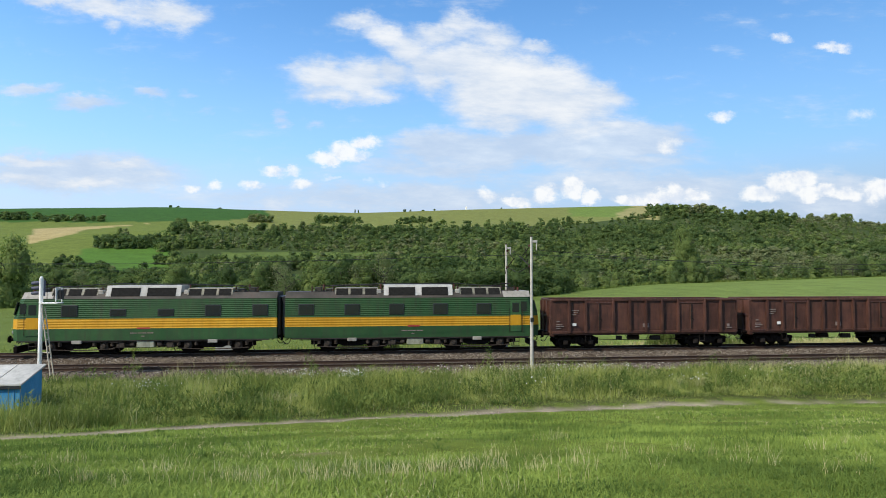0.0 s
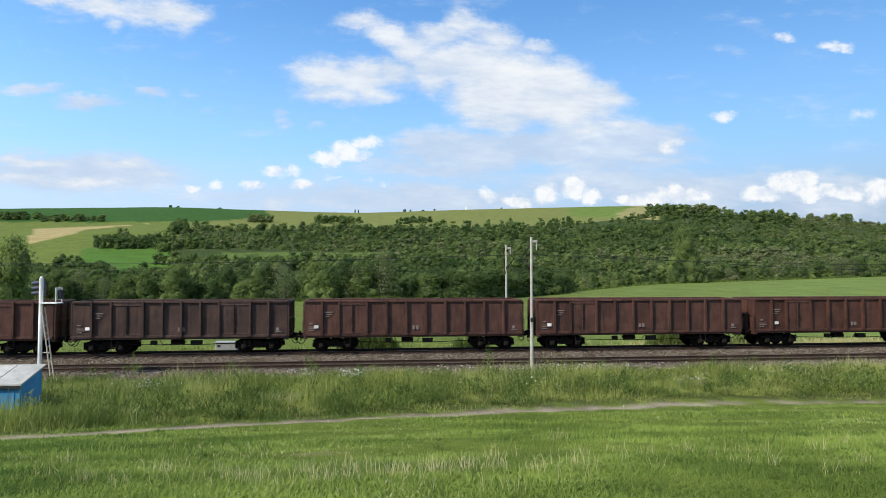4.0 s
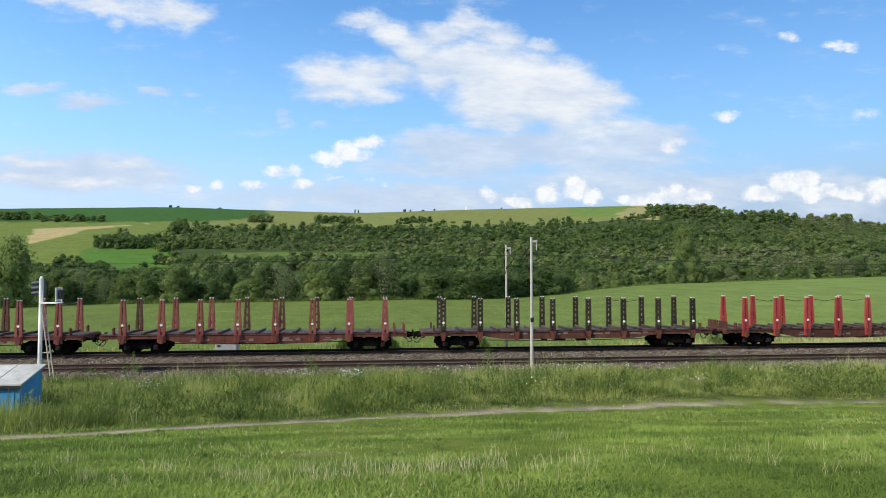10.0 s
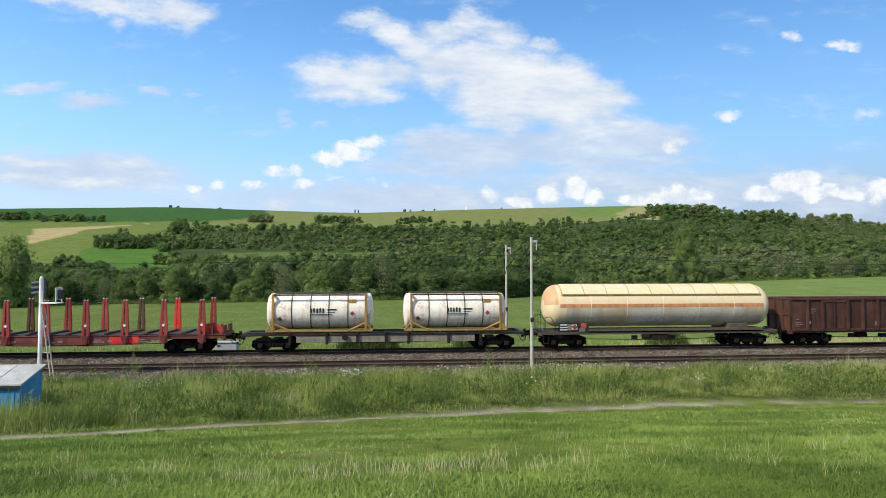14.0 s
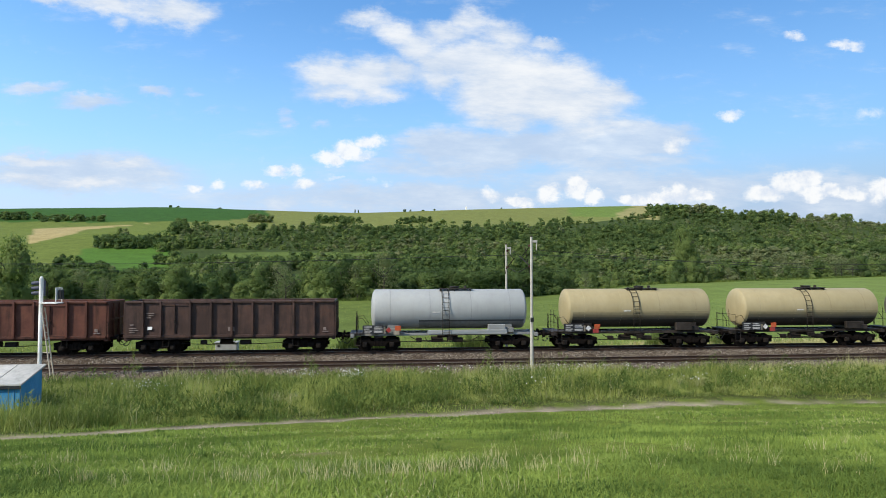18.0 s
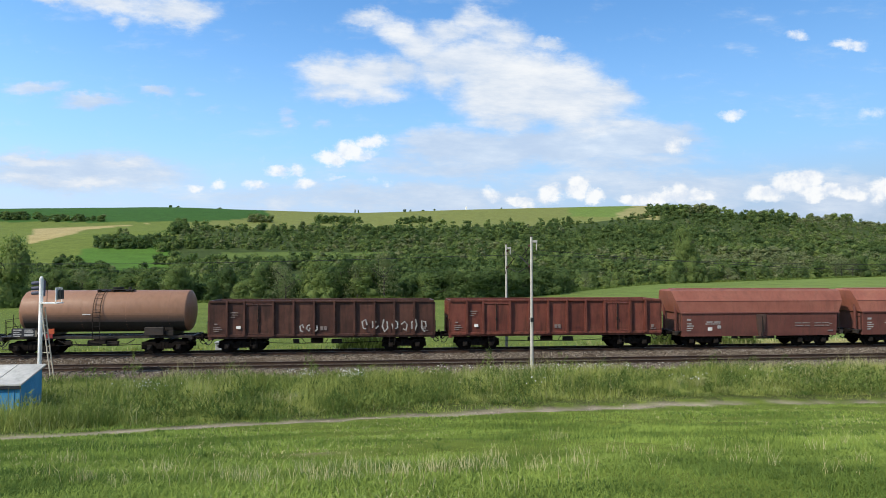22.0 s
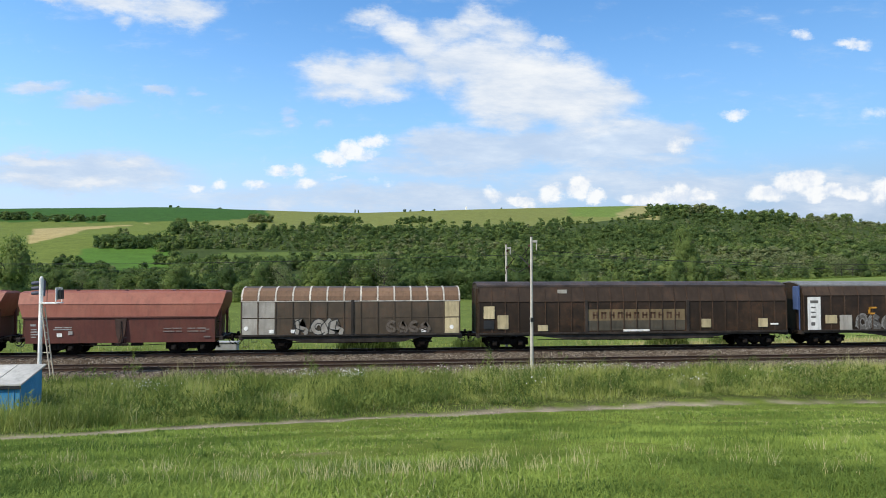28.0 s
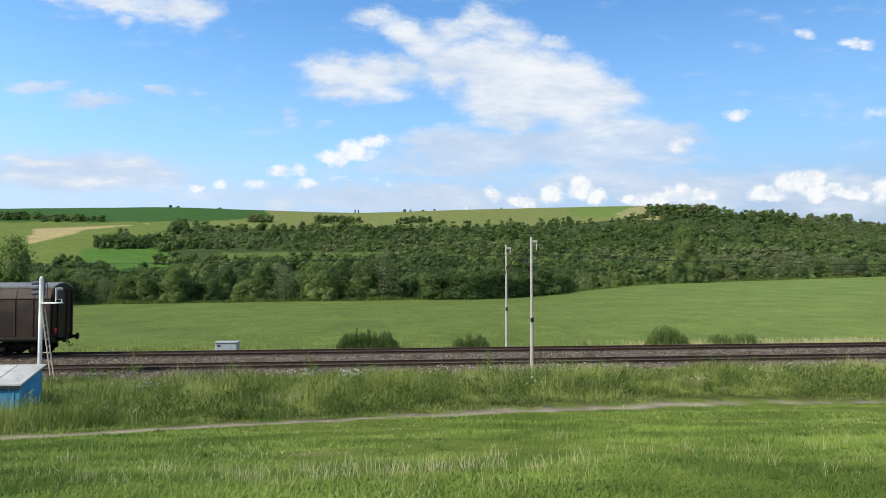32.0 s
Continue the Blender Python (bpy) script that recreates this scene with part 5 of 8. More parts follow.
def open_wagon(length, bays, mat, label, plate=True, tag_at=1.4, seed=0, low_ladder=False):
    """High-sided open freight wagon: posts, pressed panels, side doors."""
    ob = vehicle("open_wagon", label, "freight wagon", length, "high-sided open wagons of the train")
    running_ends(ob, length)
    underframe(ob, length, mat)
    body = length - 1.16
    k = body / sum(BAY[c] for c in bays)
    z0, z1 = 1.14, 3.32
    part("floor", Geo().box(-body / 2, body / 2, -1.36, 1.36, 1.20, 1.27), mat, ob)
    rim = Geo()
    for s in (-1, 1):
        rim.box(-body / 2 - 0.03, body / 2 + 0.03, s * 1.42 - 0.085, s * 1.42 + 0.085, z1, z1 + 0.15, 0.025)
    for e in (-1, 1):
        rim.box(e * body / 2 - 0.06, e * body / 2 + 0.06, -1.34, 1.34, z1 + 0.01, z1 + 0.14, 0.02)
    part("top_rail", rim, mat, ob, "dented steel top rail")
    lower = Geo()
    for s in (-1, 1):
        lower.box(-body / 2, body / 2, s * 1.42 - 0.06, s * 1.42 + 0.06, z0 - 0.04, z0 + 0.12, 0.015)
    part("bottom_rail", lower, mat, ob)
    post = shared(("post", mat.name), lambda: Geo().plate([(-0.075, 0), (0.075, 0), (0.055, 2.30), (-0.055, 2.30)], -0.17, 0.02))
    for s in (-1, 1):
        x = -body / 2
        for i, c in enumerate(bays):
            w = BAY[c] * k
            if i:
                part("post", post, mat, ob, at=pose(x, s * 1.415, z0 + 0.02, 0, 0, 0 if s < 0 else 180))
            turn = 0 if s < 0 else 180
            if c == "D":
                for q, off in ((0, -w / 4), (1, w / 4)):
                    key = ("leafdoor", round(w, 2), mat.name, q)

                    def door(w=w, q=q):
                        g = dished(w / 2 - 0.10, z1 - z0 - 0.3, 40 + q, 0.015)
                        hw, hh = w / 4 - 0.04, z1 - z0 - 0.28
                        for a in (-hw, hw):
                            g.box(a - 0.035, a + 0.035, -0.05, 0.05, -0.03, hh, 0.01)
                        for a in (-0.03, hh - 0.05):
                            g.box(-hw, hw, -0.045, 0.05, a, a + 0.07, 0.01)
                        return g
                    d = part("side_door", shared(key, door), mat, ob, at=pose(x + w / 2 + (off if s < 0 else -off), s * 1.44, z0 + 0.16, 0, 0, turn))
                    if q == 0:
                        part("latch", shared("latch", lambda: Geo().cyl((0, 0, 0.1), (0, 0, 1.9), 0.025, 6).box(-0.06, 0.06, -0.04, 0.03, 0.75, 0.95, 0.01).tube([(0, -0.03, 0.85), (0.16, -0.06, 0.7)], 0.02, 5)),
                             STEEL, d, at=(w / 4 - 0.02, -0.08, 0))
            else:
                v = (i * 7 + seed + (3 if s > 0 else 0)) % 4
                key = ("panel", round(w, 2), mat.name, v)
                part("panel", shared(key, lambda: dished(w - 0.02, z1 - z0 - 0.02, 10 + v)), mat, ob, at=pose(x + w / 2, s * 1.40, z0 + 0.05, 0, 0, turn))
            x += w
    for e in (-1, 1):
        g = Geo().box(-0.03, 0.03, -1.36, 1.36, z0, z1 + 0.02)
        for y in (-1.3, -0.45, 0.45, 1.3):
            g.box(-0.13, -0.03, y - 0.07, y + 0.07, z0 - 0.05, z1, 0.015)
        g.box(-0.10, -0.03, -1.3, 1.3, 2.2, 2.34, 0.015)
        part("end_wall", g, mat, ob, at=pose(e * body / 2, 0, 0, 0, 0, 0 if e < 0 else 180))
    lad = shared("end_rail", lambda: Geo().tube([(0, 0, 1.35), (-0.12, 0, 1.42), (-0.12, 0, 2.1), (0, 0, 2.17)], 0.018, 5))
    for e, s in ((-1, -1), (1, 1), (1, -1)):
        part("handrail", lad, STEEL, ob, at=pose(e * (body / 2 + 0.02), s * 1.46, 0, 0, 0, 0 if e < 0 else 180))
    step = shared("step", lambda: Geo().tube([(-0.18, 0, 0.98), (-0.18, -0.04, 0.52), (0.18, -0.04, 0.52), (0.18, 0, 0.98)], 0.02, 5).box(-0.18, 0.18, -0.1, 0.02, 0.5, 0.53))
    for x in (-body * 0.31, body * 0.31):
        part("step", step, STEEL, ob, at=(x, -1.36, 0))
    for e in (-1, 1):
        bogie(ob, e * (length / 2 - 2.52))
    y = -1.545
    if plate:
        part("label_plate", shared("label_plate", lambda: Geo().box(0, 0.28, 0, 0.012, 0, 0.2, 0.004)), WHITE, ob, "white paper label plate", at=(-body / 2 + tag_at, -1.475, 1.62))
    bars(ob, "stencil", STENCIL_FAINT, -body / 2 + 0.25, -1.45, 1.45, [(0, 0, 0.35, 0.045), (0, 0.12, 0.55, 0.05), (0, 0.24, 0.45, 0.05), (0.05, 0.45, 0.22, 0.08)], "faded white stencilled lettering")
    bars(ob, "stencil", STENCIL_FAINT, -body / 2 + BAY["s"] * k + 0.2, -1.455, 2.35, [(0, 0.3, 0.5, 0.06), (0.1, 0.16, 0.35, 0.05), (0, 0.02, 0.3, 0.05)], "faded white stencilled lettering")
    bars(ob, "stencil", STENCIL_FAINT, -0.2, -1.455, 1.5, [(0, 0, 0.18, 0.26), (0.24, 0, 0.18, 0.26)], "faded white stencilled lettering")
    bars(ob, "stencil", STENCIL_FAINT, body / 2 - 0.75, -1.455, 1.4, [(0, 0, 0.4, 0.05), (0.05, 0.1, 0.2, 0.2)], "faded white stencilled lettering")
    return ob


def ribbon(line, a, b):
    """Outline of a strip along a line, between two offsets to its side."""
    left, right = [], []
    for i, (x, z) in enumerate(line):
        xa, za = line[max(0, i - 1)]
        xb, zb = line[min(len(line) - 1, i + 1)]
        d = max(1e-6, math.hypot(xb - xa, zb - za))
        nx, nz = -(zb - za) / d, (xb - xa) / d
        left.append((x + nx * a, z + nz * a))
        right.append((x + nx * b, z + nz * b))
    return left + right[::-1]


def graffiti(parent, mat, x0, x1, z0, z1, y, n, seed, thick=0.05, label="scrawled graffiti strokes", fill=None):
    """Sprayed shapes that spell nothing: thin scrawls, or bulging filled forms with dark outlines."""
    rs = random.Random(seed)
    step = (x1 - x0) / n
    for k in range(n):
        g, inner = Geo(), Geo()
        cx, cz = x0 + step * (k + 0.5), 0.5 * (z0 + z1) + rs.uniform(-0.06, 0.06)
        if fill is not None:
            hz = (z1 - z0) * rs.uniform(0.8, 1.0)
            for q in range(2 + k % 2):
                bx, bend, tilt = cx + (q - 0.5 - 0.5 * (k % 2)) * 0.46 * step + rs.uniform(-0.05, 0.05), rs.uniform(-0.22, 0.22) * step, rs.uniform(-0.2, 0.2) * step
                us = [j / 10 for j in range(11)]
                form = (k * 2 + q + seed) % 4
                if form == 0:
                    line = [(cx + 0.30 * step * math.sin(2 * math.pi * u + 0.5), z0 + hz * (0.06 + 0.88 * u)) for u in us]
                elif form == 1:
                    line = [(cx + 0.34 * step * math.cos(0.7 + 4.9 * u), z0 + hz * (0.5 + 0.40 * math.sin(0.7 + 4.9 * u))) for u in us]
                elif form == 2:
                    line = [(cx - 0.40 * step + 0.80 * step * u, z0 + hz * (0.15 + 0.72 * math.sin(math.pi * u) ** 0.8)) for u in us]
                else:
                    line = [(bx + bend * math.sin(u * 4.2) + tilt * (u - 0.5), z0 + hz * u) for u in us]
                wide = rs.uniform(0.12, 0.19) * step
                off = 0.0005 * (3 * (k % 3) + q)
                g.plate(ribbon(line, -wide, wide), y - 0.004 - off, y + 0.004)
                for e in ((-1, 1) if q == 0 else (1,)):
                    inner.plate(ribbon(line, e * wide - 0.3 * thick, e * wide + 0.3 * thick), y - 0.010 - off, y)
            ob = part("graffiti", g, mat, parent, label)
            part("graffiti_outline", inner, fill, ob)
            continue
        pts = [(cx + step * 0.4 * rs.uniform(0.5, 1) * math.cos(j * 1.3 + k), cz + (z1 - z0) * 0.45 * rs.uniform(0.5, 1) * math.sin(j * 1.3 + k)) for j in range(5)]
        g.plate(ribbon(pts, -0.5 * thick, 0.5 * thick), y - 0.004 - 0.0008 * k, y + 0.004)
        part("graffiti", g, mat, parent, label)


def flap_shape():
    """Folding end board with a notch in the middle."""
    prof = [(-1.25, 0), (-1.25, 0.5), (-0.3, 0.5), (-0.3, 0.12), (0.3, 0.12), (0.3, 0.5), (1.25, 0.5), (1.25, 0)]
    g = Geo().prism(prof, -0.05, 0.05)
    return g.v, g.f


FLAP_RED = paint("orange_red_flap_paint", (0.46, 0.05, 0.035), dirt_amount=0.4)
STAKE_DARK = paint("blackened_stake_paint", (0.028, 0.019, 0.015), (0.045, 0.03, 0.023), rust_amount=0.3)
RED_DUSTY = paint("dusty_red_stake_paint", (0.215, 0.052, 0.044), (0.28, 0.085, 0.07), rust_amount=0.35, dirt_amount=0.4)


def stake_wagon(length, mat, stake_mat, sill_mat, label, seed=0, plain_stakes=False, flap_left=True, flap_right=False, patch=False):
    """Flat stake wagon with eight pairs of double stakes."""
    ob = vehicle("stake_wagon", label, "freight wagon", length, "stake wagons of the train")
    running_ends(ob, length)
    underframe(ob, length, sill_mat, (1.02, 1.28), 0.26 if plain_stakes else 0.34)
    h = length / 2 - 0.62
    part("deck", Geo().box(-h, h, -1.25, 1.25, 1.28, 1.33, 0.01), DECK, ob, "worn timber and steel deck")
    def stake():
        g = Geo()
        if plain_stakes:
            for s in (-1, 1):
                g.plate([(s * 0.125 - 0.075, -0.35), (s * 0.125 + 0.075, -0.35), (s * 0.115 + 0.06, 2.2), (s * 0.115 - 0.06, 2.2)], -0.08, 0.07)
            for z in (-0.2, 0.2, 0.6, 1.0, 1.35, 1.62, 1.9):
                g.box(-0.1, 0.1, -0.05, 0.05, z, z + 0.17)
        else:
            for s in (-1, 1):
                g.plate([(s * 0.15 - 0.09, -0.5), (s * 0.15 + 0.09, -0.5), (s * 0.14 + 0.085, 0.6), (s * 0.085 + 0.055, 2.2), (s * 0.085 - 0.055, 2.2), (s * 0.14 - 0.085, 0.6)], -0.09, 0.07)
            for z in (-0.1, 0.45, 1.0, 1.55, 2.0):
                g.box(-0.12, 0.12, -0.05, 0.05, z, z + 0.12)
        return g
    foot = shared("stake_foot", lambda: Geo().plate([(-0.2, -0.03), (-0.09, -0.58), (0.09, -0.58), (0.2, -0.03)], -0.14, 0.1))
    dot = shared("stake_dot", lambda: Geo().cyl((0, -0.11, 0.62), (0, -0.05, 0.62), 0.085, 10))
    cap = shared("stake_cap", lambda: Geo().box(-0.0375, 0.0375, -0.06, 0.06, 2.2, 2.27, 0.01))
    bol = shared("bolster", lambda: Geo().box(-0.13, 0.13, -1.3, 1.3, 0, 0.13, 0.02))
    rs = random.Random(seed)
    n = 8
    spread = length - 3.9
    for i in range(n):
        x = -spread / 2 + spread * i / (n - 1)
        part("bolster", bol, DECK, ob, at=(x, 0, 1.33))
        for s in (-1, 1):
            mt = stake_mat if (s < 0 or rs.random() < 0.6) else (RED_FRESH if rs.random() < 0.25 and not plain_stakes else BROWN)
            if plain_stakes:
                mt = stake_mat
            st = part("stake", shared(("stake", mt.name, plain_stakes), stake), mt, ob, at=pose(x, s * 1.42, 1.30, 0, 0, 0 if s < 0 else 180))
            part("stake_foot", foot, sill_mat, st)
            part("reflector", dot, PETAL, st)
            for dx in (-0.0925, 0.0925):
                part("stake_cap", cap, STENCIL if not plain_stakes else STENCIL_FAINT, st, at=(dx, 0, 0))
        if i < n - 1:
            part("bolster", bol, DECK, ob, at=(x + spread / (n - 1) / 2, 0, 1.33))
    for i in range(n - 1):
        if rs.random() < 0.35:
            xa, xb = -spread / 2 + spread * i / (n - 1), -spread / 2 + spread * (i + 1) / (n - 1)
            part("lashing_strap", Geo().tube([(xa, 1.42, 3.3), ((xa + xb) / 2, 1.42, 3.12), (xb, 1.42, 3.3)], 0.018, 5), BLACK, ob)
    flap = shared(("flap", sill_mat.name), lambda: Geo().add(*flap_shape()))
    for e, on in ((-1, flap_left), (1, flap_right)):
        if on:
            part("end_flap", flap, FLAP_RED if seed in (2, 4, 5) and e > 0 else sill_mat, ob, at=(e * (h - 0.05), 0, 1.33))
    for e in (-1, 1):
        part("end_post", shared(("end_post", sill_mat.name), lambda: Geo().box(-0.06, 0.06, -1.35, -1.1, 0, 0.75, 0.02).box(-0.06, 0.06, 1.1, 1.35, 0, 0.75, 0.02)), sill_mat, ob, at=(e * (h - 0.7), 0, 1.0))
    for e in (-1, 1):
        bogie(ob, e * (length / 2 - 3.0))
    hand = shared("hand_wheel", lambda: Geo().cyl((0, 0, 0), (0, -0.04, 0), 0.2, 14).box(-0.03, 0.03, -0.06, 0.0, -0.25, 0.25))
    part("hand_brake_wheel", hand, STEEL, ob, at=(-h * 0.62, -1.40, 1.12))
    for x in (-4.2, -1.4, 1.6, 4.3):
        bars(ob, "stencil", STENCIL_FAINT, x, -1.385, 0.82 if not plain_stakes else 1.05, [(0, 0, 0.7, 0.09), (0.1, 0.14, 0.4, 0.07), (0.9, 0.02, 0.3, 0.14)], "faded stencilled lettering")
    if patch:
        part("end_board", Geo().plate([(h - 1.5, 1.34), (h - 1.42, 1.96), (h - 0.55, 1.99), (h - 0.2, 1.82), (h - 0.03, 1.34)], -1.10, -1.05), FLAP_RED, ob, "faded red end board folded sideways")
        part("repaired_panel", Geo().box(2.6, 4.4, -1.385, -1.372, 0.76, 1.2), RED_FRESH, ob, "freshly painted bright red sill panel")
    return ob


def dome(length, r, bulge=0.32, n=7):
    """Half profile of a tank with rounded ends."""
    h = length / 2
    left = [(-h + bulge * (1 - math.cos(k * math.pi / 2 / n)), r * math.sin(k * math.pi / 2 / n) ** 0.7 + 0.0005) for k in range(n + 1)]
    return left + [(-x, q) for x, q in reversed(left)]


def end_platform(parent, e, length, z=1.25):
    """Brakeman's platform with bent rails at one end."""
    x = e * (length / 2 - 0.95)
    g = Geo()
    for s in (-1, 1):
        g.tube([(x, s * 1.3, z), (x, s * 1.3, z + 0.95), (x - e * 0.35, s * 1.3, z + 1.0), (x - e * 0.7, s * 1.3, z + 0.5), (x - e * 0.7, s * 1.3, z)], 0.02, 6)
    g.tube([(x + e * 0.08, -1.3, z), (x + e * 0.08, -1.3, z + 1.05), (x + e * 0.08, 1.3, z + 1.05), (x + e * 0.08, 1.3, z)], 0.02, 6)
    g.tube([(x + e * 0.08, -1.3, z + 0.55), (x + e * 0.08, 1.3, z + 0.55)], 0.018, 6)
    for y in (-0.4, 0.4):
        g.tube([(x + e * 0.08, y, z), (x + e * 0.08, y, z + 1.4)], 0.02, 6)
    part("platform_railing", g, STEEL, parent)
    g = Geo().box(x - 0.5, x + 0.35, -1.35, 1.35, z - 0.05, z, 0.01)
    for s in (-1, 1):
        g.tube([(x - 0.15, s * 1.35, z), (x - 0.15, s * 1.4, 0.45), (x + 0.2, s * 1.4, 0.45), (x + 0.2, s * 1.35, z)], 0.02, 5)
        g.box(x - 0.15, x + 0.2, s * 1.4 - 0.1, s * 1.4 + 0.1, 0.44, 0.47)
    part("platform", g, DARK_FRAME, parent)


def tank_ladder(parent, x, r, zc, down=0.55):
    """Ladder up the camera-side flank, with a walkway and rail on top."""
    g = Geo()
    arc = [(x, -(r + 0.1) * math.cos(a), zc + (r + 0.1) * math.sin(a)) for a in [0.1 + k * 0.26 for k in range(6)]]
    foot = [(x, -r - 0.12, down + 0.25), (x, -r - 0.12, zc)]
    for dx in (-0.22, 0.22):
        g.tube([(p[0] + dx, p[1], p[2]) for p in foot + arc], 0.024, 5)
    for k in range(10):
        z = down + 0.4 + k * 0.3
        if z < zc:
            g.tube([(x - 0.22, -r - 0.12, z), (x + 0.22, -r - 0.12, z)], 0.016, 5)
    for p in arc:
        g.tube([(p[0] - 0.22, p[1], p[2]), (p[0] + 0.22, p[1], p[2])], 0.016, 5)
    part("ladder", g, STEEL, parent)
    top = zc + r
    w = Geo().box(x - 0.35, x + 1.9, -0.62, -0.1, top + 0.02, top + 0.07, 0.01)
    for xx in (x - 0.3, x + 0.7, x + 1.8):
        w.box(xx - 0.03, xx + 0.03, -0.6, -0.1, top - 0.12, top + 0.03)
    part("walkway", w, DARK_FRAME, parent)
    d = Geo().cyl((x + 0.75, 0, top - 0.1), (x + 0.75, 0, top + 0.16), 0.32, 16).cyl((x + 0.75, 0, top + 0.14), (x + 0.75, 0, top + 0.20), 0.36, 16)
    d.cyl((x + 1.5, 0, top - 0.05), (x + 1.5, 0, top + 0.22), 0.1, 10)
    part("manhole_dome", d, DARK_FRAME, parent)


def hazard_plates(parent, x, y, z, kind=0):
    part("hazard_plate", Geo().box(x, x + 0.4, y - 0.012, y, z + 0.12, z + 0.44, 0.004), ORANGE_PLATE, parent, "orange hazard plate")
    g = Geo()
    c = (x - 0.42, z + 0.16)
    g.plate([(c[0] - 0.2, c[1]), (c[0], c[1] - 0.2), (c[0] + 0.2, c[1]), (c[0], c[1] + 0.2)], y - 0.012, y)
    part("hazard_diamond", g, STENCIL if kind == 0 else RED, parent, "hazard diamond sign")
    part("data_panel", Geo().box(x - 0.1, x + 0.3, y - 0.006, y + 0.002, z - 0.16, z + 0.1, 0.003), RED if kind == 0 else GREY_PAINT, parent, "small data panel")
    part("data_panel", Geo().box(x - 0.92, x - 0.64, y - 0.006, y + 0.002, z - 0.06, z + 0.34, 0.003), GREY_PAINT, parent, "small data panel")


ORANGE_PLATE = plain("orange_plate_paint", (0.46, 0.085, 0.025), 0.5, 0, 0.1)


# near-black for the tanks' undersides: their shade put into the colour
BELLY = paint("belly_shade_paint", (0.038, 0.033, 0.026), (0.056, 0.047, 0.037), rust_amount=0.2)
STENCIL_DIM = plain("grimy_stencil_paint", (0.36, 0.35, 0.33), 0.8, 0, 0.35)


SILVER_FRAME = paint("dirty_silver_frame_and_belly_shade", (0.19, 0.195, 0.185), (0.24, 0.245, 0.235), rust_amount=0.15, dirt_amount=0.3)


FILMS = {}


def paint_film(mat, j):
    """Tank paint darkened in steps: painted shade of the underside that thins out upwards."""
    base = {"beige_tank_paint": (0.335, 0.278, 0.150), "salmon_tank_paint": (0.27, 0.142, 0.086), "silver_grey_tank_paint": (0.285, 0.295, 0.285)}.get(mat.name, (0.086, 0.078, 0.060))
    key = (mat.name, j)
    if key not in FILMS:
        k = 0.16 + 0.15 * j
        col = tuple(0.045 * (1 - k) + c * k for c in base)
        FILMS[key] = paint("tank_shade_film", col, tuple(c * 1.12 for c in col), rust_amount=0.05, dirt_amount=0.15)
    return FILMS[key]


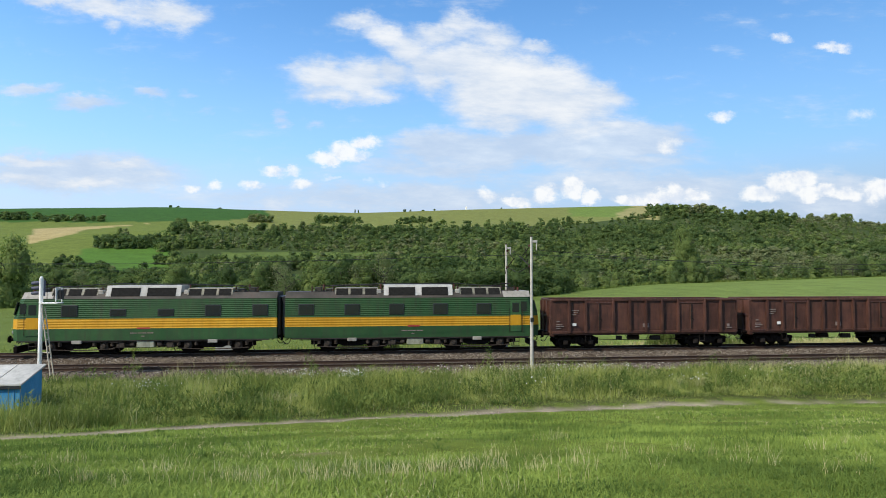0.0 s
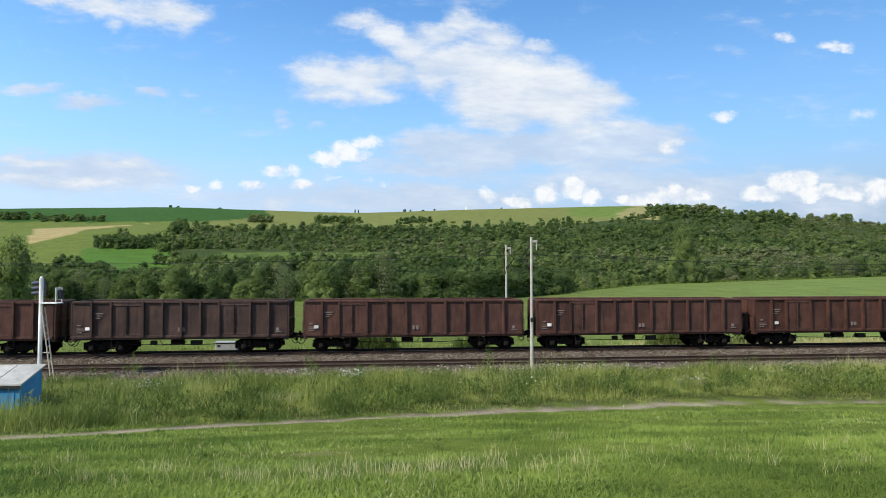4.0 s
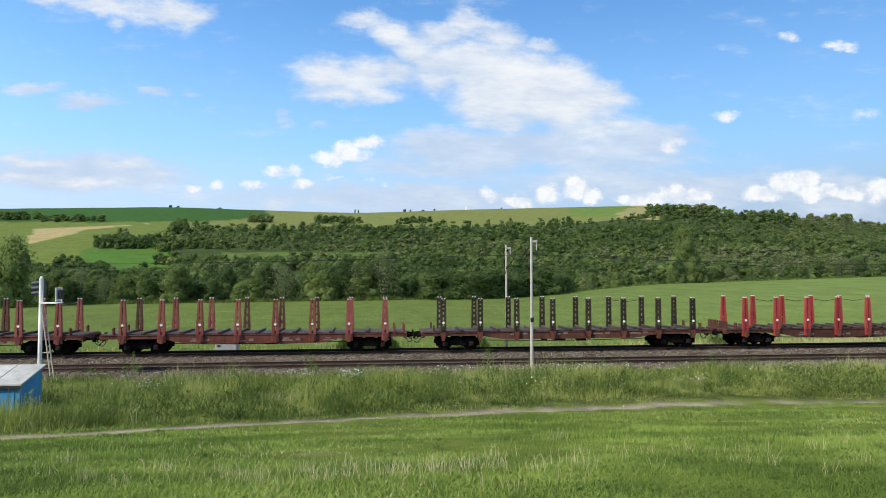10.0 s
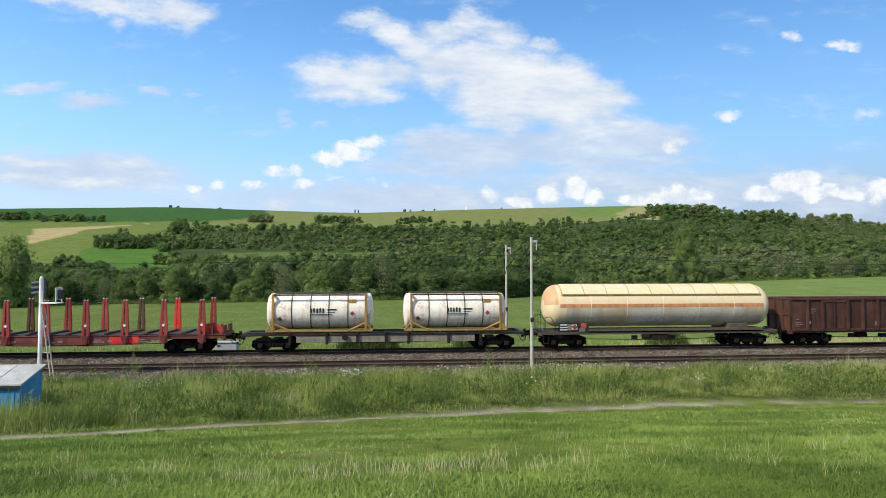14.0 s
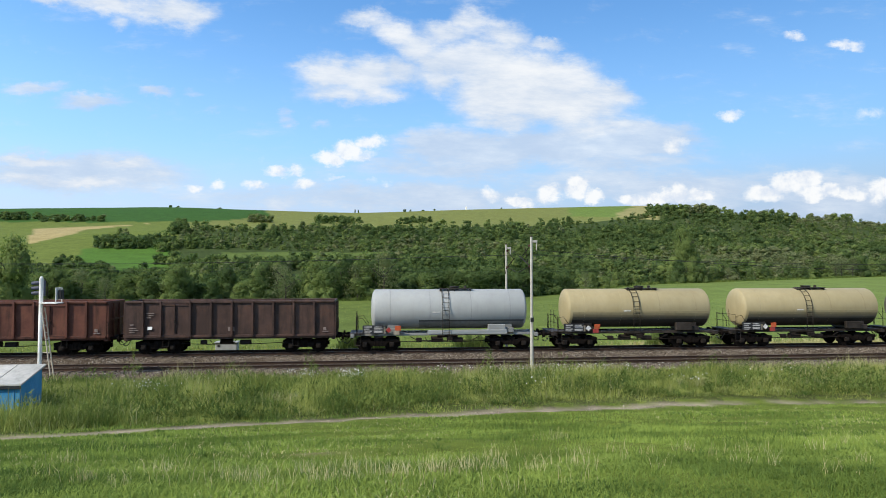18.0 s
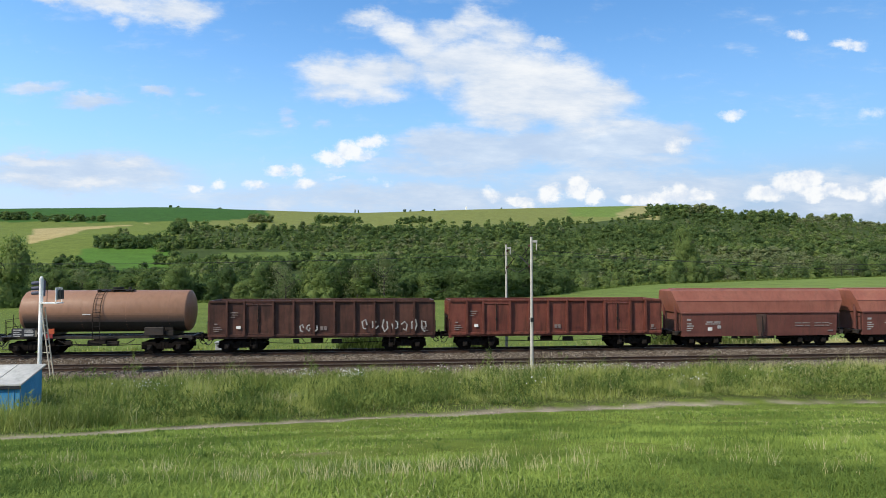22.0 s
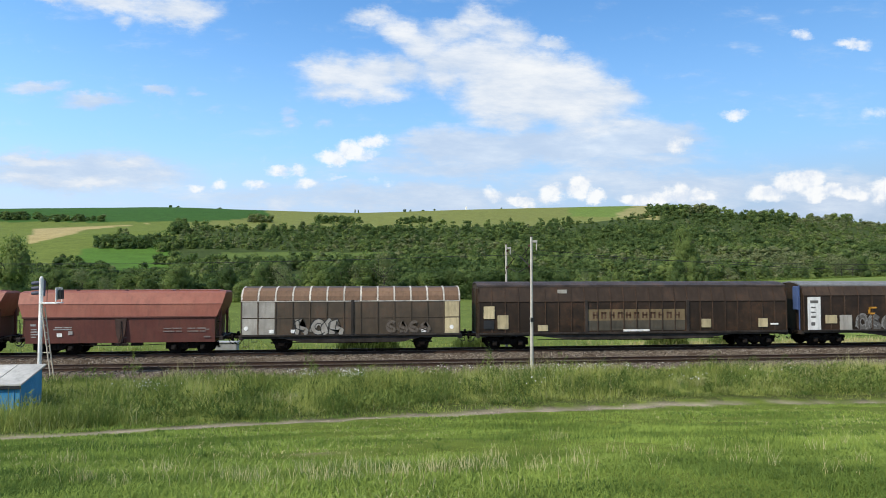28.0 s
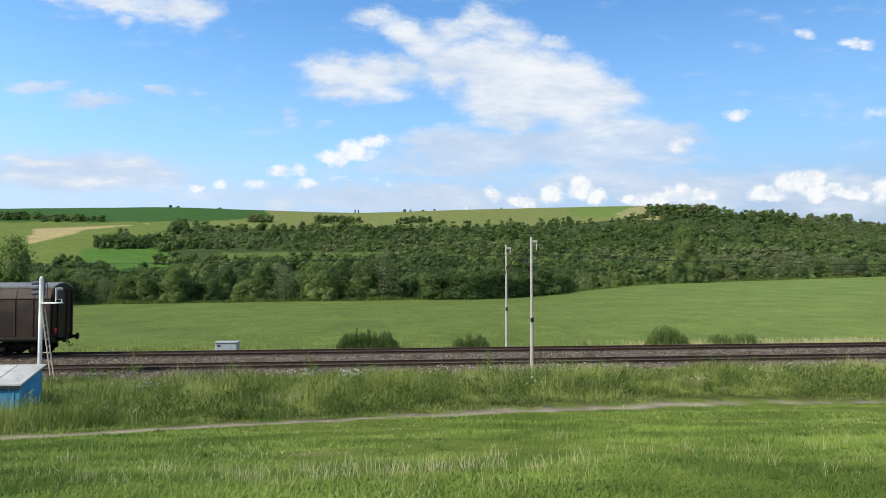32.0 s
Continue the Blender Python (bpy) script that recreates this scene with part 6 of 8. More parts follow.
def tank_wagon(length, tank_len, mat, label, r=1.36, zc=2.78, frame=DARK_FRAME, silver=False, camo=False, shift=0.35):
    ob = vehicle("tank_wagon", label, "tank wagon", length, "tank wagons of the train")
    running_ends(ob, length)
    underframe(ob, length, frame, (1.04, 1.2), 0.0, 0.95)
    tk = part("tank", Geo().lathe(dome(tank_len, r), 0, zc, 40), mat, ob, at=(shift, 0, 0))
    seam = shared(("seam", r, zc, mat.name), lambda: Geo().lathe([(-0.02, r + 0.001), (-0.015, r + 0.005), (0.015, r + 0.005), (0.02, r + 0.001)], 0, zc, 40))
    for x in (-tank_len * 0.38, -tank_len * 0.13, tank_len * 0.13, tank_len * 0.38):
        part("weld_band", seam, mat, tk, at=(x, 0, 0))
    for e in (-1, 1):
        g = Geo()
        for s in (-1, 1):
            g.plate([(-0.45, 1.2), (0.45, 1.2), (0.38, 1.78), (-0.38, 1.78)], s * 0.92 - 0.05, s * 0.92 + 0.05)
        g.box(-0.5, 0.5, -1.2, 1.2, 1.2, 1.52, 0.03)
        part("saddle", g, frame, ob, at=(shift + e * (tank_len * 0.36), 0, 0))
    # underside shade painted on: a dark belly strip, then steps up the flank
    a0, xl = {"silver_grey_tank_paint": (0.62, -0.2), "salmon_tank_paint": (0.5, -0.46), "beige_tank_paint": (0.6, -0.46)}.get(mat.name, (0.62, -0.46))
    part("belly", Geo().lathe([(tank_len * xl, r + 0.004), (tank_len / 2 - 0.32, r + 0.004)], 0, zc, 22, math.pi + a0, math.tau - a0), BELLY if not silver else SILVER_FRAME, tk, "dark belly with the underside's shade painted in")
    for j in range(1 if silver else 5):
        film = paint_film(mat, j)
        part("grime_film", Geo().lathe([(tank_len * xl, r + 0.0035 - 0.0004 * j), (tank_len / 2 - 0.32, r + 0.0035 - 0.0004 * j)], 0, zc, 4, math.pi + a0 - 0.09 * (j + 1), math.pi + a0 - 0.09 * j), film, tk, "graded underside shade painted on the flank")
    tank_ladder(ob, shift - 0.35, r, zc)
    end_platform(ob, -1, length)
    g = Geo().cyl((-0.5, -0.5, 1.0), (0.9, -0.5, 1.0), 0.16, 12).cyl((0.3, -1.2, 0.85), (0.3, 1.2, 0.85), 0.1, 10).box(0.1, 0.5, -1.3, -1.05, 0.7, 1.0, 0.03)
    g.tube([(-2.4, -1.25, 1.0), (-1.9, -1.25, 0.72), (1.8, -1.25, 0.72), (2.3, -1.25, 1.0)], 0.03, 6)
    part("outlet_pipe", g, STEEL, ob)
    part("equipment_box", Geo().box(2.9, 4.1, -1.36, -1.1, 1.25, 1.78, 0.03), frame if not silver else SILVER, ob)
    part("data_board", Geo().box(-length / 2 + 1.3, -length / 2 + 2.7, -1.40, -1.37, 1.22, 1.78, 0.006), BOARD_DARK, ob, "dark data board")
    bars(ob, "stencil", STENCIL_DIM, -length / 2 + 1.36, -1.405, 1.26, [(0.05, 0.0, 0.4, 0.06), (0.05, 0.11, 0.5, 0.07), (0.05, 0.24, 0.35, 0.07), (0.05, 0.38, 0.5, 0.07), (0.7, 0.03, 0.55, 0.14),
         (0.7, 0.25, 0.55, 0.08), (0.7, 0.38, 0.5, 0.06)], "white stencilled data lines")
    hazard_plates(ob, -length / 2 + 3.45, -1.385, 1.3, 1 if silver else 0)
    if silver:
        part("flask_shelf", Geo().box(-1.2, 4.2, -1.38, -1.15, 1.12, 1.42, 0.02), SILVER, ob)
    bars(tk, "stencil", STENCIL, -0.9 - shift, -r - 0.012, zc - 0.18, [(0, 0, 0.5, 0.06)], "small stencilled line")
    if camo:
        rs = random.Random(5)
        for k, (x, a0, w, hgt) in enumerate(((-4.6, 0.25, 0.8, 0.5), (-4.1, 0.7, 1.2, 0.5), (-3.4, 0.2, 0.9, 0.75), (-1.9, 0.35, 1.1, 0.35), (1.6, 0.3, 1.5, 0.95), (2.7, 0.05, 0.9, 0.4), (4.0, 0.15, 0.9, 0.5), (3.4, 0.55, 1.3, 0.3))):
            part("paint_patch", Geo().lathe([(x, r + 0.006 + 0.001 * k), (x + w, r + 0.006 + 0.001 * k)], 0, zc, 8, math.pi - a0 - hgt, math.pi - a0), CAMO_TAN, tk, "tan paint patch")
        part("tank_band", Geo().lathe([(-1.35, r + 0.02), (-1.25, r + 0.02)], 0, zc, 40), STEEL, tk)
    for e in (-1, 1):
        bogie(ob, e * (length / 2 - 2.35))
    return ob


BOARD_DARK = plain("black_board_paint", (0.02, 0.02, 0.022), 0.5)


GAS_LOWER = paint("greyed_lower_tank_paint", (0.52, 0.42, 0.25), (0.74, 0.70, 0.60), rust=(0.30, 0.19, 0.09), rust_amount=0.4, dirt=(0.33, 0.25, 0.16), dirt_amount=0.45, scale=0.45)
END_STAIN = paint("rust_stained_cream_paint", (0.70, 0.38, 0.17), (0.78, 0.50, 0.28), rust_amount=0.1, dirt_amount=0.1)


GAS_FRAME = paint("grimy_grey_brown_frame_paint", (0.085, 0.07, 0.05), (0.12, 0.10, 0.075), rust_amount=0.35, dirt_amount=0.5)


def gas_wagon(length):
    ob = vehicle("gas_tank_wagon", "long cream gas tank wagon with an orange band and rust stains", "tank wagon", length)
    running_ends(ob, length)
    underframe(ob, length, GAS_FRAME, (1.02, 1.25))
    r, zc, tl = 1.47, 2.95, 16.5
    tk = part("tank", Geo().lathe(dome(tl, r, 0.9, 9), 0, zc, 44), CREAM, ob, at=(0.2, 0, 0))
    part("orange_band", Geo().lathe([(-tl / 2 + 0.85, r + 0.006), (tl / 2 - 0.85, r + 0.006)], 0, zc, 4, math.pi - 0.12, math.pi + 0.05), ORANGE_BAND, tk, "faded orange band")
    part("lower_paint", Geo().lathe([(-tl / 2 + 1.3, r + 0.005), (tl / 2 - 0.85, r + 0.005)], 0, zc, 16, math.pi + 0.06, math.pi + 1.0), GAS_LOWER, tk, "greyed lower paint with dirt patches")
    cap = [(x - 0.006, q + 0.006) for x, q in dome(tl, r, 0.9, 9)[1:9]]
    part("end_stain", Geo().lathe(cap, 0, zc, 22, 0.2, math.pi - 0.1), END_STAIN, tk, "orange rust-stained upper end")
    shield = Geo().lathe([(-tl / 2 + 1.0, r + 0.07), (tl / 2 - 1.0, r + 0.07)], 0, zc, 22, 0.55, math.pi - 0.55)
    part("sunshield", shield, CREAM, tk, "cream sunshield sheet over the tank")
    g = Geo()
    for k in range(10):
        x = -tl / 2 + 1.0 + k * (tl - 2.0) / 9
        g.lathe([(x - 0.02, r + 0.085), (x + 0.02, r + 0.085)], 0, zc, 22, 0.5, math.pi - 0.5)
    part("sunshield_rib", g, OCHRE, tk)
    part("sunshield_edge", Geo().box(-tl / 2 + 1.0, tl / 2 - 1.0, -1.36, -1.31, zc + 0.80, zc + 0.86), OCHRE, tk)
    seam = Geo().lathe([(-0.02, r), (-0.015, r + 0.012), (0.015, r + 0.012), (0.02, r)], 0, zc, 44)
    for x in (-5.2, -2.6, 0, 2.6, 5.2):
        part("weld_band", seam, CREAM, tk, at=(x, 0, 0))
    for e in (-1, 1):
        part("saddle", Geo().box(-0.7, 0.7, -1.2, 1.2, 1.22, 1.72, 0.04), GAS_FRAME, ob, at=(e * 5.8, 0, 0))
    part("side_skirt", Geo().box(-5.2, 7.6, -1.37, -1.3, 1.12, 1.42, 0.01), GAS_FRAME, ob)
    end_platform(ob, -1, length)
    part("data_board", Geo().box(-7.3, -5.2, -1.40, -1.37, 1.25, 1.85, 0.006), BOARD_DARK, ob, "dark data board")
    bars(ob, "stencil", STENCIL, -7.2, -1.405, 1.32, [(0, 0, 0.5, 0.08), (0, 0.16, 0.6, 0.08), (0, 0.34, 0.5, 0.08), (0.75, 0.05, 0.45, 0.16), (0.75, 0.3, 0.45, 0.1)], "white stencilled data lines")
    hazard_plates(ob, -5.75, -1.405, 1.38, 1)
    part("valve_box", Geo().box(-0.6, 0.6, -1.3, -0.7, 0.62, 1.0, 0.03), STEEL, ob)
    for e in (-1, 1):
        bogie(ob, e * (length / 2 - 2.5))
    return ob


def container_flat(length):
    ob = vehicle("container_flat_wagon", "grey skeletal container flat wagon carrying two tank containers", "freight wagon", length)
    running_ends(ob, length, GREY_PAINT)
    underframe(ob, length, DARK_FRAME, (1.12, 1.28))
    post = shared("flat_stud", lambda: Geo().box(-0.09, 0.09, -0.05, 0.05, 0.55, 1.34, 0.015))
    for x in (-6.3, -3.9, -1.9, 0.0, 1.5, 4.2, 6.4):
        part("stanchion", post, STEEL, ob, at=(x, -1.40, 0))
    part("lower_sill", Geo().box(-5.9, 6.0, -1.32, -1.22, 0.66, 1.13, 0.02), GREY_PAINT, ob)
    part("hand_brake_wheel", shared("hand_wheel2", lambda: Geo().cyl((0, 0, 0), (0, -0.04, 0), 0.2, 14)), STEEL, ob, at=(-2.7, -1.42, 1.0))
    for e in (-1, 1):
        bogie(ob, e * (length / 2 - 2.6))
    return ob


DARK_RUST = paint("dark_rusty_steel", (0.05, 0.028, 0.016), rust_amount=0.5)


def tank_container(label):
    """Swap tank in a mustard frame; the bodies of the two differ only in wear."""
    ob = thing("tank_container", label, "tank container", "tank containers on the flat wagon")
    ob["length"] = 7.1
    r, zc = 1.17, 2.72
    tk = part("tank", Geo().lathe(dome(7.1, r, 0.3), 0, zc, 40), TANK_WHITE, ob, "white tank shell streaked with rust")
    band = Geo().lathe([(-0.03, r + 0.004), (-0.03, r + 0.025), (0.03, r + 0.025), (0.03, r + 0.004)], 0, zc, 40)
    for x in (-1.85, -0.6, 0.6, 1.85):
        part("band", band, STEEL, tk, at=(x, 0, 0))
    for e in (-1, 1):
        for s in (-1, 1):
            part("corner_post", Geo().box(-0.075, 0.075, -0.08, 0.08, 1.36, 3.86, 0.015), OCHRE, ob, at=(e * 3.05, s * 1.17, 0))
            g = Geo().tube([(0, 0, 1.95), (-e * 1.15, 0, 1.42)], 0.07, 6).tube([(0, 0, 2.0), (e * 0.45, 0, 1.42)], 0.06, 6)
            part("brace", g, OCHRE, ob, at=(e * 3.05, s * 1.18, 0))
        part("end_beam", Geo().box(-0.07, 0.07, -1.1, 1.1, 1.38, 1.52, 0.015).box(-0.07, 0.07, -1.1, 1.1, 3.72, 3.86, 0.015), OCHRE, ob, at=(e * 3.05, 0, 0))
    for s in (-1, 1):
        part("bottom_rail", Geo().box(-3.5, 3.5, s * 1.17 - 0.05, s * 1.17 + 0.05, 1.36, 1.48, 0.012), OCHRE, ob)
    part("walkway", Geo().box(-3.1, 3.1, -0.35, 0.35, zc + r + 0.03, zc + r + 0.08, 0.01), ROOF_GREY, ob)
    for s in (-1, 1):
        part("top_rail", Geo().box(-2.97, 2.97, s * 1.17 - 0.05, s * 1.17 + 0.05, 3.76, 3.86, 0.012), DARK_RUST, ob, "dark rusty top rail")
    y = -r - 0.006
    bars(tk, "lettering", BLACK, -0.62, y - 0.028, zc - 0.1, [(k * 0.2, 0.02 * (k % 2), 0.11, 0.30) for k in range(5)], "dark maker's lettering as plain bars")
    bars(tk, "lettering", BLACK, 0.5, y - 0.012, zc - 0.1, [(0, 0.16, 0.62, 0.1), (0, 0.02, 0.5, 0.04), (-1.1, -0.14, 1.4, 0.05)], "dark lettering as plain bars")
    part("data_plate", Geo().box(1.9, 2.4, -1.05, -1.035, 3.0, 3.5, 0.004), OCHRE, ob, "ochre data plate")
    for x, mt in ((-2.6, BOARD_DARK), (2.15, RED)):
        z = zc - (0.15 if mt is RED else 0.5)
        part("hazard_diamond", Geo().plate([(x - 0.16, z), (x, z - 0.16), (x + 0.16, z), (x, z + 0.16)], y - 0.02, y), mt, ob, "hazard diamond sign")
    return ob


def hopper_wagon(length, label, seed=0):
    ob = vehicle("hopper_wagon", label, "hopper wagon", length, "covered hopper wagons of the train")
    running_ends(ob, length)
    underframe(ob, length, DARK_FRAME, (0.98, 1.15), 0.0, 1.0)
    hx = length / 2 - 0.62
    # lower body, slightly drawn in towards the rails
    low = Geo()
    x0, x1 = hx - 0.40, hx - 0.28
    prof = [(-1.29, 0.80), (-1.45, 2.43), (1.45, 2.43), (1.29, 0.80)]
    vs = [(-x0, y, z) for y, z in prof] + [(x0, y, z) for y, z in prof]
    low.add(vs, [(0, 1, 5, 4), (1, 2, 6, 5), (2, 3, 7, 6), (3, 0, 4, 7), (0, 1, 2, 3), (4, 5, 6, 7)])
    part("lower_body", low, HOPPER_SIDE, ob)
    # upper hopper: flares out lengthwise, folds in over the roof
    up = Geo()
    rings = [(x1, 1.47, 2.47), (hx + 0.04, 1.38, 3.28), (hx + 0.18, 0.95, 3.98), (hx + 0.10, 0.6, 4.10)]
    vs = []
    for xx, yy, zz in rings:
        vs += [(-xx, -yy, zz), (xx, -yy, zz), (xx, yy, zz), (-xx, yy, zz)]
    fs = [(k * 4 + i, k * 4 + (i + 1) % 4, (k + 1) * 4 + (i + 1) % 4, (k + 1) * 4 + i) for k in range(3) for i in range(4)] + [(0, 1, 2, 3), (12, 13, 14, 15)]
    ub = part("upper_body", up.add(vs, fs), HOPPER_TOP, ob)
    part("waist_rail", Geo().box(-x1 - 0.03, x1 + 0.03, -1.52, -1.44, 2.40, 2.50, 0.015).box(-x1 - 0.03, x1 + 0.03, 1.44, 1.52, 2.40, 2.50, 0.015), HOPPER_SIDE, ob)
    part("roof_fold", Geo().box(-hx, hx, -1.40, -1.37, 3.26, 3.29).box(-hx, hx, 1.37, 1.40, 3.26, 3.29), HOPPER_SIDE, ub)
    for k in range(4):
        part("roof_lid", Geo().box(-hx + 0.3 + k * (2 * hx - 0.4) / 4, -hx + 0.1 + (k + 1) * (2 * hx - 0.4) / 4, -0.55, 0.55, 4.09, 4.16, 0.02), HOPPER_TOP, ub)
    # discharge chute in the middle
    part("chute", Geo().plate([(-0.36, 2.36), (0.36, 2.36), (0.28, 1.45), (0.10, 0.80), (-0.10, 0.80), (-0.28, 1.45)], -1.50, -1.30), BROWN_GREY, ob, "dark discharge chute")
    part("chute_lever", Geo().tube([(0.05, -1.52, 2.2), (0.05, -1.56, 1.3), (-0.1, -1.56, 0.7)], 0.025, 5).box(-0.35, 0.45, -1.5, -1.3, 0.62, 0.78, 0.02), STEEL, ob)
    for e in (-1, 1):
        g = Geo()
        for s in (-1, 1):
            g.tube([(e * (x0 + 0.1), s * 1.3, 1.1), (e * (x0 + 0.1), s * 1.3, 2.5)], 0.02, 5)
            g.tube([(e * (hx - 0.05), s * 1.2, 1.1), (e * (hx - 0.05), s * 1.2, 2.1), (e * (x0 + 0.1), s * 1.3, 2.1)], 0.02, 5)
        for z in (1.5, 1.8, 2.1, 2.4, 2.7, 3.0):
            g.tube([(e * (x0 + 0.12), -0.9, z), (e * (x0 + 0.12), -0.45, z)], 0.015, 5)
        part("end_ladder", g, STEEL, ob)
        part("end_post", Geo().box(e * (x0 + 0.25) - 0.08, e * (x0 + 0.25) + 0.08, -1.0, -0.85, 1.1, 3.2, 0.02).box(e * (x0 + 0.25) - 0.08, e * (x0 + 0.25) + 0.08, 0.85, 1.0, 1.1, 3.2, 0.02), HOPPER_SIDE, ob)
        part("end_deck", Geo().box(e * (hx - 0.25) - 0.4, e * (hx - 0.25) + 0.4, -1.3, 1.3, 1.12, 1.17, 0.01), DARK_FRAME, ob)
    y = -1.42
    tilt = lambda z: -1.30 - 0.15 * (z - 0.9) / 1.53 - 0.012
    for dx, dz, w, h in ((0.35, 1.9, 0.3, 0.14), (0.35, 1.66, 0.35, 0.07), (0.35, 1.5, 0.5, 0.08), (0.35, 1.34, 0.45, 0.07), (0.35, 1.18, 0.3, 0.07)):
        bars(ob, "stencil", STENCIL_DIM, -x0 + dx, tilt(dz), dz, [(0, 0, w, h)], "white stencilled line")
    bars(ob, "stencil", STENCIL_DIM, -x0 + 1.7, tilt(1.7), 1.35, [(0.1, 0.42, 0.45, 0.08), (0.62, 0.42, 0.5, 0.08), (0, 0.3, 1.1, 0.05), (0.9, 0.0, 0.26, 0.22)], "white stencilled block")
    part("label_plate", Geo().box(0, 0.32, 0, 0.012, 0, 0.24, 0.004), WHITE, ob, "white label plate", at=(-x0 + 1.9, tilt(1.3) - 0.01, 1.2))
    for dx in (2.6, 4.1):
        bars(ob, "stencil", STENCIL_FAINT, dx, tilt(1.7), 1.42, [(0, 0.24, 0.5, 0.08), (0.58, 0.24, 0.57, 0.08), (0, 0.06, 0.7, 0.07), (0.78, 0.06, 0.37, 0.07)], "faded white lettering block")
    bars(ob, "stencil", STENCIL_FAINT, x0 - 0.7, tilt(1.5), 1.1, [(0, 0, 0.4, 0.1), (0.1, 0.5, 0.25, 0.2), (-5.3, 0.0, 0.5, 0.08)], "faded stencilled marks")
    for e in (-1, 1):
        bogie(ob, e * (length / 2 - 2.75))
    return ob


def body_shell(profile, x0, x1):
    """A closed body of one cross-section, with a thickness given by its ends."""
    return Geo().prism(profile, x0, x1)


RIB_PALE = paint("chipped_cream_rib_paint", (0.50, 0.46, 0.39), rust_amount=0.4, dirt_amount=0.5)


def box_wagon(length):
    """Two-axle sliding-wall wagon with a ribbed, rounded roof side."""
    ob = vehicle("two_axle_sliding_wall_wagon", "grimy two-axle sliding-wall wagon with pale roof ribs and graffiti", "box wagon", length)
    running_ends(ob, length)
    underframe(ob, length, DARK_FRAME, (0.95, 1.14), 0.28)
    h = length / 2 - 0.62
    prof = [(-1.36, 1.10), (-1.44, 1.16), (-1.44, 3.42), (-1.36, 3.75), (-1.12, 4.06), (-0.7, 4.26), (0, 4.36), (0.7, 4.26), (1.12, 4.06), (1.36, 3.75), (1.44, 3.42), (1.44, 1.16), (1.36, 1.10)]
    part("body", Geo().prism(prof, -h, h), BOX_OLIVE, ob)
    n = 13
    w = 2 * h / n
    arc = [(-1.465, 3.40), (-1.385, 3.75), (-1.14, 4.08), (-0.7, 4.285), (0, 4.385)]
    rib = Geo()
    for (ya, za), (yb, zb) in zip(arc, arc[1:]):
        rib.add([(-0.05, ya, za), (0.05, ya, za), (0.05, yb, zb), (-0.05, yb, zb), (-0.05, ya + 0.05, za - 0.05), (0.05, ya + 0.05, za - 0.05), (0.05, yb + 0.02, zb - 0.05), (-0.05, yb + 0.02, zb - 0.05)],
                [(0, 1, 2, 3), (0, 4, 7, 3), (1, 5, 6, 2), (4, 5, 6, 7), (0, 1, 5, 4), (3, 2, 6, 7)])
    wall_rib = Geo().box(-0.04, 0.04, -1.475, -1.43, 1.2, 3.40, 0.01)
    for i in range(n + 1):
        x = -h + i * w
        part("roof_rib", rib, RIB_PALE, ob, "pale roof rib", at=(min(max(x, -h + 0.06), h - 0.06), 0, 0))
        part("wall_rib", wall_rib, BOX_OLIVE, ob, at=(min(max(x, -h + 0.06), h - 0.06), 0, 0))
    rp = Geo()
    rpan = [(-1.446, 3.46), (-1.372, 3.75), (-1.13, 4.07), (-0.72, 4.272)]
    for (ya, za), (yb, zb) in zip(rpan, rpan[1:]):
        rp.add([(-w / 2 + 0.07, ya, za), (w / 2 - 0.07, ya, za), (w / 2 - 0.07, yb, zb), (-w / 2 + 0.07, yb, zb)], [(0, 1, 2, 3)])
    for i in range(n):
        part("roof_panel", rp, ROOF_TAN, ob, "brown roof-side panel", at=(-h + (i + 0.5) * w, -0.006, 0.004))
    for xx in (0.0,):
        part("door_seam", Geo().box(-0.09, 0.09, -1.50, -1.43, 1.16, 3.5, 0.01), DARK_FRAME, ob)
    part("roof_edge", Geo().box(-h, h, -1.475, -1.43, 3.37, 3.44, 0.01), RIB_PALE, ob)
    part("bottom_rail", Geo().box(-h, h, -1.49, -1.42, 1.10, 1.22, 0.015), DARK_FRAME, ob)
    part("mid_rail", Geo().box(-h, h, -1.462, -1.43, 2.28, 2.33, 0.005), BOX_OLIVE, ob)
    panel = Geo().box(-w / 2 + 0.05, w / 2 - 0.05, -1.456, -1.44, 1.24, 2.27)
    top_panel = Geo().box(-w / 2 + 0.05, w / 2 - 0.05, -1.456, -1.44, 2.34, 3.36)
    for i, mt in ((0, LIGHT_GREY), (1, LIGHT_GREY), (n - 1, TAN_PANEL)):
        for k, g in enumerate((panel, top_panel)):
            q = Geo().add(g.v, g.f)
            part("wall_panel", q, mt, ob, "pale repainted wall panel", at=(-h + (i + 0.5) * w, -0.003, 0))
    graffiti(ob, LIGHT_GREY, -3.9, -0.5, 1.24, 2.32, -1.482, 3, 3, 0.09, "silver sprayed graffiti shapes", BLACK)
    graffiti(ob, BOX_SPRAY, 2.2, 5.2, 1.32, 2.15, -1.482, 4, 8, 0.06, "faded brown graffiti", BOX_OLIVE)
    for x in (-h + 0.35, h - 0.6):
        part("round_sign", Geo().cyl((x, -1.47, 1.65), (x, -1.485, 1.65), 0.14, 16), WHITE, ob)
    for x in (-5.4, 4.6, -4.0):
        part("label_plate", Geo().box(x, x + 0.3, -1.49, -1.478, 1.32, 1.55, 0.004), WHITE, ob, "white label plate")
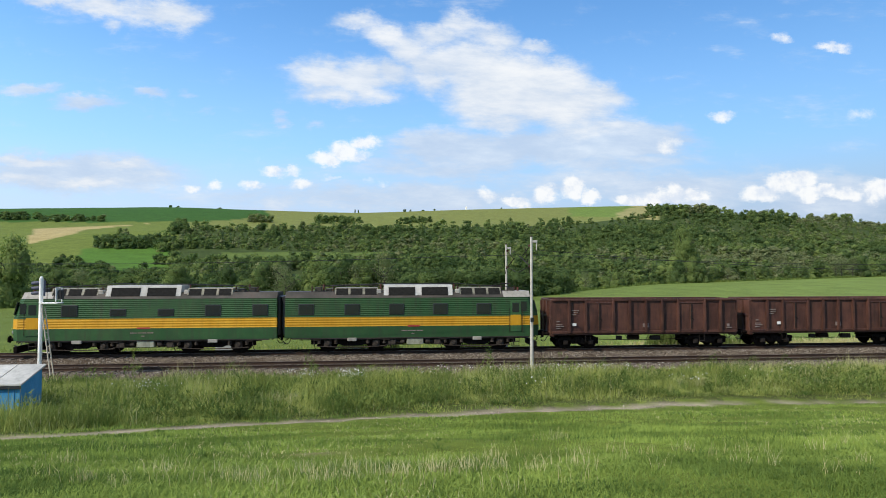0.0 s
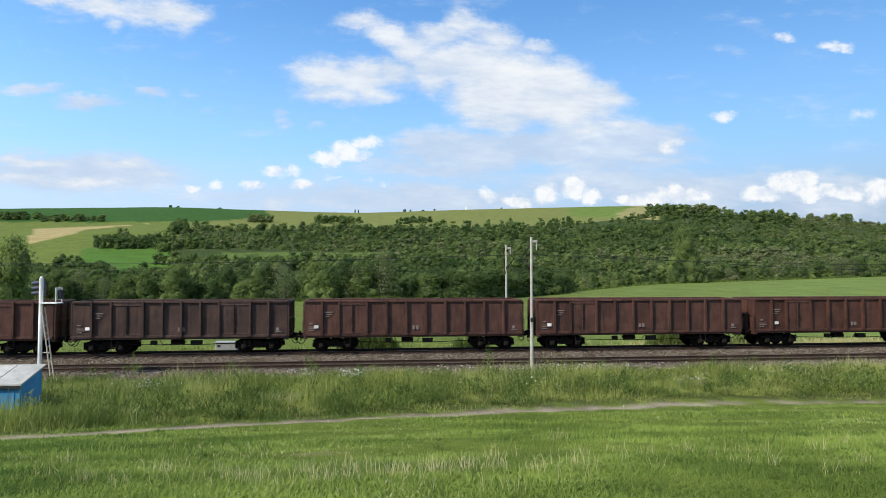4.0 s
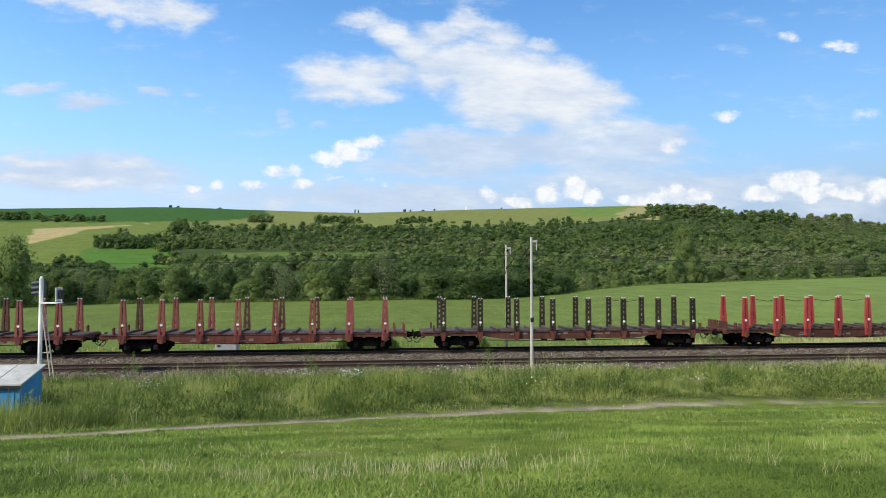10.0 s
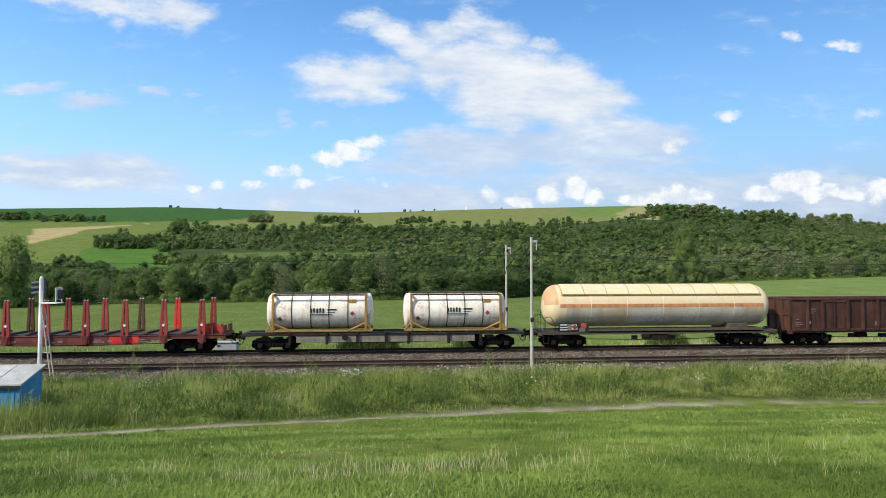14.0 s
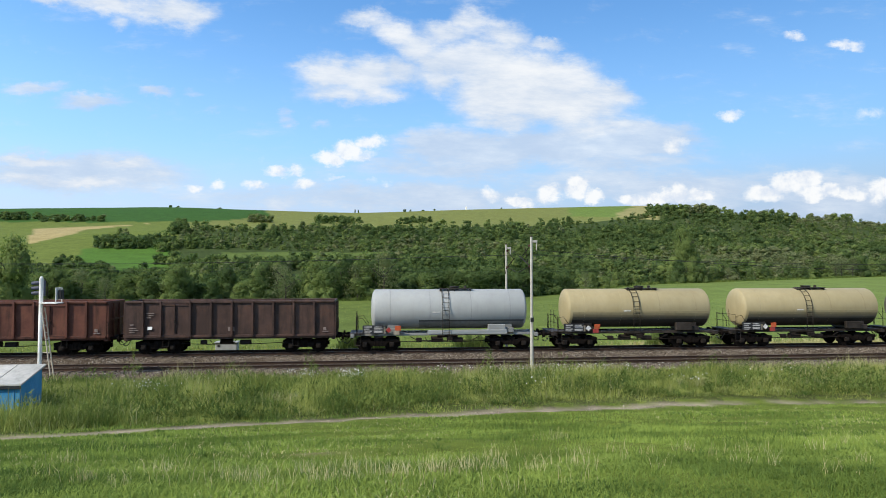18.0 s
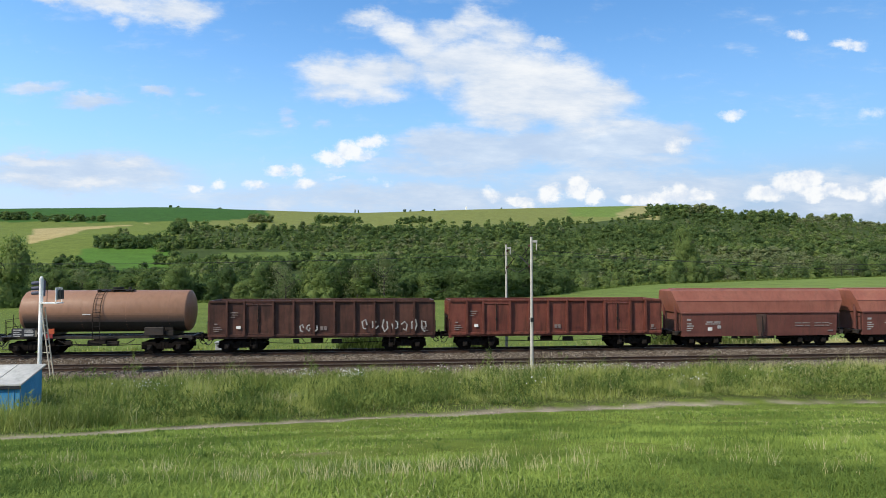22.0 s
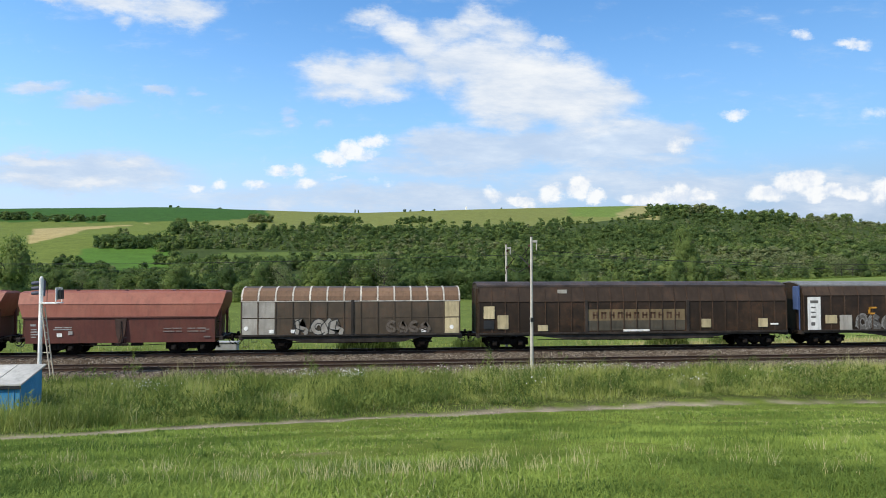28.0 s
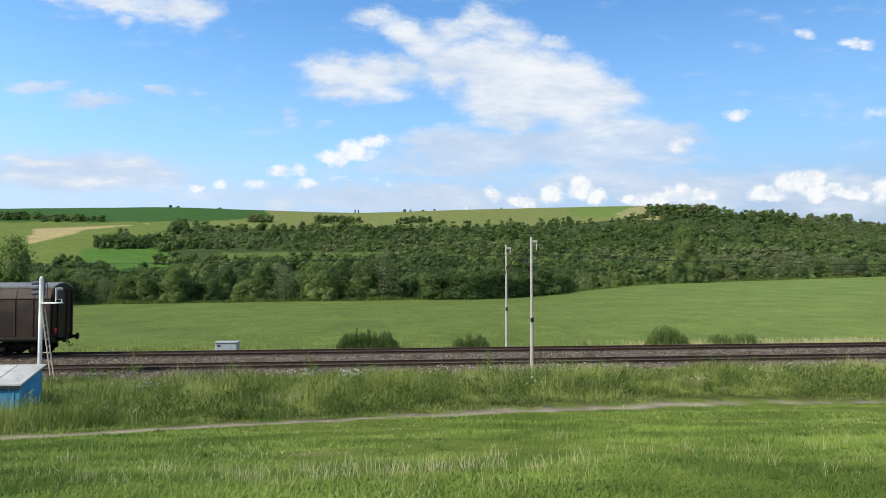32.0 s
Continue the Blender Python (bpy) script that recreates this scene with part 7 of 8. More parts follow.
    for e in (-1, 1):
        for y0 in (-1.12, 0.98):
            part("axle_guard", Geo().plate([(-0.75, 0.98), (0.75, 0.98), (0.42, 0.5), (0.3, 0.3), (-0.3, 0.3), (-0.42, 0.5)], y0, y0 + 0.14), GREASY, ob, at=(e * 4.65, 0, 0))
        part("wheelset", shared(("wheels", 0.46), wheelset_geo), GREASY, ob, at=(e * 4.65, 0, 0.46))
        part("leaf_spring", Geo().box(-0.7, 0.7, -1.2, -1.1, 0.62, 0.72, 0.02).box(-0.2, 0.2, -1.22, -1.02, 0.42, 0.66, 0.03), GREASY, ob, at=(e * 4.65, 0, 0))
    end_platform(ob, -1, length, 1.15)
    return ob


ROOF_TAN = paint("tan_brown_roof_paint", (0.165, 0.098, 0.058), (0.21, 0.13, 0.08), dirt_amount=0.4)
BOX_SPRAY = plain("brown_spray_paint", (0.115, 0.092, 0.070), 0.7)


SILVER_SPRAY = plain("silver_spray_paint", (0.27, 0.265, 0.25), 0.7)
BOX_SLOPE = paint("lighter_brown_upper_wall_paint", (0.046, 0.031, 0.021), (0.070, 0.048, 0.033), dirt=(0.03, 0.02, 0.014), dirt_amount=0.5)
BOX_RIB = paint("rusty_brown_rib_paint", (0.040, 0.025, 0.016), (0.062, 0.038, 0.024), dirt_amount=0.4)


def sliding_wagon(length, name, label, second=False):
    """Long bogie wagon with sliding walls and a ribbed flank."""
    ob = vehicle(name, label, "box wagon", length)
    running_ends(ob, length)
    underframe(ob, length, DARK_FRAME, (0.95, 1.12), 0.26)
    h = length / 2 - 0.62
    eave = 3.30 if not second else 3.65
    prof = [(-1.38, 1.08), (-1.44, 1.14), (-1.44, eave), (-1.16, 4.34), (-0.6, 4.50), (0, 4.55), (0.6, 4.50), (1.16, 4.34), (1.44, eave), (1.44, 1.14), (1.38, 1.08)]
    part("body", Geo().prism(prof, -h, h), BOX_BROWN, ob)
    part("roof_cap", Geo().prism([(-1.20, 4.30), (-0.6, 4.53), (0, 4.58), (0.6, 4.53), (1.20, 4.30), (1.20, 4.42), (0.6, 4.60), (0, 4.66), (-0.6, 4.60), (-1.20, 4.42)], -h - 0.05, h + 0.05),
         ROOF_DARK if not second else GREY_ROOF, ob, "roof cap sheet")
    # lighter brown strip over the slope above the eave
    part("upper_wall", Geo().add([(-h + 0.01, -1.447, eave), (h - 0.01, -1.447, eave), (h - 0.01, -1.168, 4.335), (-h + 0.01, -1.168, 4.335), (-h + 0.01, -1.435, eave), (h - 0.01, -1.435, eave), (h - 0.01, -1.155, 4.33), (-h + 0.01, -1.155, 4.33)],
                                 [(0, 1, 2, 3), (4, 5, 6, 7), (0, 1, 5, 4), (3, 2, 6, 7), (0, 3, 7, 4), (1, 2, 6, 5)]), BOX_SLOPE, ob, "lighter brown sloping upper wall")
    n = 24 if not second else 22
    w = 2 * h / n
    rib = Geo().box(-0.035, 0.035, -1.485, -1.43, 1.18, eave, 0.012)
    slope = Geo().add([(-0.035, -1.475, eave), (0.035, -1.475, eave), (0.035, -1.19, 4.33), (-0.035, -1.19, 4.33), (-0.035, -1.40, eave - 0.03), (0.035, -1.40, eave - 0.03), (0.035, -1.12, 4.30), (-0.035, -1.12, 4.30)],
                      [(0, 1, 2, 3), (0, 4, 7, 3), (1, 5, 6, 2), (4, 5, 6, 7), (0, 1, 5, 4), (3, 2, 6, 7)])
    for i in range(n + 1):
        x = min(max(-h + i * w, -h + 0.05), h - 0.05)
        part("wall_rib", rib, BOX_RIB, ob, at=(x, 0, 0))
        part("roof_rib", slope, BOX_RIB, ob, at=(x, 0, 0))
    part("bottom_rail", Geo().box(-h, h, -1.50, -1.42, 1.06, 1.2, 0.015), DARK_FRAME, ob)
    part("eave_rail", Geo().box(-h, h, -1.475, -1.42, eave - 0.03, eave + 0.02, 0.006), BOX_BROWN, ob)
    for x in ((-h / 3 * 0.97, h / 3) if not second else (-0.3,)):
        part("door_seam", Geo().box(x - 0.1, x + 0.1, -1.51, -1.42, 1.14, eave + 0.1, 0.012), DARK_FRAME, ob)
    for e in (-1, 1):
        g = Geo()
        for y in (-1.25, -0.6, 0.6, 1.25):
            g.box(e * h - 0.05, e * h + 0.10 if e > 0 else e * h + 0.05, y - 0.06, y + 0.06, 1.0, 4.2, 0.015)
        g.tube([(e * (h + 0.12), -1.3, 1.2), (e * (h + 0.12), -1.3, 2.2)], 0.02, 5)
        part("end_post", g, BOX_BROWN, ob)
    if not second:
        part("name_band", Geo().box(-3.6, 3.5, -1.448, -1.44, 1.3, 2.75), BOARD_TAN, ob, "yellowed painted name band")
        part("name_band_base", Geo().box(-3.6, 3.5, -1.4495, -1.4425, 1.3, 1.98), BAND_GREY, ob, "greyed lower half of the name band")
        k = 11
        g = Geo()
        for i in range(k):
            x = -3.15 + i * 0.59
            g.box(x, x + 0.13, -1.454, -1.447, 2.12, 2.56)
            g.box(x + 0.26, x + 0.38, -1.454, -1.447, 2.12, 2.56)
            g.box(x + 0.04, x + 0.36, -1.454, -1.447, 2.44 if i % 2 else 2.30, 2.56 if i % 2 else 2.40)
        part("lettering", g, LETTER_BROWN, ob, "brown lettering as plain shapes")
        for x, z, ww, hh, mt in ((-h + 0.35, 2.15, 0.75, 0.85, TAN_PANEL), (-h + 0.35, 1.45, 0.7, 0.6, BOARD_DARK), (-h + 1.3, 1.45, 0.75, 0.95, TAN_PANEL), (-h + 4.1, 1.3, 0.7, 0.4, TAN_PANEL),
                                 (4.7, 1.45, 0.7, 0.6, TAN_PANEL), (h - 2.2, 1.45, 0.7, 0.6, TAN_PANEL), (h - 1.3, 1.6, 0.6, 0.12, WHITE), (-1.0, 1.22, 1.9, 0.14, WHITE)):
            part("sign_panel", Geo().box(x, x + ww, -1.50, -1.488, z, z + hh, 0.004), mt, ob, "faded sign panel")
        part("roof_sign", Geo().box(-5.6, -4.95, -1.31, -1.28, 3.86, 4.12), LIGHT_GREY, ob)
    else:
        part("white_board", Geo().box(-h + 0.3, -h + 1.3, -1.50, -1.488, 1.2, 3.55, 0.005), WHITE, ob, "white data board")
        bars(ob, "stencil", SPRAY_GREY, -h + 0.45, -1.505, 1.5, [(0.1, 0, 0.3, 0.25), (0.1, 0.55, 0.35, 0.14), (0.1, 0.9, 0.35, 0.1), (0.1, 1.25, 0.35, 0.1), (0.05, 1.6, 0.6, 0.2)], "dark stencilled marks")
        for x, z, ww, hh, mt in ((-h + 1.65, 1.65, 0.9, 0.6, TAN_PANEL), (-h + 2.75, 1.15, 0.95, 1.1, LIGHT_GREY), (-5.3, 1.4, 0.9, 0.75, TAN_PANEL), (0.7, 1.3, 0.9, 0.85, TAN_PANEL), (7.1, 1.3, 0.8, 0.85, TAN_PANEL)):
            part("sign_panel", Geo().box(x, x + ww, -1.50, -1.488, z, z + hh, 0.004), mt, ob, "faded sign panel")
        g = Geo()
        for i, x in enumerate((-6.8, -5.2, -3.9, -2.7, -0.9, 0.3, 1.5, 2.7, 4.0, 5.2)):
            g.plate([(x, 2.28), (x + 0.14, 2.28), (x + 0.26, 2.82), (x + 0.12, 2.82)], -1.503, -1.488)
            g.plate([(x + 0.12, 2.70), (x + 0.7, 2.70), (x + 0.72, 2.82), (x + 0.14, 2.82)], -1.503, -1.488)
            if i % 2 == 0:
                g.plate([(x, 2.28), (x + 0.55, 2.28), (x + 0.57, 2.40), (x + 0.02, 2.40)], -1.503, -1.488)
            else:
                g.plate([(x + 0.5, 2.28), (x + 0.64, 2.28), (x + 0.74, 2.76), (x + 0.60, 2.76)], -1.503, -1.488)
        part("lettering", g, LETTER_ORANGE, ob, "orange lettering as plain shapes")
        graffiti(ob, SPRAY_GREY, -7.7, -0.6, 1.2, 2.35, -1.449, 7, 21, 0.07, "grey sprayed graffiti shapes", SILVER_SPRAY)
        graffiti(ob, SPRAY_GREY, 2.0, 6.2, 1.2, 2.85, -1.449, 5, 22, 0.08, "grey sprayed graffiti shapes", SILVER_SPRAY)
        graffiti(ob, SILVER_SPRAY, 6.2, 8.6, 1.3, 2.6, -1.452, 3, 24, 0.06, "silver graffiti strokes")
        # bluish-purple tarp at the front end, simplified to a box and a pole
        part("blue_end_gear", Geo().box(-h - 0.32, -h - 0.04, -1.25, -0.7, 2.6, 4.3, 0.05).tube([(-h - 0.2, -1.3, 1.2), (-h - 0.2, -1.3, 4.4)], 0.04, 6), BLUE_TARP, ob, "bluish tarp at the wagon end")
        part("tail_lamp", Geo().box(h + 0.06, h + 0.16, -1.2, -1.0, 1.45, 1.75, 0.02), RED_FRESH, ob, "red tail lamp")
    for e in (-1, 1):
        bogie(ob, e * (length / 2 - 2.7))
    return ob


ROOF_DARK = paint("dark_brown_roof_paint", (0.035, 0.026, 0.022), dirt_amount=0.4)
GREY_ROOF = paint("blue_grey_roof_paint", (0.17, 0.17, 0.165), dirt_amount=0.4)
BAND_GREY = paint("greyed_band_paint", (0.085, 0.075, 0.055), (0.125, 0.11, 0.08), dirt_amount=0.5)
BOARD_TAN = paint("grimy_tan_band_paint", (0.16, 0.118, 0.062), (0.22, 0.165, 0.09), dirt_amount=0.4)
LETTER_BROWN = plain("brown_letter_paint", (0.085, 0.042, 0.02), 0.7)
LETTER_ORANGE = paint("orange_letter_paint", (0.52, 0.25, 0.03), dirt_amount=0.4)
SPRAY_GREY = plain("dark_grey_spray_paint", (0.115, 0.107, 0.096), 0.7)
BLUE_TARP = paint("blue_tarp_cover", (0.045, 0.075, 0.17))


GEAR = plain("dusty_brown_iron", (0.05, 0.040, 0.031), 0.8, 0, 0.5, spec=0.2)


def locomotive(length, cab):
    """One section of the two-part electric locomotive; cab = -1 or 1: the end that carries the cab."""
    ob = vehicle("locomotive_section", "green electric locomotive section with a yellow band and grey roof", "locomotive", length, "sections of the locomotive")
    running_ends(ob, length)
    h = length / 2 - 0.62
    flip = lambda x: x * cab
    def ends(a, b):
        return (a, b) if a < b else (b, a)
    # body: cab end leans back above the waist
    def shell(z0, z1, y0, y1, mat, name, grooves=0, lean0=0.0, lean1=0.0, label=""):
        g = Geo()
        steps = max(1, grooves * 2)
        ring = []
        for i in range(steps + 1):
            t = i / steps
            z = z0 + (z1 - z0) * t
            y = y0 + (y1 - y0) * t - (0.02 if grooves and i % 2 else 0)
            xc = h + 0.32 - (lean0 + (lean1 - lean0) * t)
            xe = length / 2 - 0.26
            a, b = ends(flip(xc), flip(-xe))
            # chamfered cab corners
            if cab > 0:
                ring.append([(a, -y, z), (b - 0.45, -y, z), (b, -y + 0.4, z), (b, y - 0.4, z), (b - 0.45, y, z), (a, y, z)])
            else:
                ring.append([(a + 0.45, -y, z), (b, -y, z), (b, y, z), (a + 0.45, y, z), (a, y - 0.4, z), (a, -y + 0.4, z)])
        for r in ring:
            g.v += r
        n = 6
        for i in range(steps):
            for k in range(n):
                g.f.append((i * n + k, i * n + (k + 1) % n, (i + 1) * n + (k + 1) % n, (i + 1) * n + k))
        g.f += [tuple(range(n)), tuple(range(steps * n, steps * n + n))]
        return part(name, g, mat, ob, label)
    shell(0.98, 1.73, 1.44, 1.47, GREEN, "lower_body", 0, 0.05, 0.0)
    shell(1.73, 2.36, 1.47, 1.47, YELLOW, "yellow_band", 4, 0.0, 0.04, "yellow band round the body")
    up = shell(2.36, 3.62, 1.47, 1.44, GREEN, "upper_body", 10, 0.04, 0.42)
    shell(3.62, 4.02, 1.44, 1.05, ROOF_GREY, "roof", 0, 0.42, 0.9, "grimy grey roof")
    part("side_sill", Geo().box(-h + 0.1, h - 0.1, -1.44, -1.38, 0.90, 1.0, 0.01).box(-h + 0.1, h - 0.1, 1.38, 1.44, 0.90, 1.0, 0.01), DARK_FRAME, ob)
    for x in (-7.2, -4.2, -1.25, 1.7, 4.65):
        low = cab < 0 and x in (-1.25, 1.7)
        hz = 0.23 if low else 0.36
        for s in (-1, 1):
            wdw = part("window_frame", shared(("loco_win", low), lambda: Geo().box(-0.5, 0.5, -0.03, 0.03, -hz, hz, 0.02)), BOARD_DARK, ob, at=(flip(x), s * 1.462, 2.74 if low else 2.86))
            part("window_pane", shared(("loco_pane", low), lambda: Geo().box(-0.44, 0.44, -0.006, 0.006, 0.05 - hz, hz - 0.05)), GLASS, wdw, at=(0, s * 0.032, 0))
            part("window_bar", shared(("loco_bar", low), lambda: Geo().box(0.0, 0.03, -0.008, 0.008, 0.05 - hz, hz - 0.05)), STEEL, wdw, at=(0, s * 0.036, 0))
    for s in (-1, 1):
        d = part("cab_door", shared("cab_door", lambda: Geo().box(-0.36, 0.36, -0.012, 0.012, 0, 2.1, 0.008)), GREEN, ob, at=(flip(6.85), s * 1.478, 1.3))
        part("door_window", shared("door_win", lambda: Geo().box(-0.24, 0.24, -0.01, 0.01, 1.3, 1.95, 0.006)), GLASS, d, at=(0, s * 0.012, 0))
        part("door_band", Geo().box(-0.36, 0.36, -0.008, 0.008, 0.42, 1.13), YELLOW, d, at=(0, s * 0.012, 0))
        for hx in (-0.46, 0.46):
            part("door_handrail", Geo().tube([(hx, 0, 0), (hx, s * 0.06, 0.05), (hx, s * 0.06, 1.5), (hx, 0, 1.55)], 0.018, 6), STEEL, d)
        part("cab_side_window", Geo().box(-0.2, 0.2, -0.01, 0.01, -0.32, 0.32, 0.006), GLASS, ob, at=(flip(7.42), s * 1.468, 3.0))
        part("cab_steps", Geo().tube([(-0.25, 0, 1.0), (-0.25, 0, 0.3), (0.25, 0, 0.3), (0.25, 0, 1.0)], 0.02, 5).box(-0.25, 0.25, -0.1, 0.1, 0.29, 0.32).box(-0.25, 0.25, -0.1, 0.1, 0.6, 0.63), STEEL, ob, at=(flip(6.85), s * 1.36, 0))
    # cab front
    g = Geo()
    for y in (-0.72, 0.72):
        a, b = flip(h + 0.18), flip(h - 0.02)
        g.add([(a + cab * 0.012, y - 0.55, 2.62), (a + cab * 0.012, y + 0.55, 2.62), (b + cab * 0.012, y + 0.55, 3.42), (b + cab * 0.012, y - 0.55, 3.42), (a - cab * 0.05, y - 0.55, 2.62), (a - cab * 0.05, y + 0.55, 2.62), (b - cab * 0.05, y + 0.55, 3.42), (b - cab * 0.05, y - 0.55, 3.42)],
              [(0, 1, 2, 3), (4, 5, 6, 7), (0, 1, 5, 4), (2, 3, 7, 6), (0, 3, 7, 4), (1, 2, 6, 5)])
    part("windscreen", g, GLASS, ob)
    for y in (-0.95, 0.95):
        part("headlight", Geo().cyl((flip(h + 0.22), y, 1.5), (flip(h + 0.36), y, 1.5), 0.13, 14), LIGHT_GREY, ob, "round headlight")
    part("snow_plough", Geo().box(*ends(flip(h - 0.1), flip(h + 0.15)), -1.3, 1.3, 0.2, 0.62, 0.04), GREASY, ob)
    # gangway at the inner end
    part("gangway", Geo().box(*ends(flip(-length / 2 + 0.02), flip(-length / 2 + 0.3)), -1.15, 1.15, 1.15, 3.75, 0.08), BLACK, ob, "black bellows gangway")
    # roof equipment
    for a, b in ((-5.35, -2.5), (3.05, 5.9)):
        lo, hi = ends(flip(a), flip(b))
        lv = part("roof_louvre", Geo().prism([(-1.30, 3.70), (-0.95, 4.28), (0.95, 4.28), (1.30, 3.70)], lo, hi), LOUVRE_FRAME, ob)
        w = (hi - lo) / 3
        for i in range(3):
            x0, x1 = lo + i * w + 0.08, lo + (i + 1) * w - 0.08
            q = Geo().add([(x0, -1.29, 3.76), (x1, -1.29, 3.76), (x1, -0.98, 4.24), (x0, -0.98, 4.24), (x0, -1.24, 3.72), (x1, -1.24, 3.72), (x1, -0.94, 4.2), (x0, -0.94, 4.2)],
                          [(0, 1, 2, 3), (4, 5, 6, 7), (0, 1, 5, 4), (2, 3, 7, 6), (0, 3, 7, 4), (1, 2, 6, 5)])
            part("louvre_grille", q, GRILLE, lv)
    lo, hi = ends(flip(-2.1), flip(2.55))
    cw = part("roof_cowl", Geo().prism([(-1.36, 3.62), (-0.98, 4.46), (0.98, 4.46), (1.36, 3.62)], lo, hi), COWL_PALE, ob, "pale grey raised roof cowl")
    w = (hi - lo) / 2
    for i in range(2):
        x0, x1 = lo + i * w + (0.32 if i == 0 else 0.22), lo + (i + 1) * w - (0.32 if i else 0.22)
        q = Geo().add([(x0, -1.318, 3.80), (x1, -1.318, 3.80), (x1, -1.075, 4.31), (x0, -1.075, 4.31), (x0, -1.25, 3.72), (x1, -1.25, 3.72), (x1, -0.96, 4.34), (x0, -0.96, 4.34)],
                      [(0, 1, 2, 3), (4, 5, 6, 7), (0, 1, 5, 4), (2, 3, 7, 6), (0, 3, 7, 4), (1, 2, 6, 5)])
        part("louvre_grille", q, GRILLE, cw)
    # pantograph, folded, with insulators
    x = flip(6.4)
    g = Geo()
    for dy in (-0.55, 0.55):
        g.tube([(x - 0.9, dy, 4.28), (x + 0.9, dy, 4.36), (x - 0.7, dy, 4.48), (x + 0.2, dy, 4.52)], 0.025, 6)
    g.tube([(x - 0.1, -0.8, 4.54), (x - 0.1, 0.8, 4.54)], 0.03, 6).tube([(x + 0.25, -0.8, 4.54), (x + 0.25, 0.8, 4.54)], 0.03, 6)
    pg = part("pantograph", g, STEEL, ob, "folded pantograph")
    for dx in (-0.8, 0.8):
        for dy in (-0.55, 0.55):
            part("insulator", Geo().cyl((x + dx, dy, 4.0), (x + dx, dy, 4.3), 0.07, 8), BROWN, pg)
    for a in (-6.2, -2.3, 2.8):
        part("roof_insulator", Geo().cyl((flip(a), 0.2, 4.0), (flip(a), 0.2, 4.5), 0.06, 8), BROWN, ob)
    part("roof_conductor", Geo().tube([(flip(-6.6), 0.2, 4.4), (flip(6.0), 0.2, 4.4)], 0.02, 6), STEEL, ob)
    # pale cab roof, fan cowls beside the louvres, rooftop boxes
    a, c = ends(flip(h - 2.2), flip(h - 0.35))
    part("cab_roof", Geo().prism([(-1.42, 3.645), (-1.05, 4.035), (1.05, 4.035), (1.42, 3.645)], a, c), LIGHT_GREY, ob, "pale grey cab roof")
    for xa in (-2.42, 2.9):
        a, c = ends(flip(xa - 0.16), flip(xa + 0.16))
        part("roof_duct", Geo().box(a, c, -1.15, -0.7, 3.75, 4.18, 0.04), LIGHT_GREY, ob)
    for xa, hh in ((-6.5, 0.32), (-5.8, 0.22), (6.75, 0.26)):
        a, c = ends(flip(xa - 0.22), flip(xa + 0.22))
        part("roof_box", Geo().box(a, c, -0.55, 0.1, 4.0, 4.0 + hh, 0.03), ROOF_GREY, ob)
    # running gear
    for e in (-1, 1):
        for d in (-2.15, -1.05, 1.05, 2.15):
            coil = Geo()
            for j in range(4):
                coil.cyl((0, -1.3, 0.60 + 0.085 * j), (0, -1.3, 0.655 + 0.085 * j), 0.115, 10)
            part("coil_spring", shared("loco_coil", lambda: coil), GEAR, ob, at=(e * 4.2 + d, 0, 0))
        for d in (-2.5, 2.5):
            part("sand_pipe", shared("sand_pipe", lambda: Geo().tube([(0, -1.3, 0.95), (0.03, -1.32, 0.5), (0.12, -1.1, 0.16)], 0.03, 6)), GEAR, ob, at=(e * 4.2 + d, 0, 0))
        part("brake_rod", shared("loco_rod", lambda: Geo().tube([(-2.3, -1.28, 0.42), (-0.6, -1.28, 0.34), (0.6, -1.28, 0.34), (2.3, -1.28, 0.42)], 0.035, 6)), GEAR, ob, at=(e * 4.2, 0, 0))
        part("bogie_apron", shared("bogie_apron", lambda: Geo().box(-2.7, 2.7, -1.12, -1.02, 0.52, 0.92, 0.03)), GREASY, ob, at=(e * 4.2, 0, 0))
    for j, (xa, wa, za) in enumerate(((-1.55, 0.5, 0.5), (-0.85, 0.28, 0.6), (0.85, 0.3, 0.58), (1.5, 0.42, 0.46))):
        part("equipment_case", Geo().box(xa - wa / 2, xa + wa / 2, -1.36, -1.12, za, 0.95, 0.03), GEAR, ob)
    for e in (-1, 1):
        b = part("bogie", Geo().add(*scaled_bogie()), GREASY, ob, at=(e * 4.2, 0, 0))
        for d in (-1.6, 1.6):
            part("wheelset", shared(("wheels", 0.62), lambda: wheelset_geo(0.62)), GREASY, b, at=(d, 0, 0.62))
            for s in (-1, 1):
                part("axle_box", shared("loco_axle", lambda: Geo().box(-0.24, 0.24, -0.12, 0.12, -0.22, 0.25, 0.04).cyl((0, -0.12, 0), (0, -0.2, 0), 0.14, 12)), GEAR, b, at=pose(d, s * 1.16, 0.62, 0, 0, 0 if s < 0 else 180))
        for d in (-0.55, 0.55):
            part("sand_box", Geo().box(-0.25, 0.25, -1.42, -1.2, 0.78, 1.0, 0.03), STEEL, b, at=(d * 4.2, 0, 0))
        part("lifting_lug", Geo().box(-0.3, 0.3, -1.47, -1.38, 0.75, 0.98, 0.03), LIGHT_GREY, b)
    for y0 in (-1.40, 0.6):
        part("battery_box", Geo().box(-0.55, 0.55, y0, y0 + 0.8, 0.48, 0.93, 0.03), BATTERY, ob, "pale battery box")
    part("air_reservoir", Geo().cyl((-1.6, 0, 0.6), (1.6, 0, 0.6), 0.22, 14), GREASY, ob)
    for x0 in (-1.9, 0.7):
        part("brake_reservoir", Geo().cyl((x0, -1.1, 0.66), (x0 + 1.2, -1.1, 0.66), 0.17, 12), STEEL, ob)
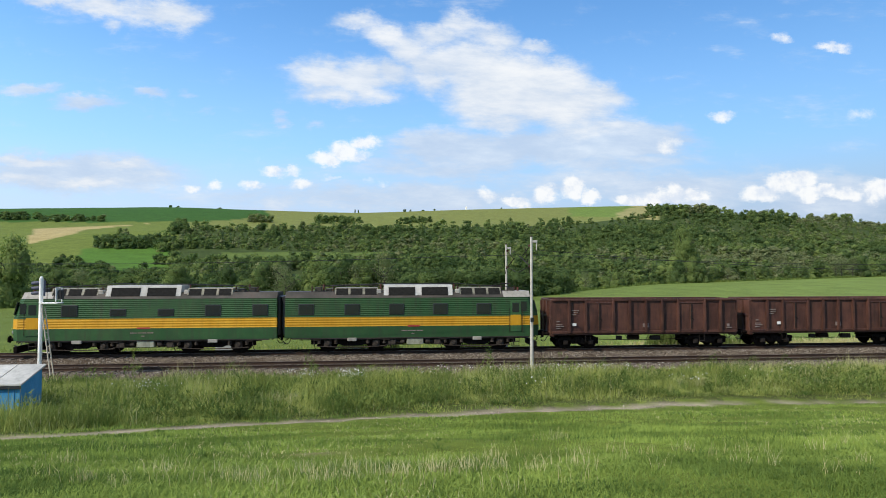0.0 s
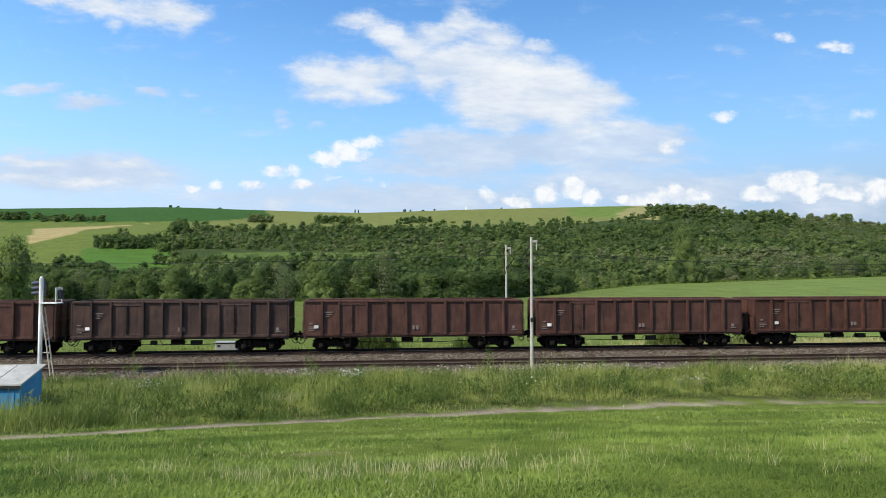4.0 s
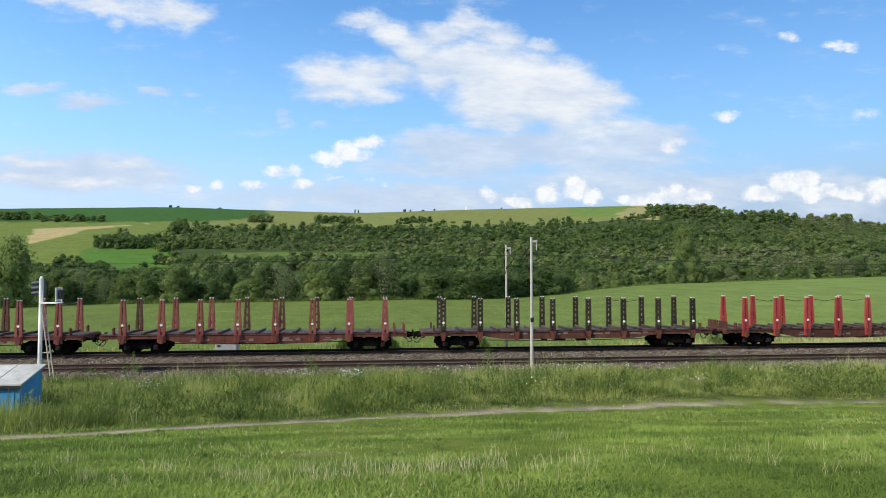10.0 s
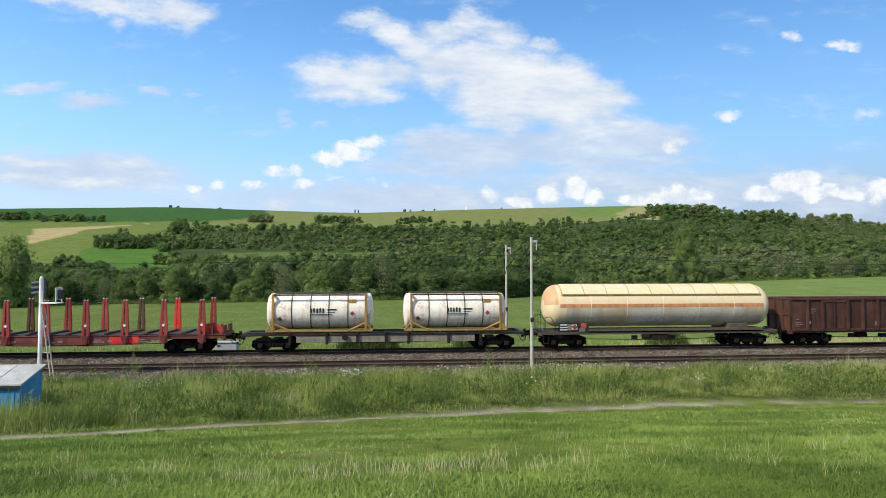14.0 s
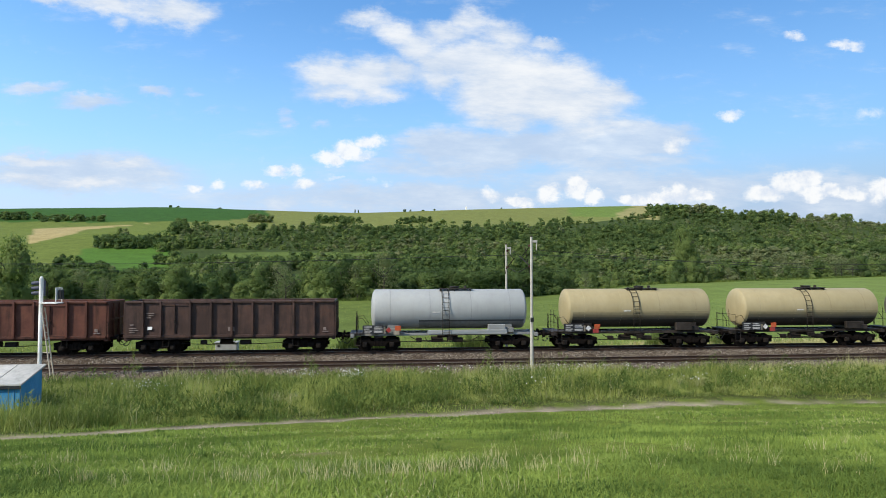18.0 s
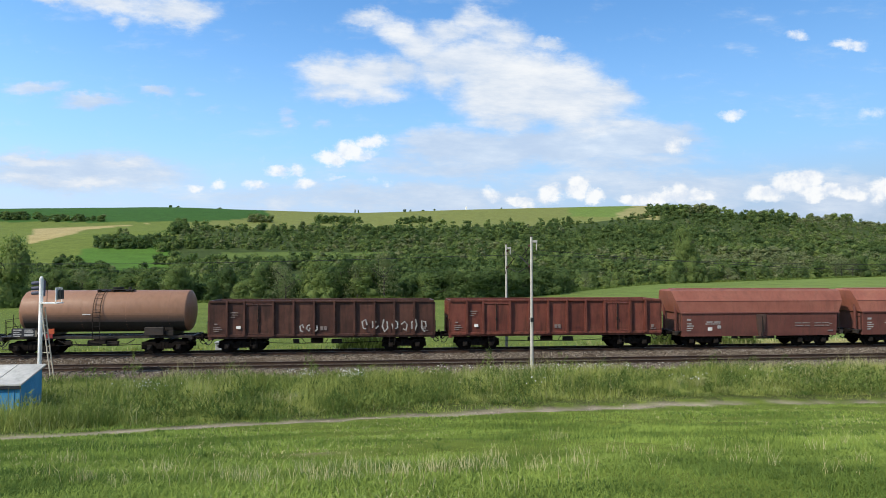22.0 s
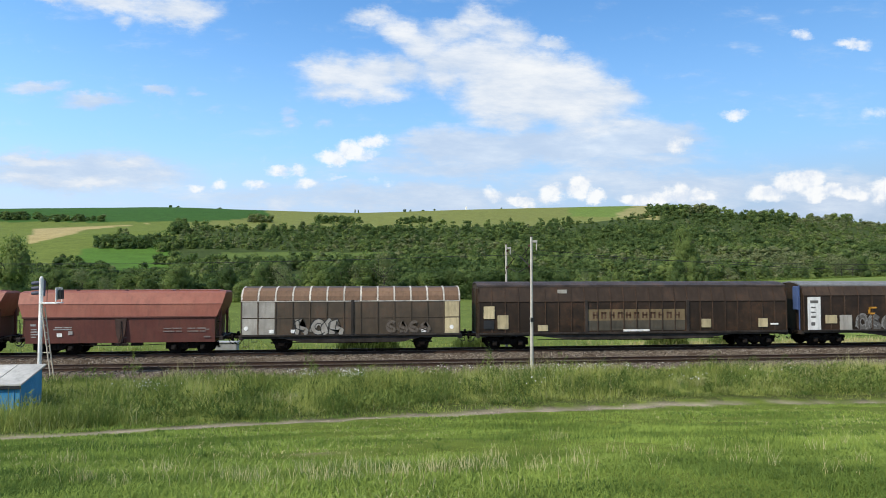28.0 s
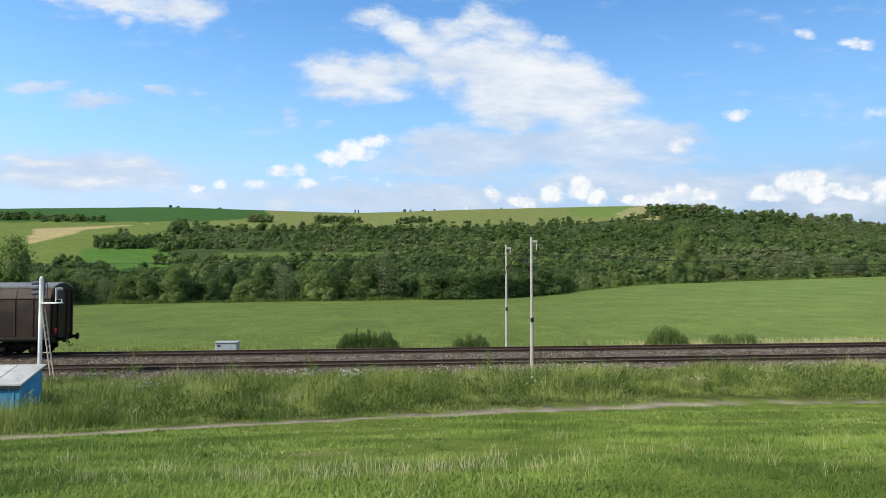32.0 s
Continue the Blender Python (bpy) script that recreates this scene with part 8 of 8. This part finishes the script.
    part("pipe_run", Geo().tube([(-h + 0.6, -1.36, 0.86), (-2.2, -1.36, 0.84), (2.2, -1.36, 0.84), (h - 0.6, -1.36, 0.86)], 0.03, 6).tube([(-2.0, -1.38, 0.5), (2.0, -1.38, 0.5)], 0.02, 5), STEEL, ob)
    for dy in (-0.7, 0.75):
        part("roof_conductor", Geo().tube([(flip(-6.9), dy, 4.22), (flip(-5.6), dy, 4.42), (flip(-2.3), dy, 4.52), (flip(2.8), dy, 4.56), (flip(4.6), dy, 4.42), (flip(6.2), dy, 4.36)], 0.018, 5), BLACK, ob)
    for a in (-6.9, -5.5, 2.95, 4.5, 6.0):
        g = Geo().cyl((flip(a), -0.7, 3.96), (flip(a), -0.7, 4.42), 0.04, 8)
        for j in range(3):
            g.cyl((flip(a), -0.7, 4.06 + 0.1 * j), (flip(a), -0.7, 4.10 + 0.1 * j), 0.085, 10)
        part("roof_insulator", g, DARK_RUST, ob)
    part("roof_walkway", Geo().box(*ends(flip(-6.9), flip(6.9)), -0.35, 0.35, 4.02, 4.07, 0.01), ROOF_GREY, ob)
    # painted marks on the flank
    part("red_plate", Geo().box(-0.5, 0.3, -1.48, -1.472, 1.63, 1.73, 0.002), RED, ob, "red plate", at=(0, -0.008, 0.06))
    bars(ob, "stencil", STENCIL_FAINT, -1.0, -1.475, 1.40, [(0.08, 0, 0.4, 0.06), (0.54, 0, 0.5, 0.06), (1.1, 0, 0.4, 0.06), (0.75, -0.2, 0.2, 0.06)], "white stencilled line")
    return ob


COWL_PALE = paint("pale_cowl_paint", (0.33, 0.32, 0.29), rust_amount=0.15, dirt_amount=0.3)
GRILLE = plain("dark_grille_mesh", (0.016, 0.0155, 0.014), 0.9, 0, 0.3, spec=0.1)
LOUVRE_FRAME = paint("pale_louvre_frame_paint", (0.20, 0.19, 0.14), dirt_amount=0.5)
BATTERY = paint("pale_green_grey_paint", (0.26, 0.27, 0.2), dirt_amount=0.5)


def scaled_bogie():
    g = bogie_geo(2.6)
    return [(x * 1.23, y * 1.1, z * 1.18) for x, y, z in g.v], g.f


def couple():
    """The whole train, front to rear; every vehicle starts where the last one ends."""
    eas, ean, eat = "ssDssssDss", "ssDmmmmmmmm", "ssDmmmmmDss"
    dark, brown = "dark brown high-sided open freight wagon with pressed steel panels", "brown high-sided open freight wagon with pressed steel panels"
    list_ = [locomotive(17.05, -1), locomotive(17.67, 1)]
    list_ += [open_wagon(14.45, eas, BROWN_DARK, dark, seed=0), open_wagon(14.3, eas, BROWN_DARK, dark, seed=1, tag_at=1.9), open_wagon(14.5, eas, BROWN_DARK, dark, seed=2, tag_at=1.7),
              open_wagon(14.55, eas, BROWN_GREY, "grey-brown high-sided open freight wagon with dented panels", seed=3, tag_at=0.8)]
    list_ += [open_wagon(15.74, ean, BROWN_DULL, brown, seed=1, tag_at=0.6), open_wagon(15.74, ean, BROWN_DULL, brown, seed=2, tag_at=0.6), open_wagon(16.02, ean, BROWN_DARK, dark, seed=3, tag_at=1.4),
              open_wagon(16.36, ean, BROWN_ORANGE, "rust-orange high-sided open freight wagon with pressed steel panels", seed=0, tag_at=0.5)]
    list_ += [open_wagon(14.42, eas, BROWN_ORANGE, "rust-brown high-sided open freight wagon with two door pairs", seed=2, tag_at=0.9)]
    red = "flat stake wagon with red double stakes and a timber deck"
    list_ += [stake_wagon(20.43, DECK, RED_DUSTY, BROWN_RED, red, 1), stake_wagon(20.66, DECK, RED_DUSTY, BROWN_RED, red, 2, flap_right=True, flap_left=False),
              stake_wagon(21.5, DECK, STAKE_DARK, BROWN, "flat stake wagon with dark brown stakes and a timber deck", 3, plain_stakes=True, flap_left=False),
              stake_wagon(20.33, DECK, RED, BROWN, "flat stake wagon with dull red stakes and a timber deck", 4, flap_left=True, flap_right=True),
              stake_wagon(20.61, DECK, RED, BROWN_RED, "flat stake wagon with red stakes and a repainted sill panel", 5, flap_right=True, flap_left=False, patch=True)]
    list_ += [container_flat(19.9), gas_wagon(18.35)]
    list_ += [open_wagon(14.3, eas, BROWN_DARK, dark, seed=1, tag_at=1.1), open_wagon(14.6, eas, BROWN, brown, seed=3, tag_at=1.4), open_wagon(14.39, "ssDmmmmmmm", BROWN_GREY, "grey-brown high-sided open freight wagon", seed=2, tag_at=1.4)]
    list_ += [tank_wagon(13.75, 10.75, SILVER, "silver-grey tank wagon with an end platform and ladder", silver=True, frame=SILVER_FRAME),
              tank_wagon(12.96, 10.6, BEIGE, "beige tank wagon with a dark belly and ladder"), tank_wagon(12.73, 10.6, BEIGE, "beige tank wagon with a dark belly and ladder"),
              tank_wagon(13.02, 10.6, CAMO_GREY, "dark grey tank wagon with tan paint patches", camo=True), tank_wagon(12.82, 10.6, SALMON, "salmon-brown tank wagon with a dark belly")]
    d = open_wagon(15.76, ean, BROWN_DARK, "dark brown high-sided open freight wagon with white graffiti", seed=1, tag_at=1.7)
    graffiti(d, STENCIL_DIM, -1.6, -0.3, 1.35, 2.0, -1.565, 3, 41, 0.085, "white sprayed graffiti")
    graffiti(d, STENCIL_DIM, 2.4, 7.0, 1.3, 2.3, -1.565, 7, 42, 0.085, "white sprayed graffiti")
    list_ += [d, open_wagon(15.92, eat, BROWN_RED, "red-brown high-sided open freight wagon with two door pairs", seed=0, tag_at=1.6)]
    hop = "maroon covered hopper wagon, its folded roof painted lighter as if lit"
    first = hopper_wagon(13.68, hop)
    list_ += [first] + [copy_thing(first, Matrix.Identity(4)) for _ in range(5)]
    list_ += [box_wagon(15.7), sliding_wagon(23.5, "long_sliding_wall_wagon", "long dark brown sliding-wall wagon with a yellowed name band"),
              sliding_wagon(24.7, "long_sliding_wall_wagon", "long dark brown sliding-wall wagon with orange lettering and graffiti", second=True)]
    x = TRAIN_START
    for ob in list_:
        length = ob["length"]
        TRAIN.append((ob, x + length / 2))
        if ob.name.startswith("container_flat"):
            for off in (-4.4, 4.75):
                TRAIN.append((tank_container("white swap tank container with a mustard frame and rust stains"), x + length / 2 + off))
        x += length


TRAIN_START = -23.3
couple()

# ---------------------------------------------------------------- masts, wires, signal, hut, cabinet
def contact_mast(x, y, arm, top=7.42, foot=-0.9):
    """Tubular catenary mast with a bracket arm reaching over its track (arm = +1 or -1 along y)."""
    ob = thing("catenary_mast", "pale grey tubular steel catenary mast beside the railway", "mast", "catenary masts", m=pose(x, y, 0))
    g = Geo()
    g.cyl((0, 0, foot), (0, 0, 2.6), 0.1, 18, 0.094).cyl((0, 0, 2.6), (0, 0, top), 0.082, 18, 0.07)
    part("pole", g, MAST_WHITE, ob)
    part("cap", Geo().cyl((0, 0, top), (0, 0, top + 0.06), 0.1, 14, 0.05), STEEL, ob)
    part("collar", Geo().cyl((0, 0, 2.55), (0, 0, 2.65), 0.115, 18), MAST_WHITE, ob)
    part("sign_band", Geo().box(-0.1, 0.1, -0.13, -0.095, 2.42, 2.68, 0.01), BLACK, ob, "small dark sign band")
    reach = 3.1 * arm
    g = Geo().tube([(0, 0, 5.6), (0, reach, 6.35)], 0.032, 6).tube([(0, 0, 7.0), (0, reach * 0.82, 6.3)], 0.022, 6).tube([(0, 0, 5.75), (0.0, reach * 1.05, 5.35)], 0.022, 6)
    br = part("bracket_arm", g, STEEL, ob)
    for z, f in ((5.68, 0.1), (6.92, 0.1)):
        q = Geo()
        for k in range(5):
            q.cyl((0, reach * (f + 0.02 * k), z), (0, reach * (f + 0.02 * k + 0.012), z), 0.07, 10)
        part("insulator", q, BROWN, br)
    part("feeder_bracket", Geo().box(0.05, 0.36, -0.05, 0.05, top - 0.35, top - 0.2, 0.02).tube([(0.32, 0, top - 0.25), (0.3, 0, top - 0.8)], 0.03, 6), MAST_WHITE, ob)
    part("guy_rod", Geo().tube([(-0.08, 0.05 * arm, 5.2), (-0.3, 0.4 * arm, 6.9)], 0.02, 5), STEEL, ob)
    return ob


def overhead_wire(x0, x1, span, phase, y, z_top, sag, z_contact, near=False):
    ob = thing("overhead_line", "thin dark overhead contact line above the railway", "overhead line", "overhead lines")
    g = Geo()
    pts = []
    x = x0
    while x <= x1:
        u = ((x - phase) / span) % 1.0
        pts.append((x, y, z_top - sag * 4 * u * (1 - u)))
        x += span / 12
    g.tube(pts, 0.011, 4)
    part("carrier_wire", g, BLACK, ob)
    part("contact_wire", Geo().tube([(x0, y, z_contact), (x1, y, z_contact)], 0.011, 4), BLACK, ob)
    d = Geo()
    for p in pts[::2]:
        d.tube([p, (p[0], p[1], z_contact)], 0.006, 3)
    part("dropper", d, BLACK, ob)


def signal_post(x, y):
    z = float(land(x, y))
    ob = thing("railway_signal", "white railway light signal post with ladder and dark louvred hoods", "signal", m=pose(x, y, 0))
    part("post", Geo().cyl((0, 0, z - 0.3), (0, 0, 5.0), 0.105, 14, 0.1).cyl((0, 0, 5.0), (0, 0, 5.12), 0.11, 14, 0.04), WHITE, ob)
    g = Geo()
    for dy in (-0.16, 0.16):
        g.tube([(0.72, dy, z - 0.1), (0.12, dy, 3.45)], 0.035, 6)
    for k in range(11):
        t = (k + 0.5) / 11
        g.tube([(0.72 - 0.6 * t, -0.16, z + (3.45 - z) * t), (0.72 - 0.6 * t, 0.16, z + (3.45 - z) * t)], 0.018, 5)
    g.tube([(0.1, 0, 1.05), (0.52, 0, 1.05)], 0.03, 6)
    part("ladder", g, LADDER, ob, "cream access ladder")
    part("platform", Geo().box(0.08, 0.98, -0.35, 0.35, 3.66, 3.72, 0.01), WHITE, ob)
    rail = Geo().tube([(0.9, -0.32, 3.72), (0.9, -0.32, 4.5), (0.9, 0.32, 4.5), (0.9, 0.32, 3.72)], 0.028, 6).tube([(0.9, -0.32, 4.1), (0.9, 0.32, 4.1)], 0.02, 6)
    part("platform_rail", rail, WHITE, ob)
    part("back_plate", Geo().box(0.83, 0.88, -0.22, 0.22, 3.86, 4.48, 0.01), WHITE, ob)
    hd = part("signal_head", Geo().box(-0.16, -0.02, 0.12, 0.5, 4.05, 4.9, 0.02), HOOD, ob, "grey-blue signal head")
    for k in range(3):
        part("lamp_hood", Geo().cyl((-0.1, 0.3, 4.24 + 0.27 * k), (-0.62, 0.3, 4.2 + 0.27 * k), 0.11, 12, 0.09), HOOD, hd)
    part("relay_box", Geo().box(0.93, 1.1, -0.15, 0.15, 3.9, 4.4, 0.02), BLACK, ob, "small black box")
    part("tube_hoop", Geo().tube([(0, 0, 5.05), (0.18, 0, 5.0), (0.3, 0, 4.7), (0.3, 0, 3.72)], 0.02, 6), STEEL, ob)
    part("base_clamp", Geo().box(-0.14, 0.14, -0.14, 0.14, z - 0.1, z + 0.35, 0.02), STEEL, ob)


LADDER = plain("cream_ladder_paint", (0.55, 0.47, 0.36), 0.7)
HOOD = plain("blue_grey_hood_paint", (0.07, 0.075, 0.11), 0.7)


def blue_hut():
    ob = thing("trackside_hut", "small blue trackside hut with a pale sheet roof", "hut")
    x1, y0, y1 = x_at(40, 25.2), 25.2, 26.75
    x0 = x1 - 3.4
    zb, zt = -0.8, 1.18
    g = Geo()
    rise = 0.42
    g.add([(x, y, z) for x in (x0, x1) for y, z in ((y0, zb), (y1, zb), (y1, zt + rise - 0.04), (y0, zt - 0.04))], [(0, 1, 2, 3), (4, 5, 6, 7), (0, 1, 5, 4), (1, 2, 6, 5), (2, 3, 7, 6), (3, 0, 4, 7)])
    part("wall", g, HUT_BLUE, ob)
    for k in range(5):
        part("wall_batten", Geo().box(x0 + k * 0.8 - 0.03, x0 + k * 0.8 + 0.03, y0 - 0.02, y0, zb, zt - 0.06, 0.006), HUT_BLUE, ob)
    for xa, xb in ((x0 - 0.12, x1 - 0.97), (x1 - 0.93, x1 + 0.1)):
        ya, yb, za, zc = y0 - 0.12, y1 + 0.12, zt - 0.08 * rise, zt + 1.08 * rise
        part("roof_sheet", Geo().prism([(ya, za), (yb, zc), (yb, zc + 0.06), (ya, za + 0.06)], xa, xb), HUT_ROOF, ob)
    part("roof_fascia", Geo().box(x0 - 0.1, x1 + 0.06, y0 - 0.1, y0 - 0.02, zt - 0.16, zt - 0.035, 0.01), BOARD_DARK, ob)
    return ob


def cabinet():
    x, y = x_at(404, 49.2), 49.2
    z = float(land(x, y))
    ob = thing("trackside_cabinet", "low grey concrete trackside cable cabinet", "cabinet", m=pose(x, y, 0))
    part("body", Geo().box(-0.78, 0.78, -0.4, 0.4, z - 0.2, 0.02, 0.03), CONCRETE, ob)
    part("lid", Geo().box(-0.84, 0.84, -0.46, 0.46, 0.02, 0.12, 0.025), CONCRETE, ob)
    part("vent", Geo().box(-0.62, -0.42, -0.43, -0.4, -0.25, -0.1, 0.01), BOARD_DARK, ob)


def line_bush(b, y, width, height, count, seed, label):
    rs = np.random.RandomState(seed)
    x = x_at(b, y)
    ob = thing("bush", label, "bush", "bushes beside the line", m=pose(x, y, float(land(x, y))))
    n = count
    px = rs.uniform(-1, 1, n)
    k = max(8, int(width * 5))
    cen, tall = np.linspace(-0.95, 0.95, k) + rs.uniform(-0.6, 0.6, k) / k, rs.uniform(0.5, 1.12, k)
    own = rs.randint(0, k, n)
    px = cen[own] + rs.normal(0, 0.17 / width, n)
    env = (1 - np.minimum(1, np.abs(px)) ** 3) ** 0.5 * tall[own]
    h = np.maximum(0.2, height * env * (1.0 - 0.5 * rs.uniform(0, 1, n) ** 2))
    base = h * rs.uniform(0.0, 0.8, n)
    v, f = blades(px * width / 2, rs.uniform(-0.6, 0.6, n), base, np.clip(h - base, 0.10, 0.5), 0.045, rs.uniform(0.15, 0.9, n), rs)
    cr = new("foliage", arrays("foliage", v, f, [LEAF_MID]))
    cr.parent = ob
    g = Geo()
    for k in range(9):
        xx = rs.uniform(-0.8, 0.8) * width / 2
        g.cyl((xx * 0.8, 0, -0.2), (xx, rs.uniform(-0.3, 0.3), height * 0.7), 0.025, 5, 0.008)
    part("stems", g, BARK, ob)


def single_tree(b, y, height, wide, mat, label, seed, count=4200, lumps=24, size=0.018):
    ob = tree_kind("tree", label, mat, height, wide, count, size, lumps, seed)
    x = x_at(b, y)
    ob.matrix_basis = pose(x, y, float(land(x, y)) - 0.1)
    return ob


def skyline_shrub(b, y, h, w, seed):
    ob = tree_kind("bush", "small dark lone tree on the far skyline field", LEAF_DARK, h, w, 260, 0.09, 8, seed)
    x = x_at(b, y)
    ob.matrix_basis = pose(x, y, float(land(x, y)) - 0.2 * h)
    ob["group"] = "lone trees on the skyline"


contact_mast(x_at(940.5, 36.6), 36.6, 1)
contact_mast(x_at(896, 47.2), 47.2, -1)
MX = x_at(940.5, 36.6)
overhead_wire(-160, 200, 60, MX, NEAR_Y + 0.05, 6.5, 0.7, 5.35)
overhead_wire(-160, 200, 60, MX, TRACK_Y - 0.05, 6.6, 0.7, 5.55)
feeder = thing("feeder_cable", "dark feeder cable strung between the masts", "cable")
fp = [(MX + 0.3 + 60 * k / 16, 36.6, 6.65 - 5.2 * (k / 16) * (1 - k / 16)) for k in range(17)]
part("cable", Geo().tube(fp, 0.013, 5), BLACK, feeder)
signal_post(x_at(74, 36.0), 36.0)
blue_hut()
cabinet()
for b, y, w, h, c, s in ((652, 49.5, 4.9, 1.95, 3600, 71), (833, 49.5, 2.9, 1.45, 1500, 72), (1178, 49.8, 3.4, 1.75, 2000, 73), (1272, 49.8, 1.9, 1.25, 800, 74), (1318, 49.8, 2.1, 1.25, 800, 75)):
    line_bush(b, y, w, h, c, s, "dark green bush of upright shoots beside the railway")
single_tree(18, 112, 14.0, 10.5, LEAF_MID, "tall loose green tree with a bare lower trunk", 81, 7000, 34, 0.020)
single_tree(1208, 185, 20, 15, LEAF_MID, "tall poplar-like broadleaf tree above the scrub", 82, 9000, 30, 0.013)
single_tree(315, 122, 9.0, 8.5, LEAF_MID, "rounded broadleaf tree at the field's far edge", 83)
single_tree(505, 118.5, 8.0, 6.0, LEAF_GREY, "half-bare tree with dark twin stems", 84, 1600)
for b, y, h, w, s in ((628, 840, 8.0, 3.2, 91), (633.5, 840, 8.0, 3.0, 92), (716, 840, 6.5, 7.0, 93), (726, 845, 4.0, 5.0, 94), (748, 845, 4.0, 6.0, 95), (769, 845, 3.6, 5.0, 96), (300, 845, 4.0, 9.0, 97),
                      (314, 845, 3.2, 6.0, 98), (388, 845, 3.6, 8.0, 99), (888, 845, 2.5, 4.0, 100), (1008, 425, 9.0, 8.5, 101), (283, 330, 6.5, 6.5, 102), (462, 395, 9.0, 9.0, 103)):
    skyline_shrub(b, y, h, w, s)
shrine_x = x_at(825, 842)
solid("roadside_shrine", Geo().box(-1.2, 1.2, -1.0, 1.0, -0.5, 3.2, 0.1).plate([(-1.5, 3.2), (1.5, 3.2), (0, 5.0)], -1.1, 1.1), WHITE, "tiny white roadside shrine on the far skyline field", "shrine",
      m=pose(shrine_x, 842, float(land(shrine_x, 842))))


def motions():
    # times, and how far the train is ahead of an even pace
    pace = [(0.0, 0.12), (3.0, 0.2), (6.0, 0.12), (9.0, 0.1), (14.0, -0.05), (17.0, -0.15), (20.0, 0.15), (22.5, -0.04), (25.0, 0.35), (28.0, 0.15), (30.0, 0.34), (32.0, 0.1)]
    # cloud layer: slides to the right and a little towards the viewer
    side, near = 0.0023, -0.0014
    flat = Vector((math.sin(A), math.cos(A), 0))
    rows = []
    for t in (0.0, 8.0, 16.0, 24.0, 32.0):
        p = (RIGHT * side + flat * near) * (t - 16.5)
        rows.append((t, pose(p.x, p.y, 0)))
    walk(cloud_drift, rows)
    for ob, x in TRAIN:
        walk(ob, [(t, pose(x - SPEED * t - ahead, TRACK_Y, 0)) for t, ahead in pace])


motions()
